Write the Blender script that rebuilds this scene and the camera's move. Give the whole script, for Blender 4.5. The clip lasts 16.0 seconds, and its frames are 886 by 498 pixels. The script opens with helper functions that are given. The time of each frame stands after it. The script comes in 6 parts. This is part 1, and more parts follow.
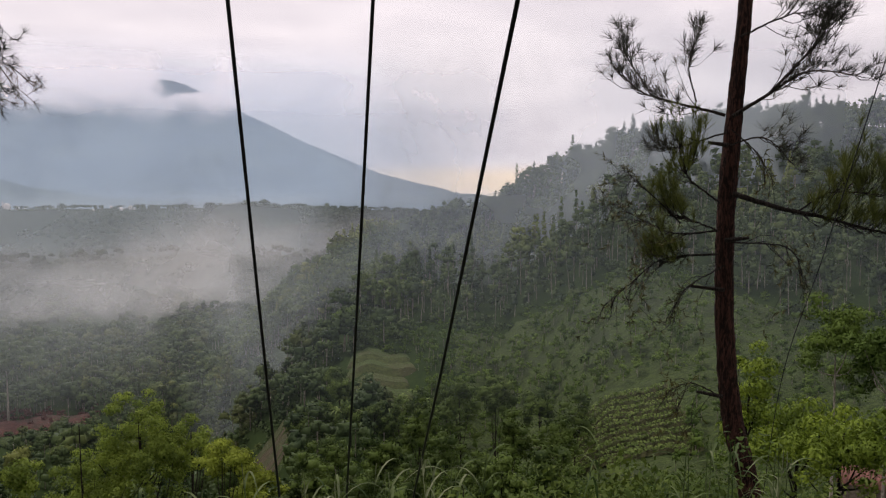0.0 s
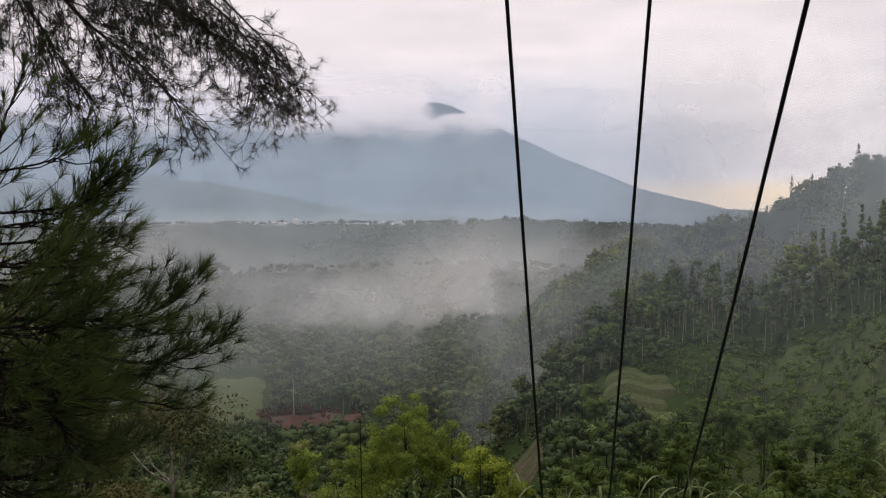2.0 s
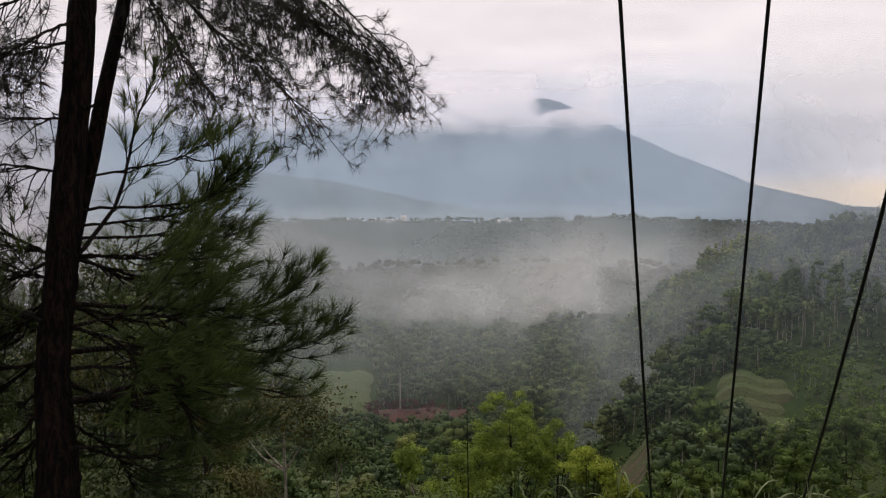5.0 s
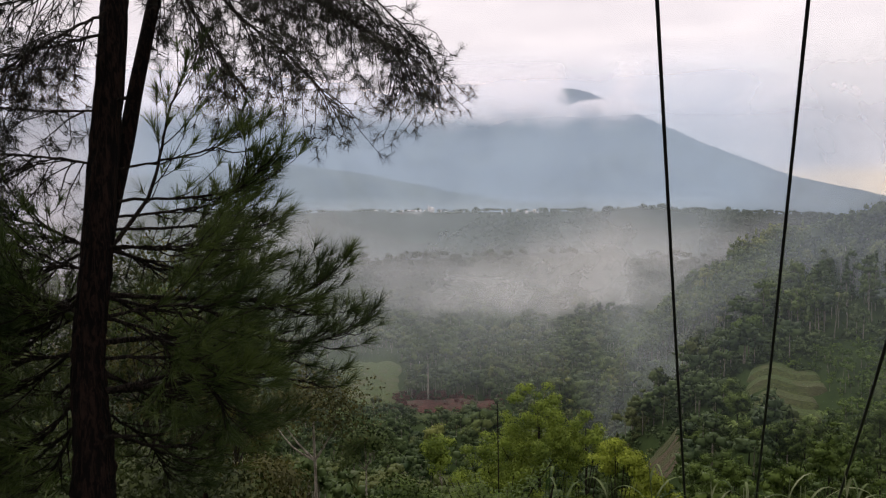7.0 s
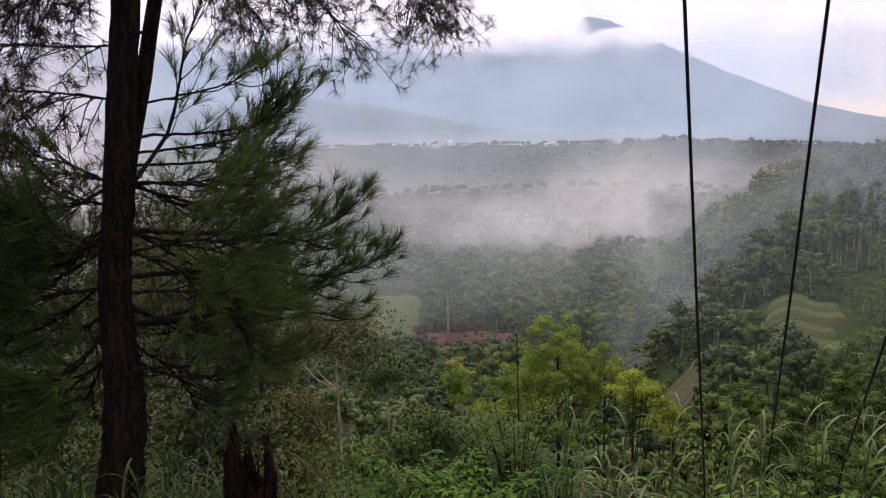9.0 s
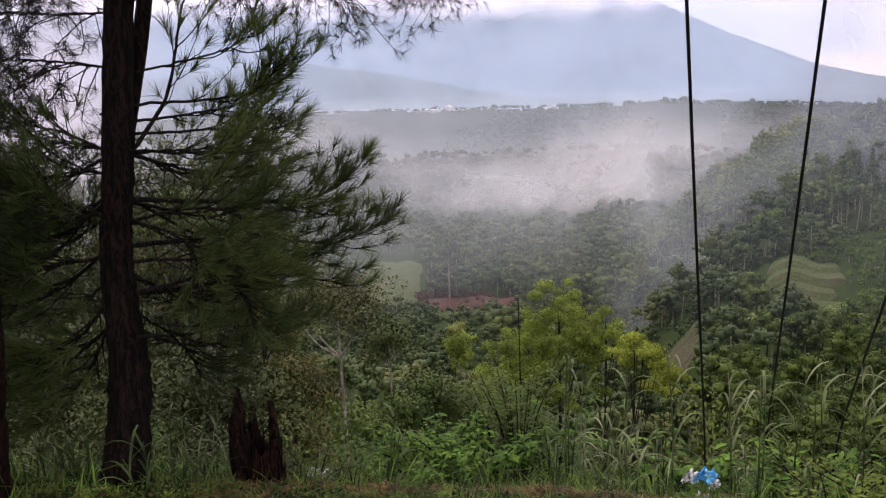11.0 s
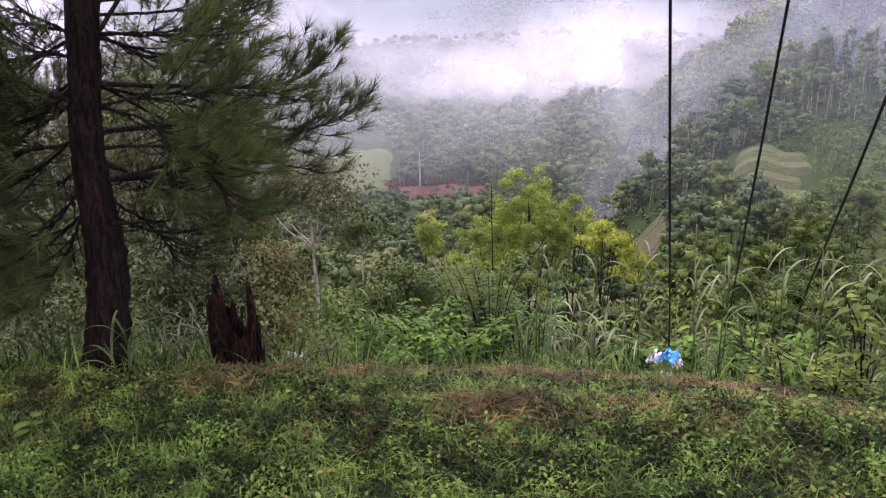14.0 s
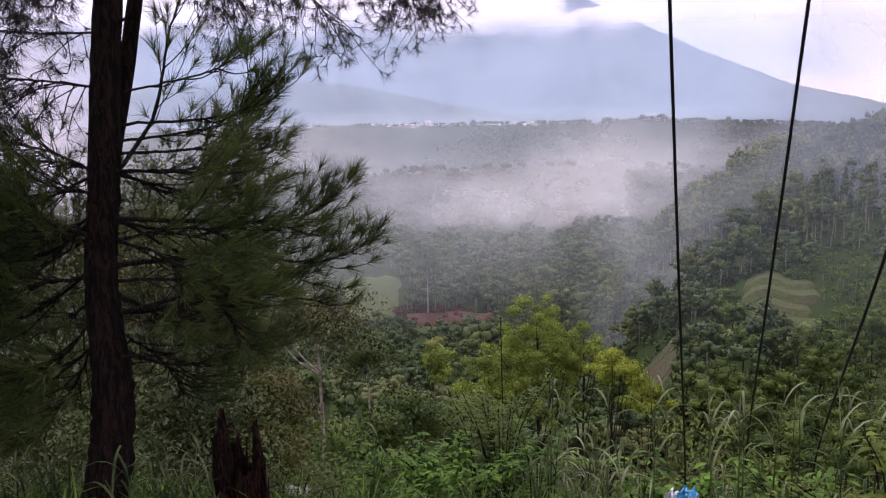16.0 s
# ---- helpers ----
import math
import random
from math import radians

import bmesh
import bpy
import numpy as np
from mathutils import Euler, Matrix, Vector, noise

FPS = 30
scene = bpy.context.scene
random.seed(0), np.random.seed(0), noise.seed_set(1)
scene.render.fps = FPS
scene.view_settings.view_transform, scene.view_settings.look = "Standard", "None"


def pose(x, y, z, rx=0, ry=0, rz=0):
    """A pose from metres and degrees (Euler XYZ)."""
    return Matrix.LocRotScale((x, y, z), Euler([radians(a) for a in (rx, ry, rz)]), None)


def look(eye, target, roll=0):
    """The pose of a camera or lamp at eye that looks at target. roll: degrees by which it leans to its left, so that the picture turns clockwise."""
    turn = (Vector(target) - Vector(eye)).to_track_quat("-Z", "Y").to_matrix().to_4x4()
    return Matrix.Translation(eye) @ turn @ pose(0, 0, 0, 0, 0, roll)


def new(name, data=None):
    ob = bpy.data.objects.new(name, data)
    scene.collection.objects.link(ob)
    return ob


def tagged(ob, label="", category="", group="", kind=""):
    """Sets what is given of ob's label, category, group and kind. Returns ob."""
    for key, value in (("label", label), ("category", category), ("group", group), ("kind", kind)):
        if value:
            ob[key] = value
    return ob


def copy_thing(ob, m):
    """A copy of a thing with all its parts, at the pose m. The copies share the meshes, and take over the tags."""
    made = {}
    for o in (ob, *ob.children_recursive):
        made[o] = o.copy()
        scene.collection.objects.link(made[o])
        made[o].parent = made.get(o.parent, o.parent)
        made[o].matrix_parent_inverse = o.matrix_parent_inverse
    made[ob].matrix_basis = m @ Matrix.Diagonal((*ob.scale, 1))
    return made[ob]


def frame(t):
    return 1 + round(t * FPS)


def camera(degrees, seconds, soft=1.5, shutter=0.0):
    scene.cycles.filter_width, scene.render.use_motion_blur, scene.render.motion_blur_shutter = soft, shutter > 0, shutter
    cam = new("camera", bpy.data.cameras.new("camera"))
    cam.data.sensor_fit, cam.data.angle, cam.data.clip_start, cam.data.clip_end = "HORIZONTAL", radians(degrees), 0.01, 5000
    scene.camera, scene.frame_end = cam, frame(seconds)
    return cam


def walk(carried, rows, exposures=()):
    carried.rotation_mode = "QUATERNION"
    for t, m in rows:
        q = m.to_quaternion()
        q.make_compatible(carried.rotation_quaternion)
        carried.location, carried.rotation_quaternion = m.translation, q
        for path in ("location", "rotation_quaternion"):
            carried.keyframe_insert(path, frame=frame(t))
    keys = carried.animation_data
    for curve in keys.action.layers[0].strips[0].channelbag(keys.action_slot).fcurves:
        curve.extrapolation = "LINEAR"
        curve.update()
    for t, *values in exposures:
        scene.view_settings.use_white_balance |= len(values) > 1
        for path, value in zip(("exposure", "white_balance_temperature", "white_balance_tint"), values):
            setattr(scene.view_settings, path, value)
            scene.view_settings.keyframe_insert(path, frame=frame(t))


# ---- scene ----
cam = camera(56.0, 16.0, soft=1.2)
PATH = [
    (0, (-0.008, 0.271, 1.653), (0.021, 2.266, 1.512), 0.0),
    (0.5, (-0.015, 0.258, 1.644), (-0.167, 2.249, 1.524), -0.1),
    (1, (-0.031, 0.267, 1.635), (-0.335, 2.241, 1.521), -0.4),
    (1.5, (-0.038, 0.249, 1.629), (-0.497, 2.193, 1.527), -0.4),
    (2, (-0.042, 0.223, 1.625), (-0.619, 2.135, 1.523), -0.2),
    (2.5, (-0.045, 0.215, 1.623), (-0.709, 2.099, 1.515), 0.2),
    (3, (-0.033, 0.189, 1.621), (-0.76, 2.049, 1.517), 0.2),
    (3.5, (-0.039, 0.196, 1.621), (-0.802, 2.042, 1.52), 0.2),
    (4, (-0.042, 0.198, 1.617), (-0.823, 2.036, 1.512), 0.1),
    (6.5, (-0.051, 0.197, 1.615), (-0.915, 1.997, 1.499), -0.4),
    (7, (-0.064, 0.207, 1.612), (-0.939, 2.001, 1.483), -0.4),
    (7.5, (-0.068, 0.21, 1.61), (-0.953, 1.996, 1.453), -0.5),
    (8, (-0.061, 0.19, 1.614), (-0.962, 1.964, 1.406), -0.7),
    (8.5, (-0.063, 0.202, 1.61), (-0.973, 1.966, 1.358), -0.9),
    (9, (-0.062, 0.198, 1.609), (-0.972, 1.956, 1.323), -1.0),
    (11.5, (-0.061, 0.196, 1.605), (-0.968, 1.938, 1.228), -1.8),
    (12, (-0.068, 0.197, 1.603), (-0.987, 1.929, 1.21), -1.8),
    (12.5, (-0.062, 0.168, 1.609), (-1.004, 1.875, 1.162), -2.2),
    (13, (-0.063, 0.172, 1.607), (-0.965, 1.876, 1.073), -2.5),
    (13.5, (-0.066, 0.157, 1.612), (-0.913, 1.866, 1.01), -1.7),
    (14, (-0.066, 0.16, 1.61), (-0.886, 1.873, 0.982), -1.2),
    (14.5, (-0.063, 0.156, 1.617), (-0.867, 1.878, 0.994), -1.0),
    (15, (-0.064, 0.155, 1.625), (-0.878, 1.891, 1.058), -1.1),
    (15.5, (-0.069, 0.153, 1.636), (-0.916, 1.907, 1.183), -1.1),
    (16, (-0.075, 0.159, 1.641), (-0.938, 1.932, 1.308), -1.1),
]
walk(cam, [(t, look(eye, target, roll)) for t, eye, target, roll in PATH],
     [(0, 0.10, 6680, 15), (3, 0.06, 6780, 13), (6.5, 0.13, 6730, 13), (8, 0.42, 6730, 16), (9, 0.65, 6580, 21), (11.5, 0.84, 6480, 26), (12.5, 1, 6380, 29), (13.5, 1.48, 6280, 36),
      (14, 1.7, 6130, 38), (14.7, 1.65, 6180, 38), (15.2, 1.3, 6180, 37), (15.6, 0.95, 6230, 34), (16, 0.77, 6230, 31)])

# ---- world, sun, exposure ----
world = bpy.data.worlds.new("overcast_sky")
scene.world = world
world.use_nodes = True


class Nodes:
    """Small helper round a node tree."""

    def __init__(self, tree):
        self.tree = tree
        tree.nodes.clear()

    def add(self, kind, operation=None, use_clamp=False, data_type=None, interpolation_type=None, sky_type=None, sun_disc=True):
        n = self.tree.nodes.new(kind)
        if operation:
            n.operation = operation
        if use_clamp:
            n.use_clamp = True
        if data_type:
            n.data_type = data_type
        if interpolation_type:
            n.interpolation_type = interpolation_type
        if sky_type:
            n.sky_type = sky_type
            n.sun_disc = sun_disc
        return n

    def put(self, socket, value):
        if hasattr(value, "links"):
            self.tree.links.new(value, socket)
        elif value is not None:
            socket.default_value = value

    def math(self, op, a, b=0.0, clamp=False):
        n = self.add("ShaderNodeMath", operation=op, use_clamp=clamp)
        self.put(n.inputs[0], a)
        self.put(n.inputs[1], b)
        return n.outputs[0]

    def mix(self, f, a, b):
        n = self.add("ShaderNodeMix", data_type="RGBA")
        self.put(n.inputs[0], f)
        self.put(n.inputs[6], a if hasattr(a, "links") else (*a, 1))
        self.put(n.inputs[7], b if hasattr(b, "links") else (*b, 1))
        return n.outputs[2]

    def noise(self, vector, scale, detail=4.0, rough=0.55, distort=0.0):
        n = self.add("ShaderNodeTexNoise")
        self.put(n.inputs["Vector"], vector)
        n.inputs["Scale"].default_value = scale
        n.inputs["Detail"].default_value = detail
        n.inputs["Roughness"].default_value = rough
        n.inputs["Distortion"].default_value = distort
        return n.outputs[0]

    def steps(self, value, lo, hi, to_lo=0.0, to_hi=1.0):
        n = self.add("ShaderNodeMapRange", interpolation_type="SMOOTHSTEP")
        self.put(n.inputs[0], value)
        for i, v in enumerate((lo, hi, to_lo, to_hi)):
            self.put(n.inputs[i + 1], v)
        return n.outputs[0]

    def split(self, vector):
        n = self.add("ShaderNodeSeparateXYZ")
        self.put(n.inputs[0], vector)
        return n.outputs

    def scaled(self, vector, sx, sy, sz):
        n = self.add("ShaderNodeMapping")
        self.put(n.inputs[0], vector)
        n.inputs["Scale"].default_value = (sx, sy, sz)
        return n.outputs[0]


def build_sky():
    k = Nodes(world.node_tree)
    co = k.add("ShaderNodeTexCoord").outputs["Generated"]
    z = k.split(co)[2]
    sky = k.add("ShaderNodeTexSky", sky_type="NISHITA", sun_disc=False)
    sky.sun_elevation, sky.sun_rotation = radians(SUN_UP), radians(SUN_ROUND)
    big = k.noise(k.scaled(co, 1.0, 1.0, 3.2), 3.0, 6.0, 0.52, 0.4)
    streak = k.noise(k.scaled(co, 1.0, 1.0, 6.0), 5.0, 5.0, 0.5, 0.3)
    tone = k.steps(k.math("ADD", k.math("MULTIPLY", big, 0.7), k.math("MULTIPLY", streak, 0.3)), 0.34, 0.66)
    cloud = k.mix(tone, CLOUD_DARK, CLOUD_LIGHT)
    x, y, _ = k.split(co)
    side = k.math("DIVIDE", x, k.math("MAXIMUM", y, 0.01))
    glow = k.math("MULTIPLY", k.steps(z, -0.02, 0.004), k.steps(z, 0.036, 0.014))
    glow = k.math("MULTIPLY", glow, k.math("MULTIPLY", k.steps(side, -0.17, -0.02), k.steps(side, 0.30, 0.10)))
    glow = k.math("MULTIPLY", glow, k.steps(streak, 0.25, 0.5, 0.55, 1.0))
    cloud = k.mix(k.math("MULTIPLY", glow, 0.9), cloud, GLOW)
    cloud = k.mix(k.steps(z, -0.25, -0.02), (0.10, 0.12, 0.09), cloud)
    a = k.add("ShaderNodeBackground")
    k.put(a.inputs[0], cloud)
    a.inputs[1].default_value = 0.97
    b = k.add("ShaderNodeBackground")
    k.put(b.inputs[0], sky.outputs[0])
    b.inputs[1].default_value = 0.05
    mix = k.add("ShaderNodeMixShader")
    mix.inputs[0].default_value = 0.97
    k.put(mix.inputs[1], b.outputs[0])
    k.put(mix.inputs[2], a.outputs[0])
    out = k.add("ShaderNodeOutputWorld")
    k.put(out.inputs[0], mix.outputs[0])


SUN_UP, SUN_ROUND = 62, -45
CLOUD_DARK, CLOUD_LIGHT, GLOW = (0.745, 0.705, 0.755), (0.99, 0.935, 0.965), (1.12, 0.90, 0.66)
build_sky()
sun = new("sun", bpy.data.lights.new("sun", "SUN"))
sun.data.energy, sun.data.angle, sun.data.color = 1.5, radians(14), (1.0, 0.93, 0.84)
sun.matrix_world = look((-30, 30, 79), (0, 0, 0))


# ---- materials ----
def material(name):
    m = bpy.data.materials.new(name)
    m.use_nodes = True
    return m, Nodes(m.node_tree)


def finish(k, colour, rough=0.7, bump=None, strength=0.3, distance=0.02, leaf=0.0, spec=0.3):
    p = k.add("ShaderNodeBsdfPrincipled")
    k.put(p.inputs["Base Color"], colour if hasattr(colour, "links") else (*colour, 1))
    k.put(p.inputs["Roughness"], rough)
    p.inputs["Specular IOR Level"].default_value = spec
    if bump is not None:
        n = k.add("ShaderNodeBump")
        n.inputs["Strength"].default_value, n.inputs["Distance"].default_value = strength, distance
        k.put(n.inputs["Height"], bump)
        k.put(p.inputs["Normal"], n.outputs[0])
    shader = p.outputs[0]
    if leaf:
        t = k.add("ShaderNodeBsdfTranslucent")
        k.put(t.inputs[0], colour if hasattr(colour, "links") else (*colour, 1))
        m = k.add("ShaderNodeMixShader")
        m.inputs[0].default_value = leaf
        k.put(m.inputs[1], shader)
        k.put(m.inputs[2], t.outputs[0])
        shader = m.outputs[0]
    out = k.add("ShaderNodeOutputMaterial")
    k.put(out.inputs[0], shader)


def place(k):
    return k.add("ShaderNodeNewGeometry").outputs["Position"]


def foliage(name, dark, light, size, third=None, leaf=0.3, rough=0.6):
    """Leaves: one tone a crown (broad noise) and another a leaf (random per island)."""
    m, k = material(name)
    g = k.add("ShaderNodeNewGeometry")
    crowns = k.steps(k.noise(g.outputs["Position"], 1.0 / size, 2.0), 0.34, 0.66)
    single = g.outputs["Random Per Island"]
    c = k.mix(k.math("ADD", k.math("MULTIPLY", crowns, 0.7), k.math("MULTIPLY", single, 0.3), True), dark, light)
    if third:
        far = k.steps(k.noise(g.outputs["Position"], 0.31 / size, 3.0), 0.52, 0.66)
        c = k.mix(k.math("MULTIPLY", far, 0.7), c, third)
    finish(k, c, rough, leaf=leaf, spec=0.12)
    return m


def bark(name, dark, light, scale=1.0, lichen=None):
    m, k = material(name)
    pos = place(k)
    cracks = k.noise(k.scaled(pos, 1, 1, 0.2), 48.0 * scale, 6.0, 0.7, 0.8)
    patch = k.noise(pos, 7.0 * scale, 4.0, 0.6)
    c = k.mix(k.steps(cracks, 0.44, 0.60), dark, light)
    if lichen:
        c = k.mix(k.steps(patch, 0.56, 0.72), c, lichen)
    finish(k, c, 0.85, k.math("ADD", cracks, k.math("MULTIPLY", patch, 0.5)), 1.0, 0.06, spec=0.1)
    return m


def mist(name, colour, alpha, edges, noise_scale=None, lo=0.4, hi=0.65, stretch=1.0, detail=5.0, extra=None, ragged=0.0):
    """A thin layer of droplets: it scatters the sky's light from above, and lets the rest pass.
    edges: (bottom z0, z1, top z2, z3) over which it fades in and out."""
    m, k = material(name)
    pos = place(k)
    z = k.split(pos)[2]
    if ragged:
        swell = k.noise(k.scaled(pos, 1, 1, 0.6), noise_scale * 0.8, 5.0, 0.55)
        z = k.math("ADD", z, k.math("MULTIPLY", k.math("SUBTRACT", swell, 0.5), ragged))
    z0, z1, z2, z3 = edges
    a = k.math("MULTIPLY", k.steps(z, z0, z1), k.steps(z, z3, z2))
    if noise_scale:
        n = k.noise(k.scaled(pos, 1, 1, stretch), noise_scale, detail, 0.55, 0.35)
        a = k.math("MULTIPLY", a, k.steps(n, lo, hi))
    if extra:
        a = extra(k, pos, a)
    a = k.math("MULTIPLY", a, alpha)
    up = k.add("ShaderNodeCombineXYZ")
    up.inputs[2].default_value = 1.0
    down = k.add("ShaderNodeCombineXYZ")
    down.inputs[2].default_value = -1.0
    d = k.add("ShaderNodeBsdfDiffuse")
    t = k.add("ShaderNodeBsdfTranslucent")
    for n, way in ((d, up), (t, down)):
        n.inputs[0].default_value = (*colour, 1)
        k.put(n.inputs["Normal"], way.outputs[0])
    both = k.add("ShaderNodeAddShader")
    k.put(both.inputs[0], d.outputs[0])
    k.put(both.inputs[1], t.outputs[0])
    clear = k.add("ShaderNodeBsdfTransparent")
    mixed = k.add("ShaderNodeMixShader")
    k.put(mixed.inputs[0], a)
    k.put(mixed.inputs[1], clear.outputs[0])
    k.put(mixed.inputs[2], both.outputs[0])
    out = k.add("ShaderNodeOutputMaterial")
    k.put(out.inputs[0], mixed.outputs[0])
    return m


def ground_material():
    m, k = material("meadow_soil")
    pos = place(k)
    fine = k.noise(pos, 9.0, 6.0, 0.65)
    mid = k.noise(pos, 1.1, 4.0)
    far = k.noise(pos, 0.03, 5.0)
    c = k.mix(k.steps(mid, 0.4, 0.62), (0.020, 0.035, 0.010), (0.042, 0.064, 0.017))
    c = k.mix(k.math("MULTIPLY", k.steps(fine, 0.5, 0.7), 0.6), c, (0.040, 0.028, 0.016))
    c = k.mix(k.math("MULTIPLY", k.steps(far, 0.52, 0.66), 0.5), c, (0.052, 0.072, 0.022))
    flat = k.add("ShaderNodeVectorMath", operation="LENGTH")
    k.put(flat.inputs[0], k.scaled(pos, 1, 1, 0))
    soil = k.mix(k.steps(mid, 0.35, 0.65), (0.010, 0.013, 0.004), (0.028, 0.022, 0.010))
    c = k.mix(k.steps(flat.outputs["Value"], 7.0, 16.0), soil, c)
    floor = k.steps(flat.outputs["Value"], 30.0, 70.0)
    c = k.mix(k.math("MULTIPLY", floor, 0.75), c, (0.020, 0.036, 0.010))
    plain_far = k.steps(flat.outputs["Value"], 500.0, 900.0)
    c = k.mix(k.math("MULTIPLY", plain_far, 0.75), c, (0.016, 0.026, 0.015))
    rough = k.noise(pos, 0.45, 5.0, 0.65)
    c = k.mix(k.steps(rough, 0.52, 0.66), c, (0.016, 0.030, 0.009))
    finish(k, c, 0.95, fine, 0.6, 0.03, spec=0.06)
    return m


def field_material(name, a, b, soil):
    m, k = material(name)
    pos = place(k)
    rows = k.noise(k.scaled(pos, 0.5, 1.8, 1), 0.8, 5.0, 0.65)
    tuft = k.noise(pos, 1.7, 5.0, 0.7)
    spots = k.noise(pos, 0.12, 5.0, 0.6)
    c = k.mix(k.steps(rows, 0.38, 0.62), a, b)
    c = k.mix(k.math("MULTIPLY", k.steps(tuft, 0.46, 0.60), 0.65), c, tuple(v * 0.45 for v in a))
    c = k.mix(k.math("MULTIPLY", k.steps(spots, 0.50, 0.62), 0.7), c, soil)
    finish(k, c, 0.9, k.math("ADD", rows, tuft), 0.9, 0.4)
    return m


def plain(name, colour, other=None, rough=0.6, scale=8.0, spec=0.3):
    m, k = material(name)
    other = other or tuple(v * 0.7 for v in colour)
    n = k.noise(place(k), scale, 4.0)
    finish(k, k.mix(k.steps(n, 0.35, 0.65), other, colour), rough, n, 0.2, 0.01, spec=spec)
    return m


def blades(name, dark, light, tip, leaf=0.35):
    m, k = material(name)
    g = k.add("ShaderNodeNewGeometry")
    clumps = k.noise(g.outputs["Position"], 6.5, 3.0)
    tone = k.math("ADD", k.math("MULTIPLY", g.outputs["Random Per Island"], 0.5), k.math("MULTIPLY", k.steps(clumps, 0.3, 0.7), 0.55))
    c = k.mix(k.steps(tone, 0.3, 1.0), dark, light)
    c = k.mix(k.steps(k.noise(g.outputs["Position"], 2.3, 3.0), 0.52, 0.68), c, tip)
    finish(k, c, 0.65, leaf=leaf, spec=0.15)
    return m


MAT_GROUND = ground_material()
MAT_HILL = foliage("hill_forest_leaf", (0.034, 0.062, 0.020), (0.112, 0.155, 0.044), 8.0, (0.20, 0.22, 0.050), leaf=0.25)
MAT_HILL_DARK = foliage("hill_conifer_leaf", (0.034, 0.058, 0.028), (0.100, 0.140, 0.050), 9.0, (0.17, 0.20, 0.056), leaf=0.25)
MAT_VALLEY = foliage("valley_leaf", (0.018, 0.037, 0.013), (0.060, 0.092, 0.026), 10.0, (0.095, 0.11, 0.032), leaf=0.12)
MAT_PLATEAU = foliage("plateau_leaf", (0.030, 0.050, 0.026), (0.050, 0.072, 0.034), 60.0, leaf=0.2)
MAT_SHRUB = foliage("plantation_leaf", (0.044, 0.081, 0.015), (0.119, 0.182, 0.032), 9.0)
# leaf colour darkened to stand in for the shade beneath the pines
MAT_SHADED_BUSH = foliage("shaded_bush_leaf", (0.014, 0.024, 0.008), (0.056, 0.072, 0.018), 2.5, leaf=0.15)
MAT_LIMETREE = foliage("lime_tree_leaf", (0.060, 0.100, 0.012), (0.200, 0.275, 0.030), 1.4)
MAT_THICKET = foliage("bamboo_leaf", (0.020, 0.040, 0.010), (0.100, 0.150, 0.028), 4.0, leaf=0.2)
MAT_BRIGHT = foliage("young_leaf", (0.085, 0.130, 0.022), (0.24, 0.315, 0.050), 1.8, leaf=0.4)
MAT_YELLOW = foliage("yellow_leaf", (0.12, 0.155, 0.018), (0.29, 0.355, 0.046), 1.4, leaf=0.4)
MAT_MIDLEAF = foliage("slope_leaf", (0.036, 0.072, 0.014), (0.108, 0.150, 0.028), 2.5, (0.144, 0.130, 0.035))
MAT_OLIVE = foliage("olive_leaf", (0.030, 0.034, 0.009), (0.088, 0.086, 0.022), 2.0, (0.110, 0.072, 0.028))
MAT_RUST = foliage("rust_leaf", (0.055, 0.022, 0.018), (0.13, 0.050, 0.040), 6.0)
MAT_NEEDLE = foliage("pine_needle", (0.020, 0.037, 0.011), (0.086, 0.120, 0.030), 0.35, leaf=0.2, rough=0.45)
MAT_NEEDLE_DARK = foliage("dark_pine_needle", (0.016, 0.016, 0.014), (0.045, 0.046, 0.030), 0.4, leaf=0.1)
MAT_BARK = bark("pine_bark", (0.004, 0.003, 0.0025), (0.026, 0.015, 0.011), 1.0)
MAT_BARK_RED = bark("red_pine_bark", (0.014, 0.008, 0.006), (0.070, 0.032, 0.022), 1.0)
MAT_BARK_DARK_RED = bark("dark_red_pine_bark", (0.006, 0.0035, 0.003), (0.034, 0.013, 0.009), 1.0)
MAT_TWIG = bark("twig_bark", (0.012, 0.010, 0.008), (0.045, 0.036, 0.028), 2.0)
MAT_PALE = bark("pale_bark", (0.16, 0.14, 0.11), (0.42, 0.38, 0.32), 0.2)
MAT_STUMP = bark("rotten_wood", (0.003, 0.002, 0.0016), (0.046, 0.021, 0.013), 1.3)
MAT_CABLE = plain("black_cable_sheath", (0.012, 0.012, 0.014), rough=0.45)
MAT_FIELD = field_material("terrace_crop", (0.044, 0.060, 0.015), (0.066, 0.084, 0.022), (0.056, 0.056, 0.024))
MAT_FIELD_BROWN = field_material("tilled_terrace", (0.045, 0.052, 0.018), (0.070, 0.072, 0.026), (0.050, 0.064, 0.020))
MAT_FIELD_LIGHT = field_material("mown_field", (0.040, 0.066, 0.013), (0.058, 0.086, 0.018), (0.066, 0.068, 0.026))
MAT_MEADOW = field_material("hill_meadow", (0.030, 0.052, 0.010), (0.056, 0.084, 0.017), (0.022, 0.034, 0.010))
MAT_EARTH = field_material("bare_brown_terrace", (0.056, 0.045, 0.024), (0.088, 0.068, 0.036), (0.045, 0.052, 0.020))
MAT_CROP = foliage("vegetable_leaf", (0.09, 0.14, 0.035), (0.22, 0.29, 0.085), 1.2)
MAT_RED_EARTH = field_material("red_earth", (0.055, 0.024, 0.018), (0.110, 0.044, 0.032), (0.040, 0.032, 0.020))
MAT_GRASS = blades("short_grass", (0.007, 0.021, 0.004), (0.162, 0.285, 0.043), (0.064, 0.094, 0.021))
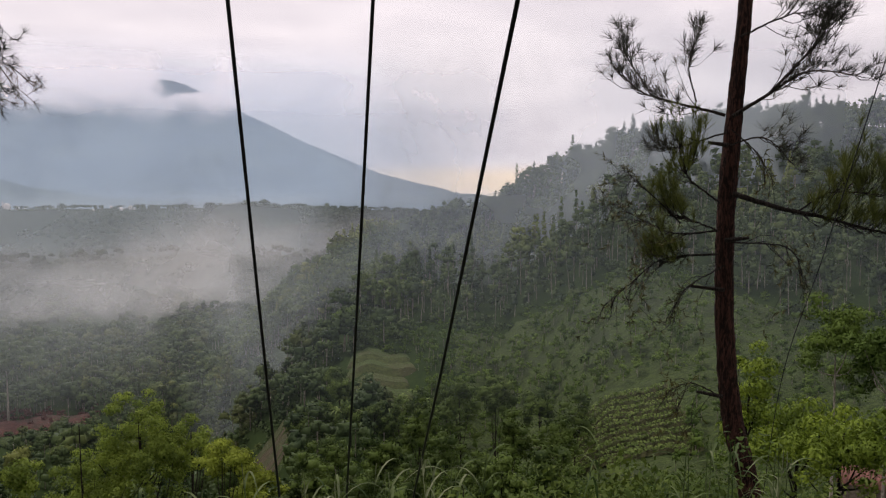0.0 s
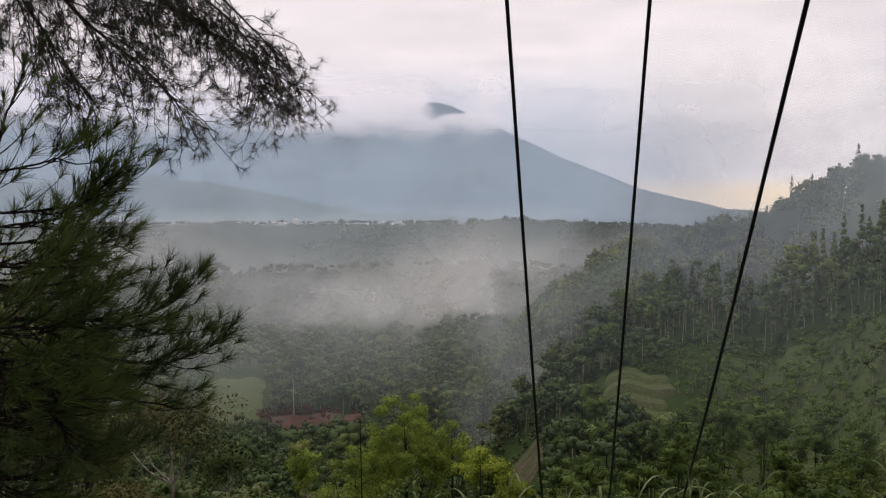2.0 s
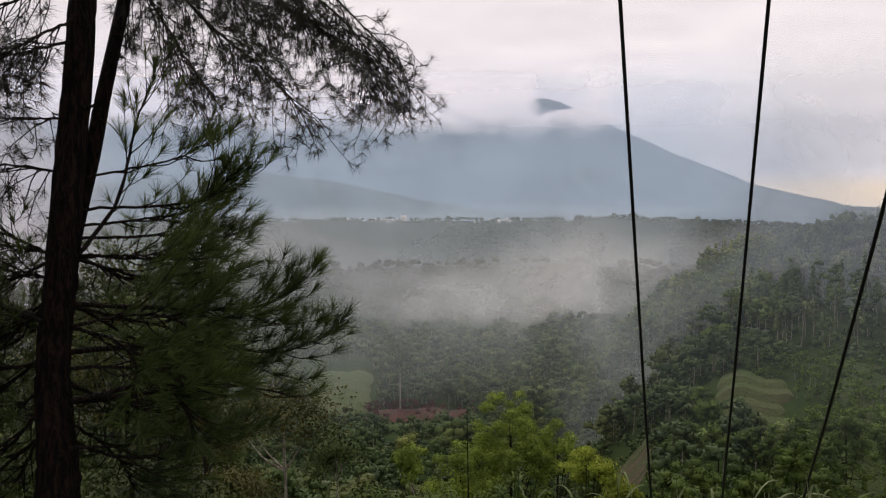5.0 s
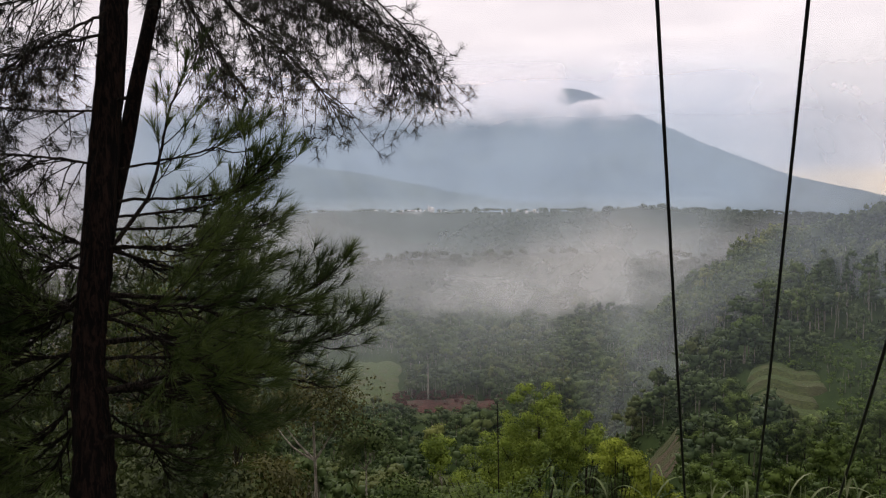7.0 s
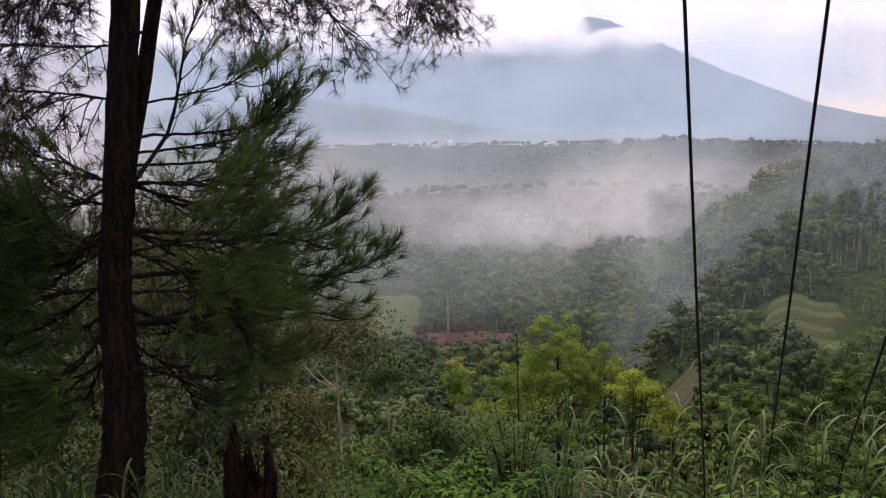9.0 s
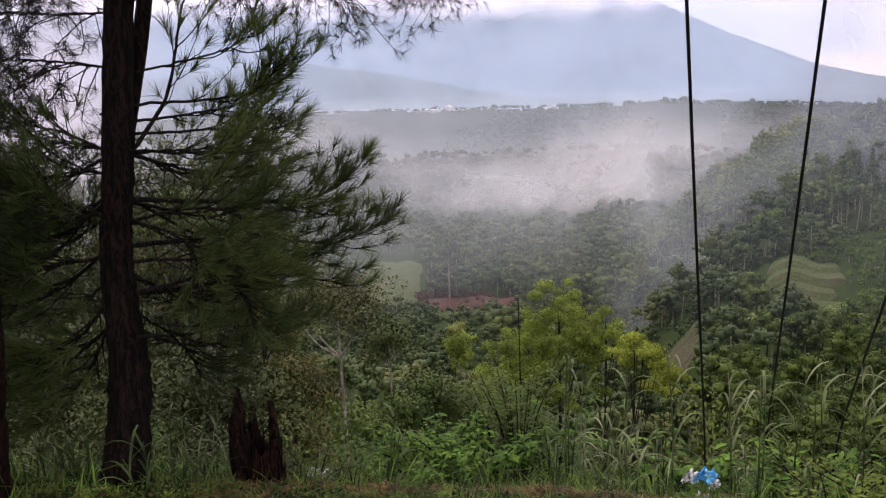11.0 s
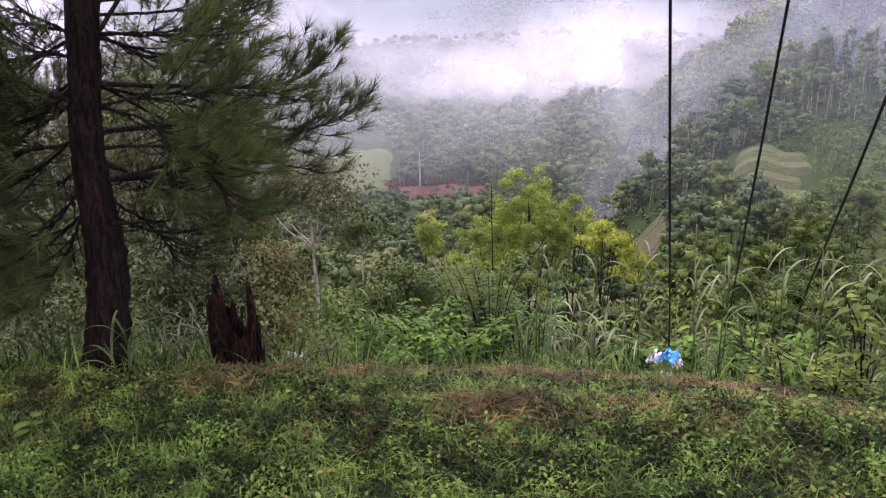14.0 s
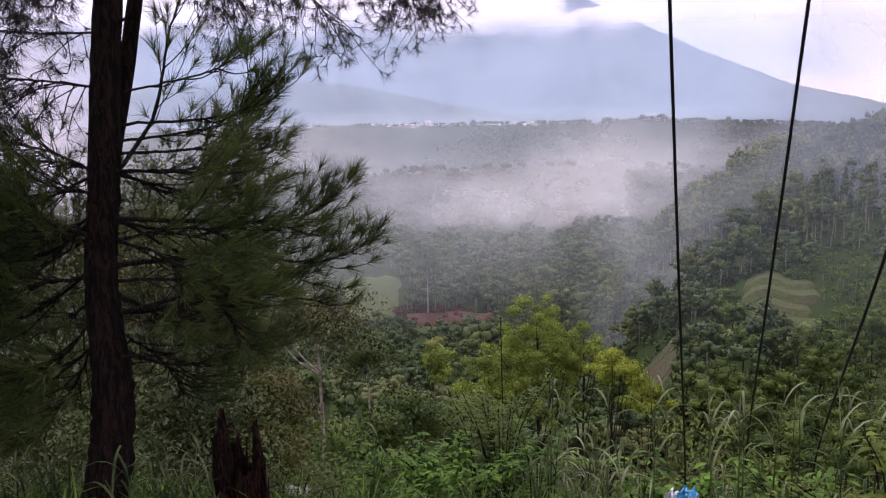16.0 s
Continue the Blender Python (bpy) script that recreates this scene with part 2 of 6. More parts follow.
MAT_CLOVER = blades("creeper_leaf", (0.016, 0.036, 0.006), (0.20, 0.30, 0.062), (0.08, 0.13, 0.02))
MAT_STRAW = blades("dead_grass", (0.030, 0.019, 0.006), (0.215, 0.150, 0.052), (0.090, 0.060, 0.020), 0.15)
MAT_REED = blades("reed_leaf", (0.030, 0.058, 0.016), (0.15, 0.20, 0.075), (0.25, 0.28, 0.16))
MAT_LIME = blades("lime_shrub_leaf", (0.055, 0.085, 0.012), (0.155, 0.215, 0.030), (0.11, 0.15, 0.022))
MAT_FERN = blades("fresh_shrub_leaf", (0.045, 0.11, 0.012), (0.13, 0.25, 0.030), (0.10, 0.20, 0.025))


# ---- geometry helpers ----
def mesh_of(name, verts, faces, mat, smooth=False, normals=None):
    """A mesh from an array of points and an array of triangles or quads; crowns take the normals of their lumps."""
    verts, faces = np.asarray(verts, np.float32), np.asarray(faces, np.int32)
    me = bpy.data.meshes.new(name)
    me.vertices.add(len(verts))
    me.vertices.foreach_set("co", verts.ravel())
    k = faces.shape[1]
    me.loops.add(faces.size)
    me.loops.foreach_set("vertex_index", faces.ravel())
    me.polygons.add(len(faces))
    me.polygons.foreach_set("loop_start", np.arange(0, faces.size, k, dtype=np.int32))
    if smooth:
        me.polygons.foreach_set("use_smooth", np.ones(len(faces), bool))
    me.update(calc_edges=True)
    if normals is not None:
        me.attributes.new("custom_normal", "FLOAT_VECTOR", "POINT").data.foreach_set("vector", np.asarray(normals, np.float32).ravel())
    me.materials.append(mat)
    return me


def joined(pieces):
    """Several (points, quads) as one."""
    verts, faces, n = [], [], 0
    for v, f in pieces:
        verts.append(v)
        faces.append(f + n)
        n += len(v)
    return np.concatenate(verts), np.concatenate(faces)


def thing(name, at, label, category, group="", kind=""):
    ob = new(name)
    ob.empty_display_size = 0.2
    ob.location = at
    return tagged(ob, label, category, group, kind)


def part_np(name, geo, mat, parent, label="", smooth=False, normals=None):
    """One mesh part under a thing, its points in the thing's own axes."""
    ob = new(name, mesh_of(name, geo[0], geo[1], mat, smooth, normals))
    ob.parent = parent
    return tagged(ob, label)


def unit(v):
    return v / np.maximum(np.linalg.norm(v, axis=-1, keepdims=True), 1e-9)


def tube(points, radii, sides=8):
    """A tapered tube along points, closed at both ends by a narrow ring."""
    p = np.asarray(points, float)
    r = np.asarray(radii, float)
    d = unit(np.gradient(p, axis=0))
    ref = np.array([0.31, 0.17, 0.93]) if abs(d[0] @ np.array([0.31, 0.17, 0.93])) < 0.93 else np.array([1.0, 0.1, 0])
    a = unit(np.cross(d, ref))
    b = np.cross(d, a)
    th = np.linspace(0, 2 * np.pi, sides, endpoint=False)
    ring = p[:, None] + r[:, None, None] * (np.cos(th)[None, :, None] * a[:, None] + np.sin(th)[None, :, None] * b[:, None])
    n = len(p)
    v = ring.reshape(-1, 3)
    i = np.arange(n - 1)[:, None] * sides
    j = np.arange(sides)[None]
    f = np.stack([i + j, i + (j + 1) % sides, i + sides + (j + 1) % sides, i + sides + j], -1).reshape(-1, 4)
    return v, f


def curve(points, n):
    """n points on a smooth line through the given ones."""
    p = np.asarray(points, float)
    if len(p) == 2:
        return p[0] + (p[1] - p[0]) * np.linspace(0, 1, n)[:, None]
    ext = np.vstack([2 * p[0] - p[1], p, 2 * p[-1] - p[-2]])
    u = np.linspace(0, len(p) - 1, n)
    i = np.minimum(u.astype(int), len(p) - 2)
    t = (u - i)[:, None]
    a, b, c, d = ext[i], ext[i + 1], ext[i + 2], ext[i + 3]
    return 0.5 * (2 * b + (c - a) * t + (2 * a - 5 * b + 4 * c - d) * t**2 + (3 * b - a - 3 * c + d) * t**3)


def leaves(rng, centres, normals, length, width, jitter=0.6):
    """Diamond leaves, one a centre, lying about square to the normals."""
    n = len(centres)
    nrm = unit(normals + rng.normal(0, jitter, (n, 3)))
    t = unit(np.cross(nrm, rng.normal(0, 1, (n, 3))))
    s = np.cross(nrm, t)
    ln = (length * rng.uniform(0.6, 1.35, n))[:, None]
    wd = (width * rng.uniform(0.6, 1.35, n))[:, None]
    v = np.stack([centres - t * ln * 0.5, centres + s * wd * 0.5 + nrm * wd * 0.12, centres + t * ln * 0.5,
                  centres - s * wd * 0.5 + nrm * wd * 0.12], 1).reshape(-1, 3)
    return v, np.arange(4 * n).reshape(-1, 4)[:, ::-1]


def soft(rng, d, up=0.5, loose=0.25):
    """Normals for leaves that share the round of their lump: four a leaf."""
    return np.repeat(unit(d + np.array([0, 0, up]) + rng.normal(0, loose, d.shape)), 4, 0)


def crown_points(rng, n, clumps, radii, size):
    """Places and outward ways of n leaves on lumps about an ellipsoid with the radii."""
    radii = np.asarray(radii, float)
    c = unit(rng.normal(0, 1, (clumps, 3))) * rng.uniform(0.35, 0.9, (clumps, 1)) ** 0.7 * radii
    r = size * rng.uniform(0.65, 1.25, clumps)
    w = r**2 / (r**2).sum()
    which = rng.choice(clumps, n, p=w)
    d = unit(rng.normal(0, 1, (n, 3)) + np.array([0, 0, 0.35]))
    spread = r[which][:, None] * rng.uniform(0.55, 1.0, (n, 1)) * np.array([1.15, 1.15, 0.8])
    return c[which] + d * spread, d, c


def blade_strips(rng, roots, height, width, lean, segments=3, droop=0.5):
    """Grass blades: arched strips that narrow to a point."""
    n = len(roots)
    h = (height * rng.uniform(0.55, 1.3, n))[:, None]
    ang = rng.uniform(0, 2 * np.pi, n)
    out = np.stack([np.cos(ang), np.sin(ang), np.zeros(n)], 1)
    side = np.stack([-np.sin(ang), np.cos(ang), np.zeros(n)], 1) * (width * rng.uniform(0.6, 1.3, n))[:, None] * 0.5
    ln = (lean * rng.uniform(0.3, 1.4, n))[:, None]
    rows = []
    for i in range(segments + 1):
        u = i / segments
        p = roots + out * h * ln * u**1.6 + np.array([0, 0, 1]) * h * (u - droop * ln * u**2.6)
        w = (1 - u) ** 0.7 * (0.6 + 0.4 * min(1, u * 4)) + 0.02
        rows.append(np.stack([p - side * w, p + side * w], 1))
    v = np.concatenate(rows, 1).reshape(-1, 3)
    base = (np.arange(n) * 2 * (segments + 1))[:, None]
    f = np.concatenate([base + np.array([[2 * i, 2 * i + 1, 2 * i + 3, 2 * i + 2]]) for i in range(segments)], 0)
    return v, f


# ---- the lie of the land ----
def polar(a, d):
    """x, y at a degrees to the left of straight ahead and d metres out."""
    return -np.sin(np.radians(a)) * d, np.cos(np.radians(a)) * d


def smooth(v, lo, hi):
    t = np.clip((v - lo) / (hi - lo), 0, 1)
    return t * t * (3 - 2 * t)


def waves(x, y, size, seed):
    """A cheap smooth unevenness about -1 to 1."""
    s = 0.0
    for i in range(4):
        f = (1.7**i) / size
        q = seed * 1.7 + i * 2.3
        s = s + np.sin(x * f * np.cos(q) * 6.28 + y * f * np.sin(q) * 6.28 + q * 3) * np.cos(
            y * f * np.cos(q * 1.3) * 6.28 - x * f * np.sin(q * 1.3) * 6.28 + q) / (1.45**i)
    return s / 2.0


CREST_AZ = (-40, -28, -18, -12.5, -9, -6, -4.7, -3, 0, 2.5, 4.4, 6.3, 7.7, 9.2, 10.4, 13, 17)
CREST_Z = (27, 24.8, 19.3, 13.7, 5.6, -2.9, -10.5, -13, -16, -19.5, -21.5, -27, -34.5, -41, -49, -62, -92)


def land(x, y):
    """Height of the ground."""
    x, y = np.asarray(x, float), np.asarray(y, float)
    d = np.hypot(x, y)
    a = np.degrees(np.arctan2(-x, y))
    turn = np.where(a < 20, 0.5, 1.0) * (a - 20)
    s = d * np.cos(np.radians(np.clip(turn, -130, 130)))
    over = np.maximum(s - 3.15, 0)
    deep = 95 - 22 * smooth(-a, -4, 12)
    home = -deep * (1 - np.exp(-over**1.12 / 215 / (1 + 0.12 * over / (over + 20))))
    home = home + 0.03 * np.maximum(-s, 0)
    # hill across, its crest falling to the left
    zc = np.interp(a, CREST_AZ, CREST_Z)
    dc = 333 + 9 * np.sin(np.radians(a * 9))
    grade = 0.17 + 0.11 * smooth(-a, 0, 9) - 0.11 * smooth(a, 0, 11)
    front = np.maximum(dc - d, 0)
    hill = zc - grade * front - 0.3 * np.maximum(d - dc, 0)
    hill = np.where(a > 60, -200, hill)
    hill = hill - np.maximum(a - 13, 0) * 6
    w = 6.0
    z = w * np.logaddexp(home / w, hill / w)
    z = np.where(d < 60, home + (z - home) * smooth(d, 25, 60), z)
    # a spur beside the pines
    sx, sy = polar(66.0, 150.0)
    spur = 50 * np.exp(-(((x - sx) / 60) ** 2 + ((y - sy) / 60) ** 2))
    z = z + spur * smooth(d, 20, 90)
    # a low rise that tilts the mown field towards the ledge
    fx, fy = polar(31.5, 440.0)
    z = z + 13 * np.exp(-(((x - fx) / 48) ** 2 + ((y - fy) / 48) ** 2))
    # the plain beyond the gorge
    z = z + smooth(d, 640, 1350) * (-52 - z)
    z = z + 7 * waves(x, y, 520, 9.0) * smooth(d, 600, 900) * smooth(d, 2000, 1500)
    kx, ky = polar(11.6, 1350)
    z = z + 24 * np.exp(-(((x - kx) / 95) ** 2 + ((y - ky) / 95) ** 2))
    for ka, kd, kh, kr in ((22.5, 1420, 11, 75), (29.5, 1520, 9, 90), (34.0, 1330, 13, 80), (18.0, 1600, 8, 70), (39.0, 1450, 10, 90), (6.5, 1500, 9, 80)):
        kx, ky = polar(ka, kd)
        z = z + kh * np.exp(-(((x - kx) / kr) ** 2 + ((y - ky) / kr) ** 2))
    vd = (d - 2020) / 130
    z = z + 13 * np.exp(-(vd**2)) * smooth(a, -5, 12)
    rough = waves(x, y, 90, 1.0) * 1.3 * smooth(d, 40, 160) + waves(x, y, 9, 2.0) * 0.35 * smooth(d, 5, 25)
    near = waves(x, y, 1.3, 3.0) * 0.035 + waves(x, y, 0.45, 4.0) * 0.012
    return z + rough + near * smooth(d, 40, 8)


def build_ground():
    az = np.concatenate([np.linspace(-60, 90, 240), np.linspace(94, 296, 40)])
    rad = 0.25 * 1.058 ** np.arange(0, 175)
    rad = np.append(rad, 4900)
    ar, rr = np.meshgrid(az, rad)
    x, y = polar(ar, rr)
    z = land(x, y)
    v = np.stack([x, y, z], -1).reshape(-1, 3)
    n, m = len(az), len(rad)
    i = (np.arange(m - 1) * n)[:, None]
    j = np.arange(n)[None]
    f = np.stack([i + j, i + n + j, i + n + (j + 1) % n, i + (j + 1) % n], -1).reshape(-1, 4)
    v = np.vstack([v, [[0, 0, float(land(0, 0))]] * 2])
    cap = np.stack([np.full(n, len(v) - 1), np.arange(n), (np.arange(n) + 1) % n, np.full(n, len(v) - 2)], 1)
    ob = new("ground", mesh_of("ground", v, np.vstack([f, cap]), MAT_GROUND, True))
    tagged(ob, "grassy ledge falling away to a green valley and plain", "ground", kind="structure")


def build_mountain():
    """A volcano's flank behind the plain, its top in cloud."""
    az = np.linspace(-14, 78, 400)
    u = np.linspace(0, 1.25, 56)
    top_az = (-14, -8, -2, 3.4, 8.5, 12.3, 14.7, 16.2, 17.3, 18.4, 22, 28, 34, 37.5, 44, 50, 60, 78)
    top_el = (-0.9, -0.75, -0.2, 1.1, 3.2, 5.0, 6.2, 6.8, 7.1, 7.0, 6.6, 6.5, 6.3, 6.1, 5.7, 5.2, 4.2, 1.5)
    el = np.interp(az, top_az, top_el) + 0.05 * waves(az, az * 0, 1.1, 5.0)
    zt = 1.6 + np.tan(np.radians(el)) * 4300
    aa, uu = np.meshgrid(az, u)
    d = 3150 + 1150 * uu
    gentle = smooth(uu, 0.0, 0.3)
    rise = np.where(uu < 1, np.clip(uu, 0, 1) ** 1.45, 1 - (uu - 1) * 1.4)
    gully = waves(aa * 30, d * 0.25, 70, 6.0) * 22 * np.sin(np.pi * np.clip(uu, 0, 1)) * gentle
    z = -60 + (zt[None] + 60) * rise + gully * np.clip((zt[None] + 60) / 400, 0, 1)
    z = z + 88 * np.exp(-(((aa - 29.5) / 5.0) ** 2) - ((uu - 0.24) / 0.13) ** 2) * (1 + 0.10 * waves(aa * 40, d * 0.5, 110, 7.0))
    z = z + 45 * np.exp(-(((aa - 38) / 6.0) ** 2) - ((uu - 0.2) / 0.13) ** 2)
    x, y = polar(aa, d)
    v = np.stack([x, y, z], -1).reshape(-1, 3)
    n, m = len(az), len(u)
    i = (np.arange(m - 1) * n)[:, None]
    j = np.arange(n - 1)[None]
    f = np.stack([i + j, i + n + j, i + n + j + 1, i + j + 1], -1).reshape(-1, 4)
    mt, k = material("volcano_forest")
    pos = place(k)
    big = k.noise(k.scaled(pos, 1, 1, 0.5), 0.006, 6.0, 0.6)
    c = k.mix(k.steps(big, 0.4, 0.62), (0.010, 0.020, 0.020), (0.075, 0.095, 0.065))
    fine = k.noise(pos, 0.03, 6.0, 0.7)
    c = k.mix(k.math("MULTIPLY", k.steps(fine, 0.5, 0.62), 0.6), c, (0.15, 0.165, 0.11))
    finish(k, c, 0.95, fine, 1.0, 25.0)
    ob = new("mountain", mesh_of("mountain", v, f, mt, True))
    tagged(ob, "blue forested volcano flank rising into low cloud", "mountain", kind="structure")


def build_foothill():
    """A low wooded ridge before the mountain."""
    az, u = np.linspace(8, 66, 180), np.linspace(-1, 1, 22)
    crest = np.interp(az, (8, 15, 21, 26, 31, 36, 42, 52, 66), (-60, -50, -22, 18, 70, 104, 84, 40, -40)) + 6 * waves(az * 10, az * 0, 60, 8.0)
    aa, uu = np.meshgrid(az, u)
    d = 2720 + 330 * uu
    z = -62 + (crest[None] + 62) * np.maximum(np.cos(uu * 1.5708), 0) ** 1.3 + 5 * waves(aa * 40, d, 120, 6.5)
    x, y = polar(aa, d)
    i, j = np.meshgrid(np.arange(21) * 180, np.arange(179), indexing="ij")
    f = np.stack([i + j, i + 180 + j, i + 181 + j, i + j + 1], -1).reshape(-1, 4)
    mt, k = material("foothill_forest")
    pos = place(k)
    n = k.noise(k.scaled(pos, 1, 1, 0.6), 0.012, 6.0, 0.65)
    c = k.mix(k.steps(n, 0.4, 0.62), (0.016, 0.028, 0.022), (0.070, 0.088, 0.055))
    finish(k, c, 0.95, n, 1.0, 20.0)
    tagged(new("foothill", mesh_of("foothill", np.stack([x, y, z], -1).reshape(-1, 3), f, mt, True)), "dark wooded foothill ridge before the volcano", "hill", kind="structure")


build_ground()
build_mountain()
build_foothill()


# ---- mist and cloud ----
def curtain(name, d, a0, a1, z0, z1, mat, label, steps=60, wave=0.0):
    az = np.linspace(a0, a1, steps)
    zz = np.linspace(z0, z1, 12)
    aa, za = np.meshgrid(az, zz)
    r = d * (1 + wave * np.sin(aa * 0.21 + za * 0.01))
    x, y = polar(aa, r)
    v = np.stack([x, y, za], -1).reshape(-1, 3)
    n = steps
    i = (np.arange(11) * n)[:, None]
    j = np.arange(n - 1)[None]
    f = np.stack([i + j, i + j + 1, i + n + j + 1, i + n + j], -1).reshape(-1, 4)
    ob = new(name, mesh_of(name, v, f, mat, True))
    tagged(ob, label, "mist", kind="stuff")
    return ob


def side_fade(lo0, lo1, hi1, hi0):
    """Fades a layer between bearings, in degrees to the left."""

    def add(k, pos, a):
        x, y, _ = k.split(pos)
        b = k.math("MULTIPLY", k.math("ARCTAN2", k.math("MULTIPLY", x, -1.0), y), 57.2958)
        return k.math("MULTIPLY", a, k.math("MULTIPLY", k.steps(b, lo0, lo1), k.steps(b, hi0, hi1)))

    return add


def cloud_gap(k, pos, a):
    """A ragged underside; the summit stands clear, and the cap thins out over the far shoulder."""
    x, y, z = k.split(pos)
    b = k.math("MULTIPLY", k.math("ARCTAN2", k.math("MULTIPLY", x, -1.0), y), 57.2958)
    n = k.noise(k.scaled(pos, 1, 1, 1.6), 0.0060, 7.0, 0.62, 0.5)
    low = k.math("ADD", z, k.math("MULTIPLY", k.math("SUBTRACT", n, 0.5), 190.0))
    under = k.steps(low, 285.0, 405.0)
    nb = k.math("ADD", b, k.math("MULTIPLY", k.math("SUBTRACT", n, 0.5), 3.0))
    peak = k.math("MULTIPLY", k.steps(nb, 13.8, 15.0), k.steps(nb, 18.6, 17.2))
    clear = k.math("MULTIPLY", peak, k.steps(low, 392.0, 424.0))
    side = k.steps(k.math("ADD", b, k.math("MULTIPLY", k.math("SUBTRACT", n, 0.5), 7.0)), 11.6, 14.6)
    a = k.math("MULTIPLY", a, k.math("MULTIPLY", under, side))
    return k.math("MULTIPLY", a, k.math("SUBTRACT", 1.0, k.math("MULTIPLY", clear, 0.93)))


def puffs(lumps, spread_b, spread_e, scale, body):
    """Soft billows: each lump is (bearing, elevation, half width, half height, weight), in degrees as seen from the ledge."""

    def add(k, pos, a):
        x, y, z = k.split(pos)
        b = k.math("MULTIPLY", k.math("ARCTAN2", k.math("MULTIPLY", x, -1.0), y), 57.2958)
        flat = k.math("SQRT", k.math("ADD", k.math("MULTIPLY", x, x), k.math("MULTIPLY", y, y)))
        e = k.math("MULTIPLY", k.math("ARCTAN2", k.math("SUBTRACT", z, 1.6), flat), 57.2958)
        n1 = k.noise(pos, scale, 4.0, 0.55, 0.3)
        n2 = k.noise(k.scaled(pos, 1.0, 1.0, 1.3), scale * 1.7, 4.0, 0.55, 0.4)
        b = k.math("ADD", b, k.math("MULTIPLY", k.math("SUBTRACT", n1, 0.5), spread_b))
        e = k.math("ADD", e, k.math("MULTIPLY", k.math("SUBTRACT", n2, 0.5), spread_e))
        total = 0.0
        for pb, pe, wb, we, weight in lumps:
            u = k.math("DIVIDE", k.math("SUBTRACT", b, pb), wb)
            v = k.math("DIVIDE", k.math("SUBTRACT", e, pe), we)
            q = k.math("ADD", k.math("MULTIPLY", u, u), k.math("MULTIPLY", v, v))
            total = k.math("ADD", total, k.math("MULTIPLY", k.math("EXPONENT", k.math("MULTIPLY", q, -1.0)), weight))
        total = k.math("SUBTRACT", 1.0, k.math("EXPONENT", k.math("MULTIPLY", total, -1.6)))
        return k.math("MULTIPLY", a, k.math("MULTIPLY", total, k.steps(n2, 0.28, 0.66, body, 1.0)))

    return add


BILLOWS = ((14.6, -4.3, 2.6, 1.9, 1.0), (17.6, -4.9, 2.8, 1.5, 0.8), (11.2, -4.2, 2.6, 1.1, 0.55), (22.5, -5.6, 3.6, 1.2, 0.6), (27.5, -5.4, 3.4, 1.3, 0.62),
           (31.5, -4.0, 2.8, 1.5, 0.42), (34.5, -2.4, 2.4, 1.2, 0.42), (38.5, -3.0, 3.0, 2.0, 0.4), (19.5, -7.2, 6.0, 1.0, 0.28), (16.0, -6.6, 5.0, 1.2, 0.4), (25.0, -7.0, 5.0, 1.0, 0.3), (7.2, -3.2, 2.8, 0.9, 0.5), (3.2, -2.2, 2.6, 0.6, 0.4))


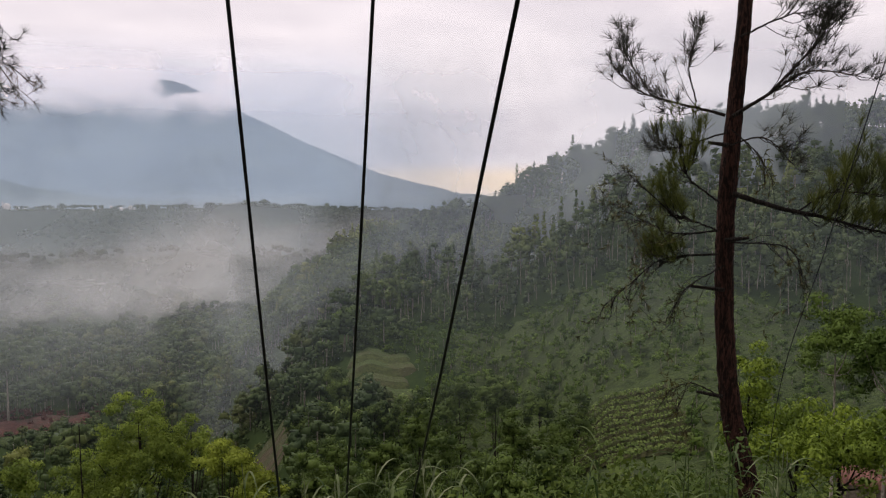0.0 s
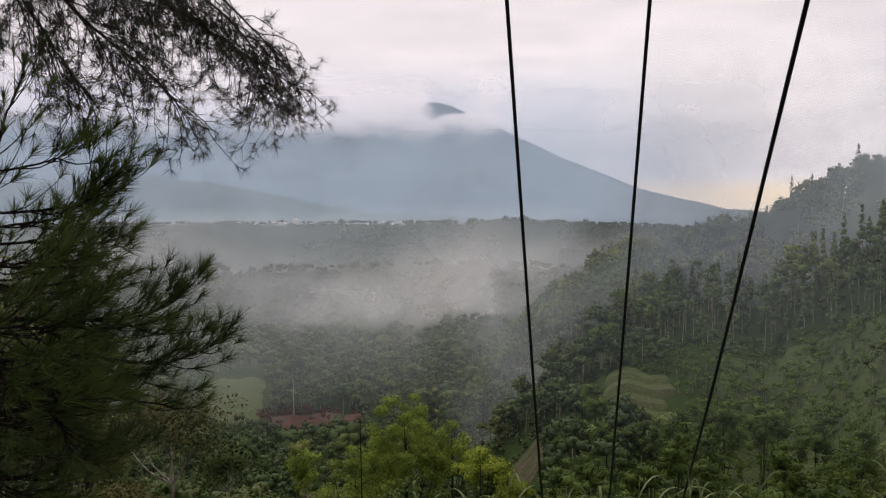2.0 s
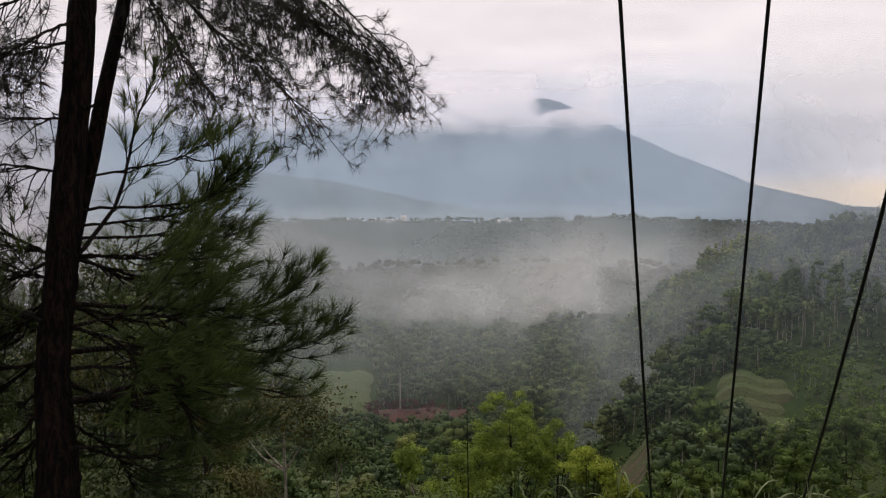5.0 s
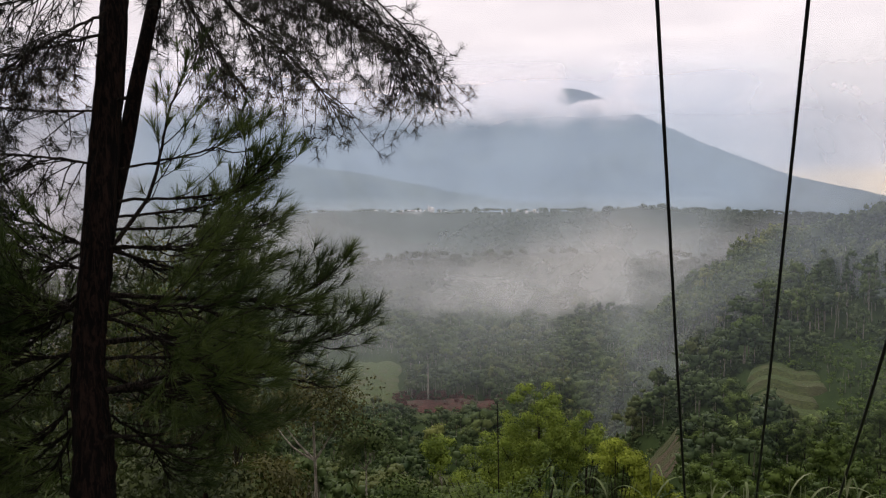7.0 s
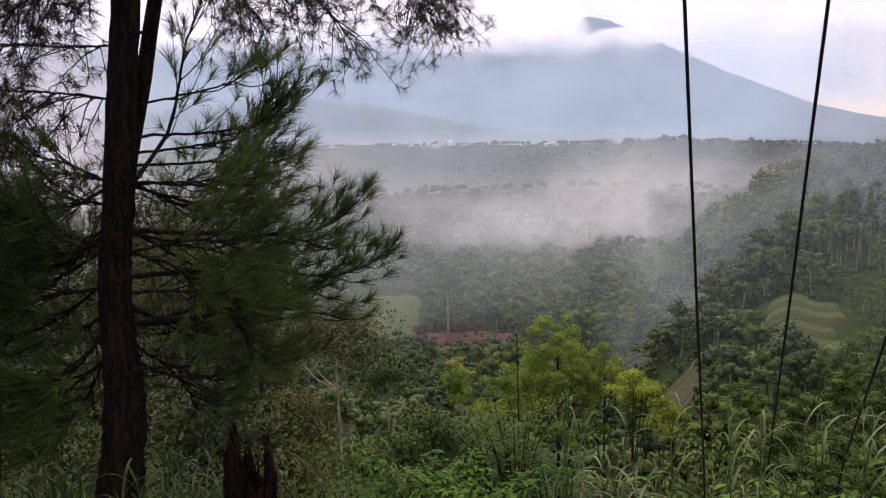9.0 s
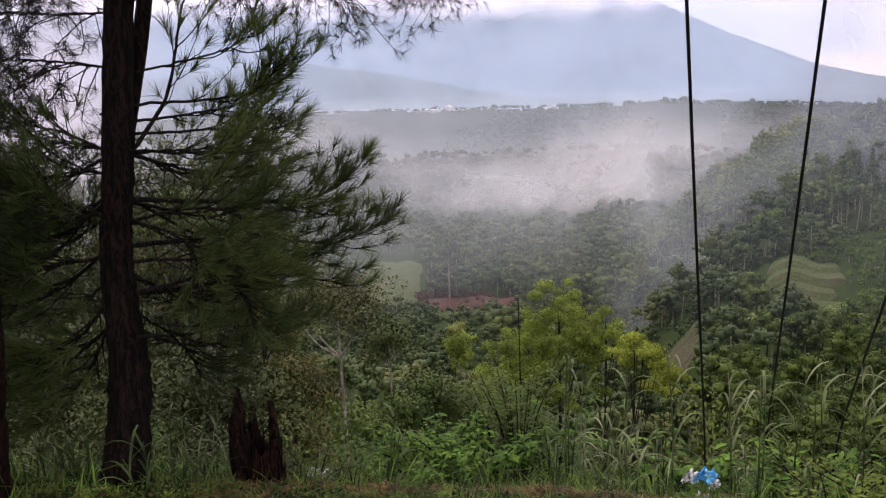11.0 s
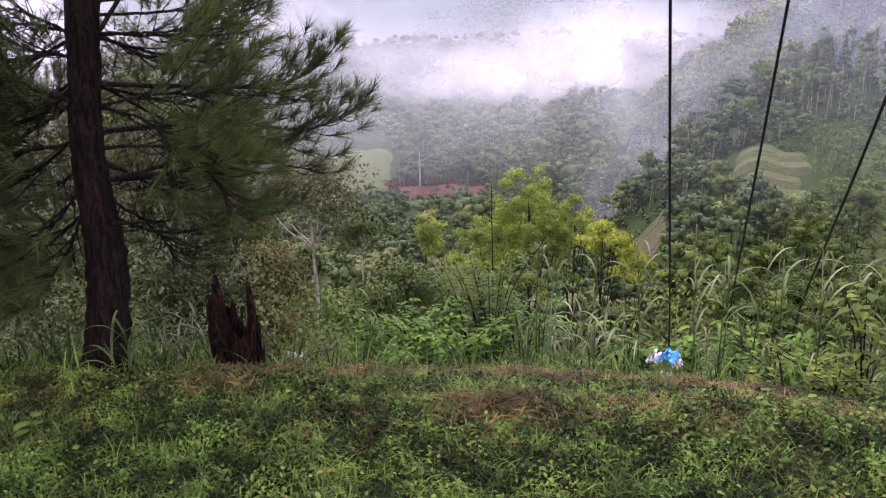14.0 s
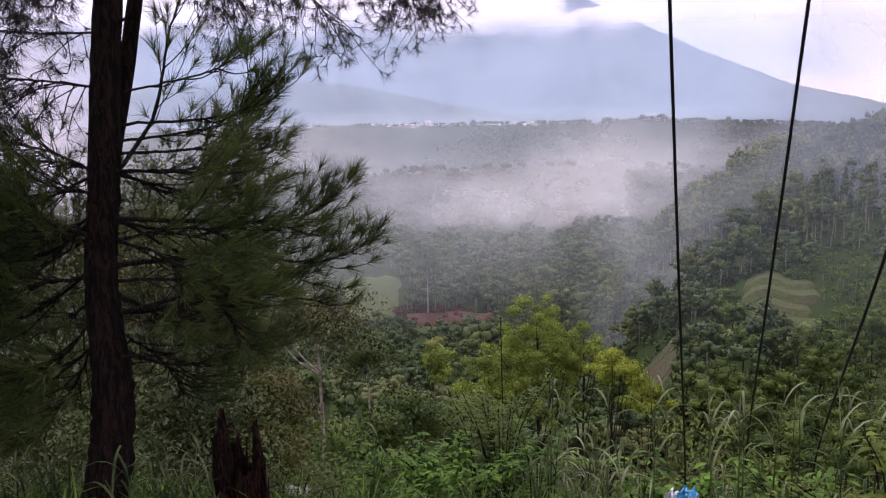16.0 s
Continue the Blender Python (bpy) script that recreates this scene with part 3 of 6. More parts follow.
def build_mist():
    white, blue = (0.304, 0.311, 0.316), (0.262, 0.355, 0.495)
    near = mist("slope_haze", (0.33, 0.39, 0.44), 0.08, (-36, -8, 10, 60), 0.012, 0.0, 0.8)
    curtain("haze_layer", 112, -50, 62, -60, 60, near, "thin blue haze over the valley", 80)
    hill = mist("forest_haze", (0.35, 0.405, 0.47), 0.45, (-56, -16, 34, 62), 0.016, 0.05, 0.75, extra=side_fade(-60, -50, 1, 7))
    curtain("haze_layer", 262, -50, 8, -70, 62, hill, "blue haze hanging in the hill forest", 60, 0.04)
    spur = mist("spur_haze", (0.38, 0.43, 0.465), 0.27, (-90, -60, -26, -8), 0.018, 0.05, 0.75, extra=side_fade(1, 6, 13, 18))
    curtain("haze_layer", 246, 0, 18, -90, -8, spur, "grey haze on the wooded spur", 40, 0.03)
    vale = mist("valley_haze", (0.36, 0.40, 0.425), 0.21, (-84, -42, -30, -8), 0.014, 0.05, 0.75, extra=side_fade(14, 20, 34, 43))
    curtain("haze_layer", 305, 12, 43, -110, -8, vale, "thin haze on the valley woods", 40)
    for i, (d, thick, sway, scale, body) in enumerate(((400, 0.34, 9.0, 0.030, 0.1), (500, 0.44, 8.5, 0.023, 0.25), (640, 0.55, 8.0, 0.017, 0.45))):
        bank = mist("mist_bank_" + "abc"[i], white, thick, (-180, -150, 20, 40), extra=puffs(BILLOWS, sway, sway * 0.53, scale, body))
        curtain("mist_bank", d, 6 if d < 450 else -1, 48, -0.19 * d, -0.004 * d, bank, "grey-white mist bank lying in the gorge", 80, 0.04)
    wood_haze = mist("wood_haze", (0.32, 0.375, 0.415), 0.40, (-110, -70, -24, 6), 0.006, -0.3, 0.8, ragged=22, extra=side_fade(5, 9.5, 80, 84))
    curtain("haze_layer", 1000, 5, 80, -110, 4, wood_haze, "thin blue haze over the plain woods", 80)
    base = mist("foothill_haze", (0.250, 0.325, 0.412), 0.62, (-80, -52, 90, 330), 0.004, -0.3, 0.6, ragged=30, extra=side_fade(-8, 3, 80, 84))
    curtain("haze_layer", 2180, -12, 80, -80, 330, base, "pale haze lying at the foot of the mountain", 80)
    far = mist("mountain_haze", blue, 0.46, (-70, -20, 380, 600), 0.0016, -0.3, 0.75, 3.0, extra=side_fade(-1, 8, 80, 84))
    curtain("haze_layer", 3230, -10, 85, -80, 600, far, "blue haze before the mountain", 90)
    cap = mist("cloud_cap", (0.75, 0.71, 0.735), 0.96, (100, 150, 460, 640), None, extra=cloud_gap)
    curtain("cloud_cap", 3780, 8, 85, 250, 800, cap, "low white cloud wrapped round the mountain top", 90)
    veil = mist("near_fog", (0.34, 0.33, 0.365), 0.14, (-30, -6, 2, 14), 0.03, 0.1, 0.7, extra=side_fade(44, 51, 75, 85))
    curtain("mist_bank", 90, 44, 88, -45, 16, veil, "thin fog drifting past the spur trees", 40)
    fog = mist("spur_fog", (0.345, 0.34, 0.375), 0.72, (-60, -20, 8, 45), 0.01, 0.1, 0.6, extra=side_fade(44, 52, 75, 85))
    curtain("mist_bank", 260, 44, 88, -70, 50, fog, "white fog behind the pines", 40)


build_mist()


# ---- woods, too many to count ----
BLOCK = unit(np.array([(-1, -0.7, -0.6), (0.8, -1, -0.7), (1, 0.8, -0.6), (-0.7, 1, -0.7), (-0.7, -0.8, 0.7), (0.7, -0.6, 0.6), (0.6, 0.7, 0.7), (-0.8, 0.6, 0.6)]))
BLOCK_QUADS = np.array([(0, 3, 2, 1), (4, 5, 6, 7), (0, 1, 5, 4), (1, 2, 6, 5), (2, 3, 7, 6), (3, 0, 4, 7)])


def hearts_of(rng, centres, r, flat=0.8, rugged=0.16):
    """The dense hearts of leaf lumps, uneven; also their soft normals."""
    ball, quads = BLOCK, BLOCK_QUADS
    n, m = len(centres), len(ball)
    size = np.broadcast_to(np.asarray(r, float), (n,))[:, None, None] * (1 + rng.normal(0, rugged, (n, m, 1)))
    v = (centres[:, None] + ball[None] * size * np.array([1, 1, flat])).reshape(-1, 3)
    f = ((np.arange(n) * m)[:, None, None] + quads[None]).reshape(-1, 4)
    return (v, f), np.tile(unit(ball + (0, 0, 0.35)), (n, 1))


def lump_centres(rng, k, radii):
    """Places of k lumps over a dome with the radii, few below its waist."""
    d = unit(rng.normal(0, 1, (k, 3)) + (0, 0, 0.3))
    d[:, 2] = np.where(d[:, 2] < -0.35, -d[:, 2] * 0.6, d[:, 2])
    return d * rng.uniform(0.5, 0.95, (k, 1)) * np.asarray(radii, float)


def lump_leaves(rng, n, centres, r, flat=0.75):
    """Places and outward ways of n leaves on the upper sides of the lumps."""
    w = r**2 / (r**2).sum()
    which = rng.choice(len(centres), n, p=w)
    d = unit(rng.normal(0, 1, (n, 3)) + (0, 0, 0.40))
    return centres[which] + d * (r[which] * rng.uniform(0.6, 1.2, n))[:, None] * np.array([1, 1, flat]), d


def woods(name, label, mat, spots, n_leaf, leaf, height, crown, tall, seed, trunk_mat=None, trunk_r=0.16, conifer=0.0, lumps=8, groves=0.0, heart=0.74):
    """Many trees as one object: lumpy leaf crowns, with their stems as a part. groves: how much whole stands differ in height."""
    rng = np.random.default_rng(seed)
    x, y = spots
    z = land(x, y)
    stand = 1 + groves * np.clip(waves(x, y, 170, seed * 0.37), -0.8, 1.2)
    crowns, stems, turned = [], [], []
    for px, py, pz, tone in zip(x, y, z, stand):
        grown = rng.uniform(0.6, 1.35) * tone
        h = height * (0.4 + 0.6 * grown) * rng.uniform(0.85, 1.15)
        foot = np.array([px, py, pz])
        if rng.random() < conifer:
            # slim, storeyed crown on a bare stem
            n = int(n_leaf * 0.9)
            u = rng.uniform(0, 1, n) ** 0.8
            th = rng.uniform(0, 6.283, n)
            tier = 0.65 + 0.35 * np.sin(u * 26 + rng.uniform(0, 6))
            r = crown * 0.62 * (1 - u) ** 0.6 * tier * rng.uniform(0.5, 1, n) ** 0.5
            c = np.stack([np.cos(th) * r, np.sin(th) * r, h * (0.40 + 0.58 * u) - 0.25 * r], 1)
            d = np.stack([np.cos(th), np.sin(th), np.full(n, 0.7)], 1)
            v = np.array([0.08, 0.3, 0.52, 0.72, 0.88])
            centres = np.stack([rng.normal(0, 0.1, 5) * crown * 0.5, rng.normal(0, 0.1, 5) * crown * 0.5, h * (0.40 + 0.56 * v)], 1)
            r = crown * 0.52 * (1 - v) ** 0.7 + 0.12
            flat = 1.2
        else:
            rw = crown * grown
            k = int(rng.integers(lumps - 2, lumps + 3))
            centres = lump_centres(rng, k, (rw * 0.78, rw * 0.78, h * tall * 0.62))
            centres[:, 2] += h * (1 - tall * 0.75)
            r = rw * 0.40 * rng.uniform(0.6, 1.3, k)
            flat = 0.85
            c, d = lump_leaves(rng, n_leaf, centres, r, flat)
        geo, nrm = hearts_of(rng, centres + foot, r * heart, flat, 0.28)
        crowns += [geo, leaves(rng, c + foot, d, leaf, leaf * 0.62, 0.35)]
        turned += [nrm, soft(rng, d, 0.45, 0.15)]
        if trunk_mat:
            lean = rng.normal(0, 0.03 * h, 2)
            stems.append(tube([(px, py, pz - 0.5), (px + lean[0], py + lean[1], pz + h * 0.75)], [trunk_r, trunk_r * 0.5], 4))
    ob = new(name, mesh_of(name, *joined(crowns), mat, normals=np.concatenate(turned)))
    tagged(ob, label, "trees", kind="stuff")
    if stems:
        st = new("stems", mesh_of("stems", *joined(stems), trunk_mat))
        st.parent = ob
    return ob


def scatter(rng, n, a0, a1, d0, d1, keep):
    """About n spots in a sector, evenly by area, where keep(a, d) holds."""
    a = rng.uniform(a0, a1, n)
    d = np.sqrt(rng.uniform(d0**2, d1**2, n))
    ok = keep(a, d)
    return polar(a[ok], d[ok])


FOOT_AZ = (-34, -25, -15, -7, -2, 2, 6, 10, 14)
FOOT_D = (160, 170, 200, 212, 215, 226, 250, 285, 305)


def in_field(a, d):
    """The open plots: terraces and the mown field."""
    one = (np.abs(a - 3.6) < 2.6) & (np.abs(d - 187) < 19)
    two = (np.abs(a - 11.2) < 1.6) & (np.abs(d - 184) < 19)
    three = (np.abs(a - 25.6) < 3.2) & (d > 322) & (d < 366) | (np.abs(a - 30.9) < 2.3) & (d > 330) & (d < 422)
    four = (np.abs(a + 12) < 5.5) & (np.abs(d - 134) < 18)
    return one | two | three | four


def build_woods():
    rng = np.random.default_rng(11)
    foot = lambda a: np.interp(a, FOOT_AZ, FOOT_D)
    spots = scatter(rng, 1400, -34, 2, 150, 372, lambda a, d: (d > foot(a)) & (d < 350))
    woods("hill_forest", "dense dark-green forest of slim trees on the hillside", MAT_HILL_DARK, spots, 76, 0.88, 13.0, 2.9, 0.60, 21, MAT_PALE, 0.13, 0.34, 9)
    spots = scatter(rng, 620, -34, 0, 318, 350, lambda a, d: d > 0)
    woods("crest_forest", "close-standing dark trees along the crest of the hill", MAT_HILL_DARK, spots, 70, 0.8, 11.5, 3.3, 0.6, 33, MAT_PALE, 0.13, 0.12, 9)
    spots = scatter(rng, 1250, 1, 15, 200, 372, lambda a, d: (d > foot(a)) & (d < 372))
    woods("hill_forest", "mixed green forest on the falling spur", MAT_HILL, spots, 76, 0.88, 11.0, 2.8, 0.55, 27, MAT_PALE, 0.12, 0.25, 9)
    spots = scatter(rng, 1150, -34, 2, 112, 214, lambda a, d: (d < foot(a) - 3) & ~in_field(a, d))
    woods("plantation", "young light-green plantation trees on the slope", MAT_SHRUB, spots, 80, 0.40, 3.9, 1.15, 0.5, 22, MAT_PALE, 0.05, 0.12, 7)
    spots = scatter(rng, 1750, 3, 62, 105, 400,
                    lambda a, d: ~in_field(a, d) & ((a > 14) | (d < foot(a) - 4)) & ((a < 57) | (d > 150)))
    woods("valley_woods", "broadleaf trees filling the valley floor", MAT_VALLEY, spots, 68, 0.92, 9.5, 3.3, 0.5, 23, MAT_PALE, 0.14, 0.12, 9)
    spots = scatter(rng, 170, 43, 66, 100, 190, lambda a, d: d > 0)
    woods("spur_trees", "slender misty conifers on the spur beside the pines", MAT_HILL_DARK, spots, 110, 0.6, 15.0, 2.6, 0.45, 28, MAT_TWIG, 0.14, 0.75)
    spots = scatter(rng, 1000, 4, 48, 380, 760, lambda a, d: ((a > 13) | (d > 420)) & ((a < 13) | (a > 36) | (d > 600)))
    woods("valley_woods", "hazy trees on the far side of the gorge", MAT_VALLEY, spots, 30, 1.7, 11.0, 4.2, 0.45, 24, lumps=7, groves=0.25, heart=0.98)
    spots = scatter(rng, 2100, 4, 44, 660, 1400, lambda a, d: d > 0)
    woods("far_woods", "hazy trees climbing out of the gorge to the plain", MAT_PLATEAU, spots, 18, 3.0, 11.0, 5.8, 0.5, 26, lumps=5, groves=0.4, heart=0.98)
    spots = scatter(rng, 1500, -12, 46, 1250, 1860, lambda a, d: np.sin(a * 1.3 + d * 0.004) + np.sin(a * 3.1 - d * 0.007) > -1.1)
    woods("plain_woods", "distant hazy trees and hedges across the plain", MAT_PLATEAU, spots, 18, 3.4, 13.0, 7.0, 0.5, 25, lumps=5, groves=0.75, heart=0.98)
    spots = scatter(rng, 1300, 2, 44, 1900, 2060, lambda a, d: np.sin(a * 2.3) + np.sin(a * 5.9 + 1.0) + 0.6 * np.sin(a * 13.0) > -1.2 + 9 * ((np.abs(a - 27.6) < 1.3) | (np.abs(a - 20.4) < 1.0)) * (d < 2040))
    woods("plain_woods", "uneven hazy treeline where the plain meets the mountain", MAT_PLATEAU, spots, 12, 3.6, 5.5, 5.0, 0.4, 34, lumps=4, groves=0.9, heart=0.98)
    spots = scatter(rng, 130, 6.5, 15.5, 1270, 1430, lambda a, d: np.hypot((a - 11.6) * 23.6, d - 1350) < 105)
    woods("knoll_woods", "dark hazy trees on a low knoll of the plain", MAT_PLATEAU, spots, 30, 2.6, 14.0, 5.6, 0.5, 29, lumps=7)
    spots = scatter(rng, 850, 13, 36, 365, 600, lambda a, d: ~in_field(a, d))
    woods("valley_woods", "dense hazy trees above the valley fields", MAT_VALLEY, spots, 52, 1.2, 10.0, 3.9, 0.5, 30, MAT_PALE, 0.16, lumps=8, groves=0.25, heart=0.95)
    spots = scatter(rng, 60, 13, 38, 230, 420, lambda a, d: ~in_field(a, d) & ~in_field(a, d + 40))
    woods("valley_woods", "large spreading trees standing over the valley woods", MAT_HILL, spots, 300, 0.9, 16.0, 5.4, 0.45, 31, MAT_PALE, 0.25, 0.1, 14)


build_woods()


# ---- things: shared builders ----
EYE = np.array([-0.06, 0.2, 1.61])


def spot(a, e, h):
    """The place seen from the ledge at a degrees left, e degrees up, h metres off along the ground."""
    x, y = polar(a, h)
    return EYE + np.array([x, y, np.tan(np.radians(e)) * h])


def foot_of(a, h):
    """The ground at a bearing and distance."""
    x, y = polar(a, h)
    x, y = x + EYE[0], y + EYE[1]
    return np.array([x, y, float(land(x, y))])


def rise_to(a, h, e):
    """How high a thing that stands there must be to reach e degrees seen from the ledge."""
    return float(spot(a, e, h)[2] - foot_of(a, h)[2])


def tufts(rng, bases, dirs, n, length, spread, width, stem=0.05, sag=0.0):
    """Brushes of needles: n at each base about its way."""
    m = len(bases)
    b = np.repeat(bases, n, 0)
    d = np.repeat(unit(dirs), n, 0)
    side = unit(np.cross(d, rng.normal(0, 1, (m * n, 3))))
    th = np.radians(rng.uniform(spread * 0.25, spread, (m * n, 1)))
    way = unit(d * np.cos(th) + side * np.sin(th) + np.array([0, 0, -sag]))
    p = b + d * rng.uniform(-stem, stem * 0.3, (m * n, 1))
    ln = length * rng.uniform(0.6, 1.1, (m * n, 1))
    tip = p + way * ln + np.array([0, 0, -1]) * ln * 0.10
    w = unit(np.cross(way, rng.normal(0, 1, (m * n, 3)))) * width * 0.5
    v = np.stack([p - w, p + w, tip + w * 0.35, tip - w * 0.35], 1).reshape(-1, 3)
    return v, np.arange(4 * m * n).reshape(-1, 4)


def pine_branch(rng, tree, pts, r0, sides, side_len, needle_mat, needles=26, length=0.09, spread=58, width=0.0026,
                gap=0.07, stem=0.03, droop=0.0, lift=0.25, start=0.25, curl=0.0, label="", bare=0.0, spur=0.06, up_bias=0.35, taper=0.8):
    """One branch: a bent axis, side twigs on it, short spurs on the twigs, and a brush of needles at each spur's end."""
    origin = np.array(tree.location)
    axis = curve(pts, 26) + rng.normal(0, 0.002, (26, 3))
    ahead = unit(np.gradient(axis, axis=0))
    wood = [tube(axis - origin, np.linspace(r0 * 0.75, 0.0022, 26), 6)]
    bases, ways = [axis[-1]], [ahead[-1]]
    up = np.array([0, 0, 1.0])

    def brush(p, d, ln):
        e = p + d * ln
        if ln > 0.01:
            wood.append(tube(np.array([p, e]) - origin, [0.0018, 0.0014], 3))
        bases.append(e)
        ways.append(d)

    for i in range(sides):
        u = start + (1 - start) * (i + rng.uniform(0, 0.9)) / sides
        k = min(int(u * 25), 24)
        p, d = axis[k], ahead[k]
        s = unit(np.cross(d, up)) * (1 if i % 2 else -1)
        way = unit(d * rng.uniform(0.35, 0.9) + s * rng.uniform(0.3, 1.0) + up * rng.uniform(-0.5, 0.55) - up * droop)
        ln = side_len * (1.2 - taper * u) * rng.uniform(0.5, 1.25)
        q = [p, p + way * ln * 0.5 + rng.normal(0, 0.015, 3), p + way * ln + up * ln * (lift - droop * 0.6)]
        if curl:
            q.append(q[-1] + up * rng.uniform(-0.2, 0.12) * curl + rng.normal(0, 0.06, 3) * curl)
        twig = curve(q, 9)
        wood.append(tube(twig[::2] - origin, np.linspace(0.0034, 0.0015, 5), 4))
        if rng.random() < bare:
            continue
        tw = unit(np.gradient(twig, axis=0))
        brush(twig[-1], tw[-1], 0.0)
        count = max(1, int(ln / gap))
        for j in range(count):
            kk = min(int((1 - 0.8 * j / count) * 8), 8)
            away = unit(np.cross(tw[kk], rng.normal(0, 1, 3)))
            brush(twig[kk], unit(tw[kk] * 0.8 + away * 0.8 + up * up_bias * (0.3 + rng.random())), spur * rng.uniform(0.5, 1.5))
    for u in np.arange(max(start, 0.45), 1.0, 0.08):
        k = int(u * 25)
        brush(axis[k], unit(ahead[k] + rng.normal(0, 0.5, 3) + up * up_bias), spur)
    br = part_np("branch", joined(wood), MAT_TWIG, tree)
    v, f = tufts(rng, np.array(bases) - origin, np.array(ways), needles, length, spread, width, stem, 0.0)
    part_np("needles", (v, f), needle_mat, br, label)
    return br


def pine_spray(rng, tree, pts, r0, sides, side_len, needle_mat, needles=36, length=0.098, width=0.0033, shoot=0.12, gap=0.13, start=0.22, rise=0.24, flat=0.35, fan=50, label=""):
    """A leafy bough: a bent axis, side twigs in a loose fan that turn up at their ends, short shoots on them, and at the end of each a brush of
    forward-pointing needles."""
    origin = np.array(tree.location)
    axis = curve(pts, 26) + rng.normal(0, 0.002, (26, 3))
    ahead = unit(np.gradient(axis, axis=0))
    wood = [tube(axis - origin, np.linspace(r0 * 0.8, 0.0028, 26), 6)]
    up = np.array([0, 0, 1.0])
    starts, ends = [], []

    def end_shoot(p, d, ln):
        q = curve([p, p + d * ln * 0.55, p + unit(d + up * rise * rng.uniform(0.4, 1.1)) * ln], 5)
        wood.append(tube(q - origin, np.linspace(0.0022, 0.0016, 5), 3))
        starts.append(q[2])
        ends.append(q[4])

    for i in range(sides):
        u = start + (0.97 - start) * (i + rng.uniform(0, 0.8)) / sides
        k = min(int(u * 25), 24)
        p, d = axis[k], ahead[k]
        s = unit(np.cross(d, up)) * (1 if i % 2 else -1)
        way = unit(d * rng.uniform(0.7, 1.3) + s * rng.uniform(0.4, 1.0) + up * rng.normal(0.05, flat))
        ln = side_len * (1.25 - 0.95 * u) * rng.uniform(0.6, 1.2)
        twig = curve([p, p + way * ln * 0.5 - up * ln * 0.05, p + way * ln + up * ln * rise * 0.5], 9)
        wood.append(tube(twig[::2] - origin, np.linspace(0.0040, 0.0018, 5), 4))
        tw = unit(np.gradient(twig, axis=0))
        end_shoot(twig[-1], tw[-1], shoot)
        for j in range(int(ln / gap)):
            kk = min(int((0.35 + 0.6 * (j + rng.random()) * gap / ln) * 8), 8)
            e = unit(np.cross(tw[kk], up)) * (1 if j % 2 else -1)
            end_shoot(twig[kk], unit(tw[kk] * 0.9 + e * rng.uniform(0.3, 0.8) + up * rng.uniform(0.0, rise)), shoot * rng.uniform(0.7, 1.15))
    end_shoot(axis[-1], ahead[-1], shoot * 0.9)
    for u in np.arange(0.5, 0.98, 0.07):
        k = int(u * 25)
        e = unit(np.cross(ahead[k], up)) * rng.choice((-1, 1))
        end_shoot(axis[k], unit(ahead[k] + e * 0.5 + up * rng.uniform(0.1, 0.8)), shoot * rng.uniform(0.7, 1.1))
    br = part_np("branch", joined(wood), MAT_TWIG, tree)
    a, b = np.array(starts), np.array(ends)
    m = len(a)
    at = np.repeat(a, needles, 0) + np.repeat(b - a, needles, 0) * rng.uniform(0, 1, (m * needles, 1)) ** 0.7
    d = np.repeat(unit(b - a), needles, 0)
    side = unit(np.cross(d, rng.normal(0, 1, (m * needles, 3))))
    th = np.radians(rng.uniform(6, fan, (m * needles, 1)))
    ln = length * rng.uniform(0.75, 1.1, (m * needles, 1))
    way = d * np.cos(th) + side * np.sin(th)
    tip = at + way * ln - up * ln * 0.08
    w = unit(np.cross(way, rng.normal(0, 1, (m * needles, 3)))) * width * 0.5
    v = np.stack([at - w, at + w, tip + w * 0.3, tip - w * 0.3], 1).reshape(-1, 3) - origin
    part_np("needles", (v, np.arange(4 * m * needles).reshape(-1, 4)), needle_mat, br, label)
    return br


def trunk_of(tree, pts, radii, mat, sides=18, knots=14, seed=1, rough=0.07):
    """A bole with plates of bark, uneven, and knots."""
    rng = np.random.default_rng(seed)
    origin = np.array(tree.location)
    n = 90
    p = curve(pts, n)
    r = np.interp(np.linspace(0, 1, n), np.linspace(0, 1, len(radii)), radii)
    v, f = tube(p - origin, r, sides)
    c = np.repeat(p - origin, sides, 0)
    h = np.repeat(np.arange(n), sides)
    th = np.tile(np.arange(sides), n)
    ridge = np.sin(th * 2.1 + np.sin(h * 0.3) * 1.2) * 0.5 + rng.normal(0, 0.6, n * sides)
    v = c + (v - c) * (1 + rough * ridge)[:, None]
    return part_np("trunk", (v, f), mat, tree, "furrowed dark bark", True)


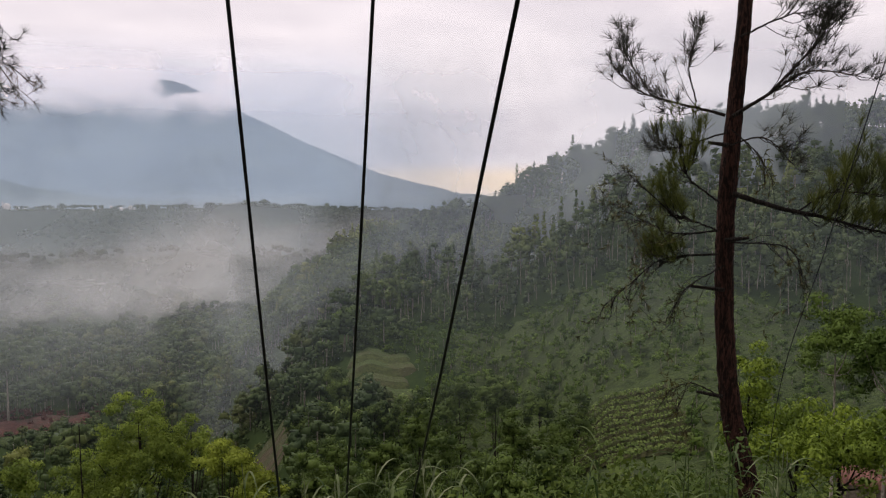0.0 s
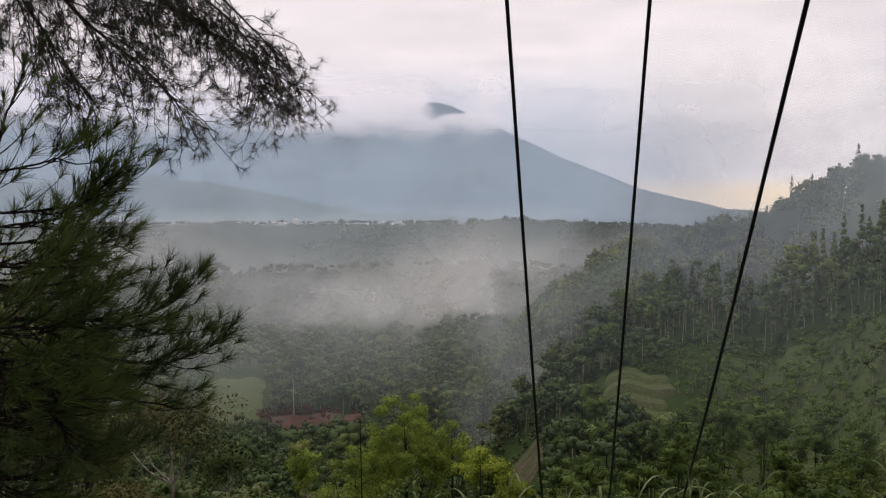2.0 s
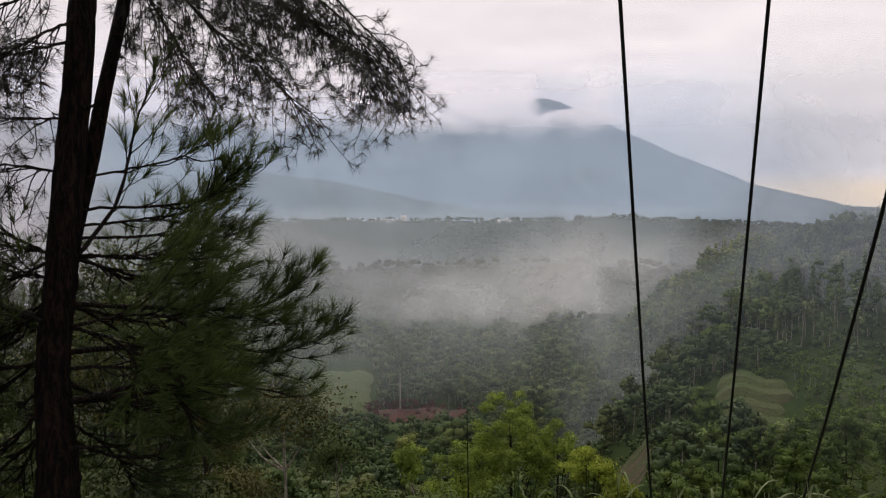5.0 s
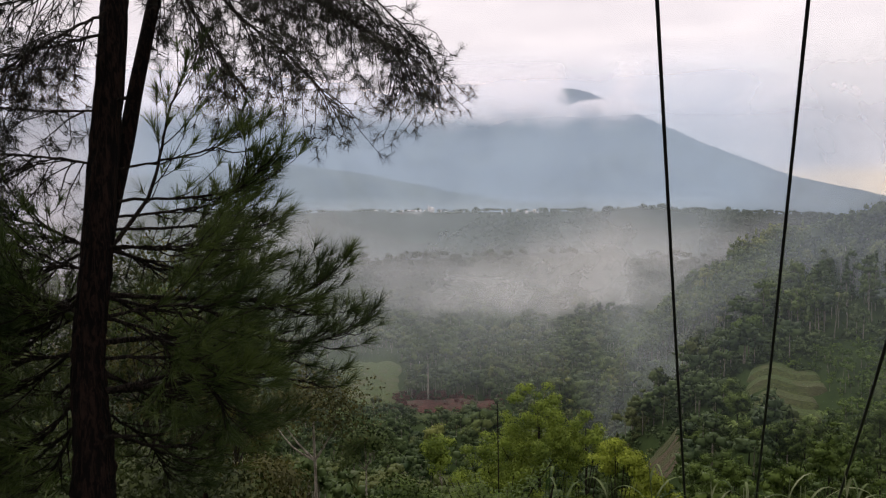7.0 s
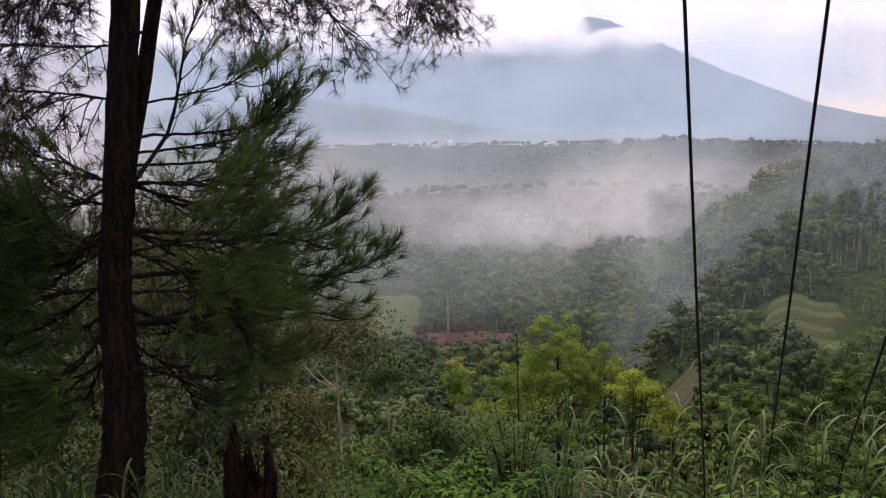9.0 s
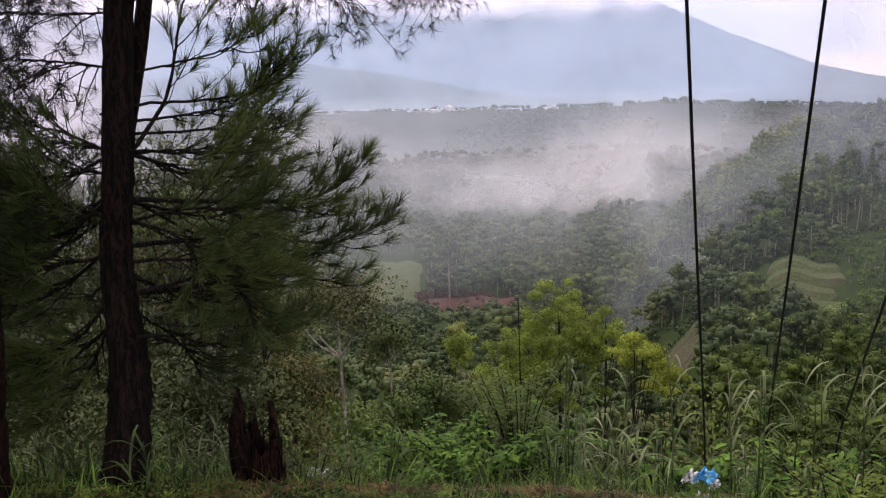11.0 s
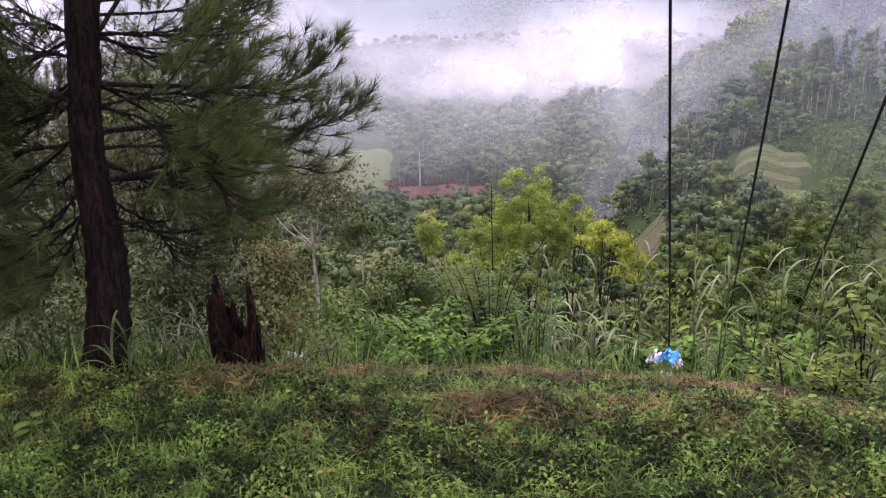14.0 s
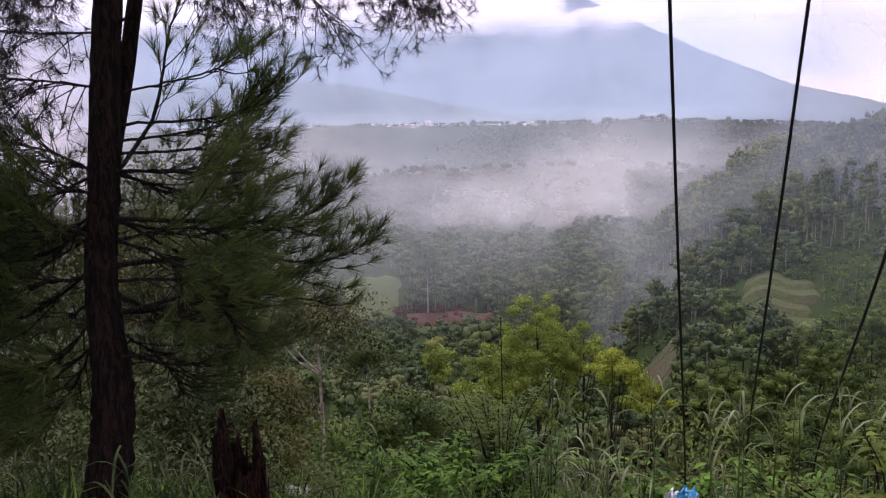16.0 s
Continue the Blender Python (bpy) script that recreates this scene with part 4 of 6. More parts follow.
def broadleaf_tree(name, at, height, half, clumps, clump, n, leaf, mat, bark_mat, r, label, seed, group="", limbs=7, lean=(0, 0), tiers=False, slim=0.6, fork=5, heart=0.34):
    """Trunk, limbs that reach into the lumps of the crown, and the crown of single leaves."""
    rng = np.random.default_rng(seed)
    tree = thing(name, at, label, "tree", group)
    mid = np.array([lean[0], lean[1], height - half[2]])
    centres = lump_centres(rng, clumps, np.asarray(half) * 0.92)
    sizes = clump * rng.uniform(0.55, 1.15, clumps)
    flat = 0.5 if tiers else 0.72
    c, d = lump_leaves(rng, n, centres, sizes, flat)
    bole = curve([(0, 0, -0.4), (lean[0] * 0.3 + rng.normal(0, 0.1), lean[1] * 0.3, height * 0.4), mid + (0, 0, half[2] * 0.5)], 14)
    part_np("trunk", tube(bole, np.linspace(r, r * 0.25, 14), 8), bark_mat, tree, "", True)
    for q in centres[rng.permutation(len(centres))[:limbs]]:
        k = rng.integers(fork, max(fork + 1, 11))
        s = bole[k]
        e = mid + q
        part_np("limb", tube(curve([s, (s + e) / 2 + (0, 0, -0.06 * height * rng.random()), e], 7), np.linspace(r * 0.45, r * 0.1, 7), 5), bark_mat, tree)
    geo, turned = leaves(rng, c + mid, d, leaf, leaf * slim, 0.5), soft(rng, d, 0.45, 0.25)
    core, nrm = hearts_of(rng, centres + mid, sizes * (heart if leaf > 0.11 else 0.1), flat, 0.25)
    geo, turned = joined([geo, core]), np.concatenate([turned, nrm])
    part_np("crown", geo, mat, tree, normals=turned)
    return tree


# ---- the pines on the ledge ----
def build_left_pine():
    rng = np.random.default_rng(5)
    S = spot
    line = [S(50.35, -25.2, 3.72), S(50.0, -22.9, 3.74), S(49.4, -19.4, 3.77), S(49.15, -16.2, 3.80), S(49.3, -12.0, 3.84), S(49.2, -9.0, 3.87), S(48.68, -4.4, 3.92), S(47.9, 3.3, 4.0), S(47.2, 10.3, 4.06), S(46.8, 17.0, 4.08)]
    base = line[0]
    tree = thing("pine_tree", base, "dark forked pine with drooping needle branches at the ledge edge", "tree")
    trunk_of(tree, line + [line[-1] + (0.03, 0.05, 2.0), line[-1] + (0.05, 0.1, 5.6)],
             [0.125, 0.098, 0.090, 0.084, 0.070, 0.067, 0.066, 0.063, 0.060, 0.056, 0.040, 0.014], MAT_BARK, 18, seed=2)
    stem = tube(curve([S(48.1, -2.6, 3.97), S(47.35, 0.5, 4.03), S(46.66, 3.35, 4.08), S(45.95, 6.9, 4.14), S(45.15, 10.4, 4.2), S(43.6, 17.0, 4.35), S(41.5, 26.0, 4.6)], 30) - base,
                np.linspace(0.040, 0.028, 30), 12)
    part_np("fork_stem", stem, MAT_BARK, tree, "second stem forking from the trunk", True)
    low = dict(needle_mat=MAT_NEEDLE)
    lower = [
        ([S(47.5, -4.3, 3.9), S(45.3, 0.3, 3.95), S(44.0, 5.4, 4.0), S(43.0, 8.0, 4.05)], 0.014, 9, 0.30),
        ([S(45.5, -0.2, 3.95), S(40.5, 0.3, 4.0), S(37.9, 2.2, 3.8)], 0.010, 14, 0.33),
        ([S(46.4, -2.0, 3.94), S(41.3, -1.9, 4.1), S(39.0, -2.0, 4.3)], 0.010, 13, 0.34),
        ([S(44.9, 1.8, 3.96), S(42.0, 3.0, 4.0), S(39.5, 4.2, 4.0)], 0.008, 8, 0.28),
        ([S(46.9, -3.0, 3.92), S(43.5, -3.2, 3.8), S(41.0, -3.0, 3.8)], 0.009, 14, 0.34),
        ([S(48.1, -6.1, 3.9), S(40.7, -6.8, 4.0), S(36.6, -6.8, 4.05), S(33.7, -5.4, 4.1)], 0.016, 24, 0.42),
        ([S(48.3, -9.0, 3.9), S(40.8, -9.1, 4.2), S(35.2, -9.9, 4.4), S(31.9, -8.7, 4.45)], 0.017, 26, 0.42),
        ([S(48.3, -12.2, 3.85), S(44.4, -12.1, 4.0), S(39.0, -11.8, 4.3), S(34.2, -12.8, 4.5)], 0.022, 24, 0.42),
        ([S(48.3, -12.4, 3.85), S(43.4, -11.5, 3.85), S(41.6, -12.8, 3.9), S(41.0, -14.0, 3.9)], 0.015, 14, 0.36),
        ([S(48.5, -7.5, 3.8), S(45.1, -9.0, 3.85), S(44.0, -12.5, 3.8)], 0.012, 14, 0.34),
        ([S(48.8, -7.5, 3.85), S(52.3, -5.9, 3.8), S(56.5, -4.0, 3.8)], 0.014, 20, 0.36),
        ([S(49.3, -9.6, 3.9), S(53.1, -10.0, 3.95), S(56.6, -11.0, 3.9)], 0.014, 20, 0.38),
        ([S(48.9, -4.7, 3.85), S(51.3, -4.2, 3.9), S(54.5, -5.1, 4.0)], 0.011, 15, 0.34),
        ([S(48.6, -6.0, 3.95), S(44.0, -7.5, 4.5), S(40.0, -8.5, 4.9)], 0.013, 20, 0.42),
        ([S(48.6, -10.5, 3.95), S(45.5, -12.5, 4.4), S(42.5, -13.5, 4.7)], 0.013, 18, 0.42),
        ([S(47.8, -9.5, 4.2), S(44.5, -13.5, 4.6), S(41.5, -15.5, 4.9)], 0.012, 20, 0.42),
        ([S(48.0, -12.0, 4.1), S(46.0, -15.5, 4.3), S(44.5, -18.0, 4.4)], 0.010, 18, 0.38),
        ([S(49.0, -10.0, 4.2), S(52.0, -12.5, 4.7), S(55.0, -13.0, 5.0)], 0.012, 20, 0.42),
        ([S(49.2, -7.0, 4.3), S(53.0, -9.0, 5.0), S(57.0, -9.5, 5.4)], 0.012, 20, 0.44),
        ([S(49.0, -12.5, 3.8), S(51.5, -16.5, 4.0), S(54.0, -19.0, 4.1)], 0.010, 18, 0.36),
        ([S(47.5, -6.5, 4.3), S(43.0, -9.5, 4.9), S(38.5, -11.5, 5.2)], 0.012, 22, 0.42),
        ([S(47.6, -2.5, 4.2), S(44.0, -5.0, 4.8), S(40.5, -5.5, 5.1)], 0.011, 22, 0.40),
        ([S(49.0, -3.0, 4.2), S(52.5, -5.0, 4.8), S(56.0, -6.5, 5.2)], 0.011, 22, 0.42),
        ([S(48.8, -5.0, 4.0), S(51.0, -7.0, 4.2), S(53.0, -7.5, 4.3)], 0.011, 18, 0.40),
        ([S(49.3, -5.5, 4.0), S(52.0, -8.0, 4.1), S(55.5, -8.5, 4.2)], 0.012, 20, 0.40),
        ([S(48.5, -5.5, 4.2), S(51.5, -7.5, 4.6), S(56.0, -8.0, 5.0)], 0.012, 22, 0.44),
        ([S(49.3, -11.5, 3.9), S(52.0, -14.5, 4.0), S(56.0, -16.0, 4.1)], 0.012, 20, 0.40),
        ([S(47.5, -8.0, 3.7), S(44.0, -7.0, 3.8), S(40.5, -8.0, 3.85)], 0.012, 20, 0.40),
        ([S(47.5, -10.5, 3.7), S(43.5, -10.5, 3.8), S(39.0, -12.0, 3.9)], 0.012, 20, 0.40),
        ([S(49.2, -8.5, 4.0), S(53.0, -11.5, 4.3), S(57.5, -12.5, 4.4)], 0.012, 20, 0.42),
        ([S(49.2, -13.0, 4.0), S(53.0, -16.0, 4.4), S(58.0, -17.5, 4.6)], 0.012, 20, 0.42),
        ([S(49.0, -6.5, 4.1), S(54.0, -6.0, 4.5), S(58.5, -7.0, 4.7)], 0.012, 20, 0.42),
        ([S(48.6, -13.5, 4.0), S(45.0, -16.0, 4.2), S(40.5, -15.5, 4.4), S(37.5, -14.8, 4.5)], 0.012, 20, 0.38),
        ([S(48.2, -3.2, 3.95), S(43.5, -4.6, 4.2), S(39.0, -4.2, 4.4)], 0.012, 18, 0.38),
        ([S(48.5, -3.4, 3.95), S(52.0, -1.6, 4.1), S(56.5, -0.6, 4.2)], 0.011, 18, 0.36),
        ([S(46.0, -1.2, 3.95), S(42.0, -0.6, 4.2), S(38.4, 0.6, 4.3)], 0.009, 16, 0.36),
        ([S(46.8, -3.0, 3.95), S(42.5, -3.4, 4.3), S(38.2, -2.6, 4.5)], 0.010, 18, 0.38),
    ]
    heart = curve(line, 200)
    for pts, r, n, ln in lower:
        near = heart[np.argmin(np.abs(heart[:, 2] - pts[0][2]))]
        if np.linalg.norm(near - pts[0]) < 0.4:
            pts[0] = near
        airy = 0.85 if pts[-1][2] > 1.35 else 1.05 if pts[-1][0] > -2.9 else 1.3
        pine_spray(rng, tree, pts, r, max(4, int(n * airy)), ln * 0.95, **low)
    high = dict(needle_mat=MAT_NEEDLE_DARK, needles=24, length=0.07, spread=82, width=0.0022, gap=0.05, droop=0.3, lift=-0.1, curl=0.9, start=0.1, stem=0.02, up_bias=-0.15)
    upper = [
        ([S(43.5, 20.6, 4.2), S(37.3, 15.0, 4.6), S(31.4, 11.2, 5.2), S(25.7, 7.7, 5.55)], 0.024, 88, 0.46),
        ([S(45.3, 18.9, 4.2), S(40.3, 12.6, 4.4), S(36.0, 9.0, 4.6), S(33.0, 5.6, 4.8)], 0.016, 46, 0.42),
        ([S(46.0, 17.2, 4.1), S(42.1, 11.5, 4.2), S(39.3, 7.0, 4.3)], 0.013, 34, 0.36),
        ([S(42.5, 19.1, 4.3), S(34.4, 15.0, 4.8), S(29.5, 11.0, 5.1), S(28.5, 6.8, 5.2)], 0.015, 46, 0.42),
        ([S(41.0, 20.0, 4.4), S(35.0, 17.0, 4.9), S(29.0, 11.6, 5.4), S(27.2, 9.6, 5.6)], 0.015, 46, 0.40),
        ([S(43.0, 19.0, 4.6), S(38.5, 14.0, 5.2), S(33.5, 12.5, 5.6)], 0.013, 36, 0.42),
        ([S(47.7, 10.2, 4.0), S(51.8, 8.9, 4.1), S(55.4, 8.0, 4.2)], 0.010, 18, 0.30),
        ([S(48.3, 2.1, 4.0), S(52.0, 2.6, 4.1), S(56.0, 2.7, 4.2)], 0.010, 18, 0.30),
        ([S(49.0, -3.0, 4.1), S(52.2, -2.4, 4.3), S(56.3, -3.7, 4.4)], 0.010, 16, 0.28),
        ([S(47.5, 11.5, 4.0), S(50.8, 9.6, 3.9), S(55.0, 6.5, 3.9)], 0.010, 16, 0.28),
        ([S(47.8, 14.0, 4.1), S(51.5, 12.0, 4.2), S(56.0, 11.0, 4.3)], 0.010, 20, 0.32),
        ([S(48.0, 5.5, 4.1), S(52.0, 5.3, 4.4), S(56.5, 5.5, 4.6)], 0.008, 14, 0.28),
    ]
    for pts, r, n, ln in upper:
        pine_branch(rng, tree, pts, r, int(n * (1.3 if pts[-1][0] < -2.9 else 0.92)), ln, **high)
    pine_crown(rng, tree, (line[-1][0], line[-1][1], 0), (0, 0.0), 4.2, 8.3, 2.6, 20)
    # broken stubs on the bole
    for e, da, ln in ((6.0, -1.4, 0.07), (-1.0, 1.5, 0.06), (-14.5, -2.4, 0.22), (9.0, 1.2, 0.05)):
        at = heart[np.argmin(np.abs(heart[:, 2] - S(49.2, e, 3.92)[2]))]
        out = np.array([*polar(90 if da > 0 else -90, 1.0), 0.15]) * ln
        part_np("stub", tube(np.array([at + out * 0.3 / ln * 0.15, at + out / ln * 0.05 + out]) - base, [0.012, 0.006], 6), MAT_TWIG, tree)


def pine_crown(rng, tree, foot, lean, z0, z1, reach, n):
    """The crown high over the ledge: storeys of boughs with brushes of needles."""
    o = np.array(tree.location)
    for i in range(n):
        u = i / (n - 1)
        s = np.array(foot) + np.array([lean[0], lean[1], 1.0]) * (z0 + (z1 - z0) * u)
        t = i * 2.4 + rng.uniform(-0.3, 0.3)
        ln = reach * (1.05 - 0.75 * u)
        e = s + np.array([np.cos(t), np.sin(t), 0.12]) * ln
        line = curve([s, (s + e) / 2 + (0, 0, 0.12), e], 8)
        bough = part_np("branch", tube(line - o, np.linspace(0.03, 0.006, 8), 5), MAT_TWIG, tree)
        q = line[rng.integers(2, 8, 60)] + rng.normal(0, 0.24, (60, 3)) * (1, 1, 0.5)
        part_np("needles", tufts(rng, q - o, rng.normal(0, 0.5, (60, 3)) + (0, 0, 0.5), 9, 0.22, 75, 0.016), MAT_NEEDLE, bough)


def build_red_pines():
    for i, (x, y, dx, dy, r) in enumerate(((-3.24, 2.16, 0.048, 0.078, 0.072), (-3.42, 2.16, 0.04, 0.07, 0.085))):
        b = np.array([x, y, float(land(x, y))])
        tree = thing("pine_tree", b, "reddish-brown leaning pine trunk beside the ledge edge", "tree", "red pines")
        trunk_of(tree, [b + (0, 0, z) + np.array([dx, dy, 0]) * z for z in (-0.1, 0.3, 0.7, 1.2, 2.0, 3.0, 4.5, 6.2, 8.2)],
                 [r * 1.5, r * 1.1, r, r * 0.92, r * 0.86, r * 0.8, r * 0.75, r * 0.7, r * 0.65, r * 0.5, r * 0.3], MAT_BARK_DARK_RED, 18, seed=7 + i)
        pine_crown(np.random.default_rng(70 + i), tree, b, (dx, dy), 4.0, 8.0, 2.4, 16)


def build_right_pine():
    rng = np.random.default_rng(9)
    base = np.array([3.02, 7.48, -2.35])
    tree = thing("pine_tree", base, "slender reddish-brown pine with sparse tufted branches on the slope", "tree")
    trunk_of(tree, [base, (2.86, 7.54, -1.1), (2.71, 7.6, -0.44), (2.63, 7.63, 0.33), (2.61, 7.64, 1.34), (2.66, 7.62, 2.33), (2.73, 7.6, 3.3), (2.85, 7.6, 5.2)],
             [0.115, 0.10, 0.092, 0.086, 0.082, 0.076, 0.068, 0.058, 0.045], MAT_BARK_RED, 18, seed=12)
    S, h = spot, 7.42
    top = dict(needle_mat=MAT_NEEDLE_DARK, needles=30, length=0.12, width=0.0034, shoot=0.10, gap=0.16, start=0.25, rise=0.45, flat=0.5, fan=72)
    for pts, r, n, ln in [
        ([S(-19.6, 5.1, h), S(-17.5, 5.7, h), S(-14.6, 6.6, h - 0.2), S(-12.8, 8.1, h - 0.3)], 0.018, 18, 0.42),
        ([S(-17.8, 6.0, h), S(-17.3, 8.3, h), S(-17.9, 10.3, h)], 0.009, 9, 0.24),
        ([S(-15.0, 6.5, h), S(-13.6, 8.6, h), S(-13.2, 9.8, h)], 0.008, 8, 0.24),
        ([S(-19.7, 4.0, h), S(-17.0, 3.2, h), S(-15.6, 3.0, h)], 0.010, 10, 0.3),
        ([S(-20.0, 5.0, h), S(-22.3, 6.4, h), S(-24.5, 7.6, h), S(-27.8, 7.0, h)], 0.022, 20, 0.42),
        ([S(-22.3, 6.5, h), S(-24.0, 8.3, h), S(-25.4, 10.2, h), S(-26.0, 13.1, h)], 0.015, 20, 0.45),
        ([S(-20.4, 9.9, h), S(-23.2, 11.0, h), S(-25.7, 11.1, h)], 0.012, 16, 0.42),
        ([S(-19.9, 3.2, h), S(-22.0, 3.6, h), S(-23.8, 1.8, h)], 0.010, 9, 0.3),
    ]:
        pine_spray(rng, tree, pts, r, int(n * 1.05), ln, **top)
    green = dict(needle_mat=MAT_NEEDLE_GREEN, needles=34, length=0.12, width=0.0038, shoot=0.14, gap=0.14, start=0.3, rise=1.0, flat=0.3, fan=48)
    for pts, r, n, ln in [
        ([S(-20.2, 0.1, h), S(-23.0, -0.8, h), S(-25.8, -1.4, h), S(-28.8, -2.2, h), S(-31.0, -2.0, h)], 0.030, 34, 0.42),
        ([S(-24.0, -1.0, h), S(-26.0, 0.2, h), S(-29.0, 0.0, h)], 0.010, 16, 0.36),
        ([S(-19.4, -0.5, h), S(-17.4, 1.2, h), S(-17.7, 2.4, h)], 0.012, 16, 0.40),
        ([S(-19.3, -2.3, h), S(-17.6, -1.6, h), S(-16.2, -1.2, h)], 0.012, 16, 0.36),
        ([S(-19.3, -3.8, h), S(-17.2, -4.0, h), S(-15.5, -4.6, h)], 0.012, 16, 0.36),
    ]:
        pine_spray(rng, tree, pts, r, int(n * 1.3), ln, **green)
    dry = dict(needle_mat=MAT_DRY, needles=5, length=0.05, spread=85, width=0.011, gap=0.12, droop=0.25, lift=-0.05, curl=1.4, start=0.15, bare=0.3)
    for pts, r, n, ln in [
        ([S(-19.3, -2.3, h), S(-16.2, -2.4, h), S(-12.5, -0.5, h)], 0.012, 20, 0.5),
        ([S(-17.0, -1.8, h), S(-14.5, 0.6, h), S(-13.2, 1.8, h)], 0.009, 16, 0.45),
        ([S(-19.3, -3.8, h), S(-15.9, -4.2, h), S(-13.7, -6.0, h), S(-12.1, -7.4, h)], 0.012, 22, 0.5),
        ([S(-20.1, -3.0, h), S(-23.5, -3.3, h), S(-24.6, -5.4, h)], 0.010, 14, 0.4),
        ([S(-19.8, -4.5, h), S(-17.4, -6.1, h), S(-16.4, -8.0, h)], 0.009, 12, 0.36),
        ([S(-19.7, -12.9, h), S(-17.9, -12.2, h), S(-16.4, -12.8, h)], 0.010, 14, 0.4),
        ([S(-20.0, 4.2, h), S(-21.6, 2.6, h), S(-22.6, 0.8, h)], 0.008, 10, 0.36),
    ]:
        pine_branch(rng, tree, pts, r, n, ln, **dry)
    for e, da, ln in ((-6.1, 2.2, 0.2), (-2.9, -1.4, 0.1), (-12.9, 1.6, 0.1), (3.2, 1.2, 0.1)):
        part_np("stub", tube(np.array([S(-19.8, e, h), S(-19.8 + da, e + 0.2, h - 0.1)]) - base, [0.02, 0.012], 6), MAT_TWIG, tree)


MAT_DRY = foliage("withered_leaf", (0.030, 0.034, 0.010), (0.085, 0.080, 0.024), 0.5, leaf=0.1)
MAT_NEEDLE_GREEN = foliage("olive_pine_needle", (0.035, 0.048, 0.010), (0.11, 0.13, 0.028), 0.5, leaf=0.2)
build_left_pine()
build_red_pines()
build_right_pine()


def build_stump():
    rng = np.random.default_rng(3)
    base = foot_of(41.3, 3.8)
    tree = thing("tree_stump", base, "splintered rotten dark-brown stump in brown weeds", "stump")
    sides, rows = 44, 12
    th = np.linspace(0, 2 * np.pi, sides, endpoint=False)
    right = np.cos(th - np.radians(40.6))
    top = 0.27 + 0.03 * np.sin(th * 3 + 1.0) - 0.06 * right + rng.normal(0, 0.04, sides)
    for way, wide, rise in ((3.3, 0.16, 0.15), (4.05, 0.13, 0.10), (4.75, 0.17, 0.24), (5.5, 0.12, 0.12), (1.2, 0.2, 0.16), (2.3, 0.15, 0.08)):
        top += rise * np.exp(-(((th - way) / wide) ** 2))
    flute = 1 + 0.10 * np.sin(th * 7 + 0.6) + rng.normal(0, 0.05, sides)
    rings = []
    for i in range(rows):
        u = i / (rows - 1)
        r = 0.122 * (1 + 0.28 * (1 - u) ** 3) * flute * (1 - 0.12 * u) + rng.normal(0, 0.004, sides)
        rings.append(np.stack([np.cos(th) * r, np.sin(th) * r, -0.08 + (top + 0.08) * u], 1))
    for i in range(rows):
        u = 1 - i / (rows - 1)
        r = 0.095 * flute * (1 - 0.1 * u) + rng.normal(0, 0.005, sides)
        rings.append(np.stack([np.cos(th) * r, np.sin(th) * r, 0.02 + (top - 0.03) * u], 1))
    v = np.concatenate(rings)
    i = (np.arange(2 * rows - 1) * sides)[:, None]
    j = np.arange(sides)[None]
    f = np.stack([i + j, i + (j + 1) % sides, i + sides + (j + 1) % sides, i + sides + j], -1).reshape(-1, 4)
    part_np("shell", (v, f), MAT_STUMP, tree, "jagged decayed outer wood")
    for k in range(9):
        a = rng.uniform(0, 6.28)
        p = np.array([np.cos(a) * 0.12, np.sin(a) * 0.12, rng.uniform(0.02, 0.2)])
        part_np("splinter", tube([p, p + (np.cos(a) * 0.012, np.sin(a) * 0.012, rng.uniform(0.1, 0.2))], [0.010, 0.002], 5), MAT_STUMP, tree)


build_stump()


def build_cables():
    for p, q in (((-0.535, 2.42, 2.3), (-0.792, 4.63, -0.3)), ((-0.152, 2.52, 2.3), (-0.503, 4.95, -0.3)), ((0.22, 1.95, 2.3), (-0.14, 5.0, -0.3))):
        p, q = np.array(p), np.array(q)
        way = q - p
        end = q + way * 0.08
        end[2] = min(end[2], float(land(end[0], end[1])) - 0.02)
        pts = [p - way * 0.6, p, p + way * 0.5 + (0, 0, -0.012), q, end]
        line = curve(pts, 60)
        cab = new("cable", mesh_of("cable", *tube(line, np.full(60, 0.0058), 8), MAT_CABLE, True))
        tagged(cab, "taut black cable running down to the slope", "cable", "cables over the ledge")
    line = curve([spot(-31.5, 20, 4.2), spot(-28.9, 9.2, 5.0), spot(-25.6, -3.6, 6.2), spot(-23.3, -12, 7.4), foot_of(-22.0, 8.4)], 40)
    cab = new("wire", mesh_of("wire", *tube(line, np.full(40, 0.0032), 6), MAT_CABLE, True))
    tagged(cab, "thin grey wire slanting past the slender pine", "cable")


build_cables()


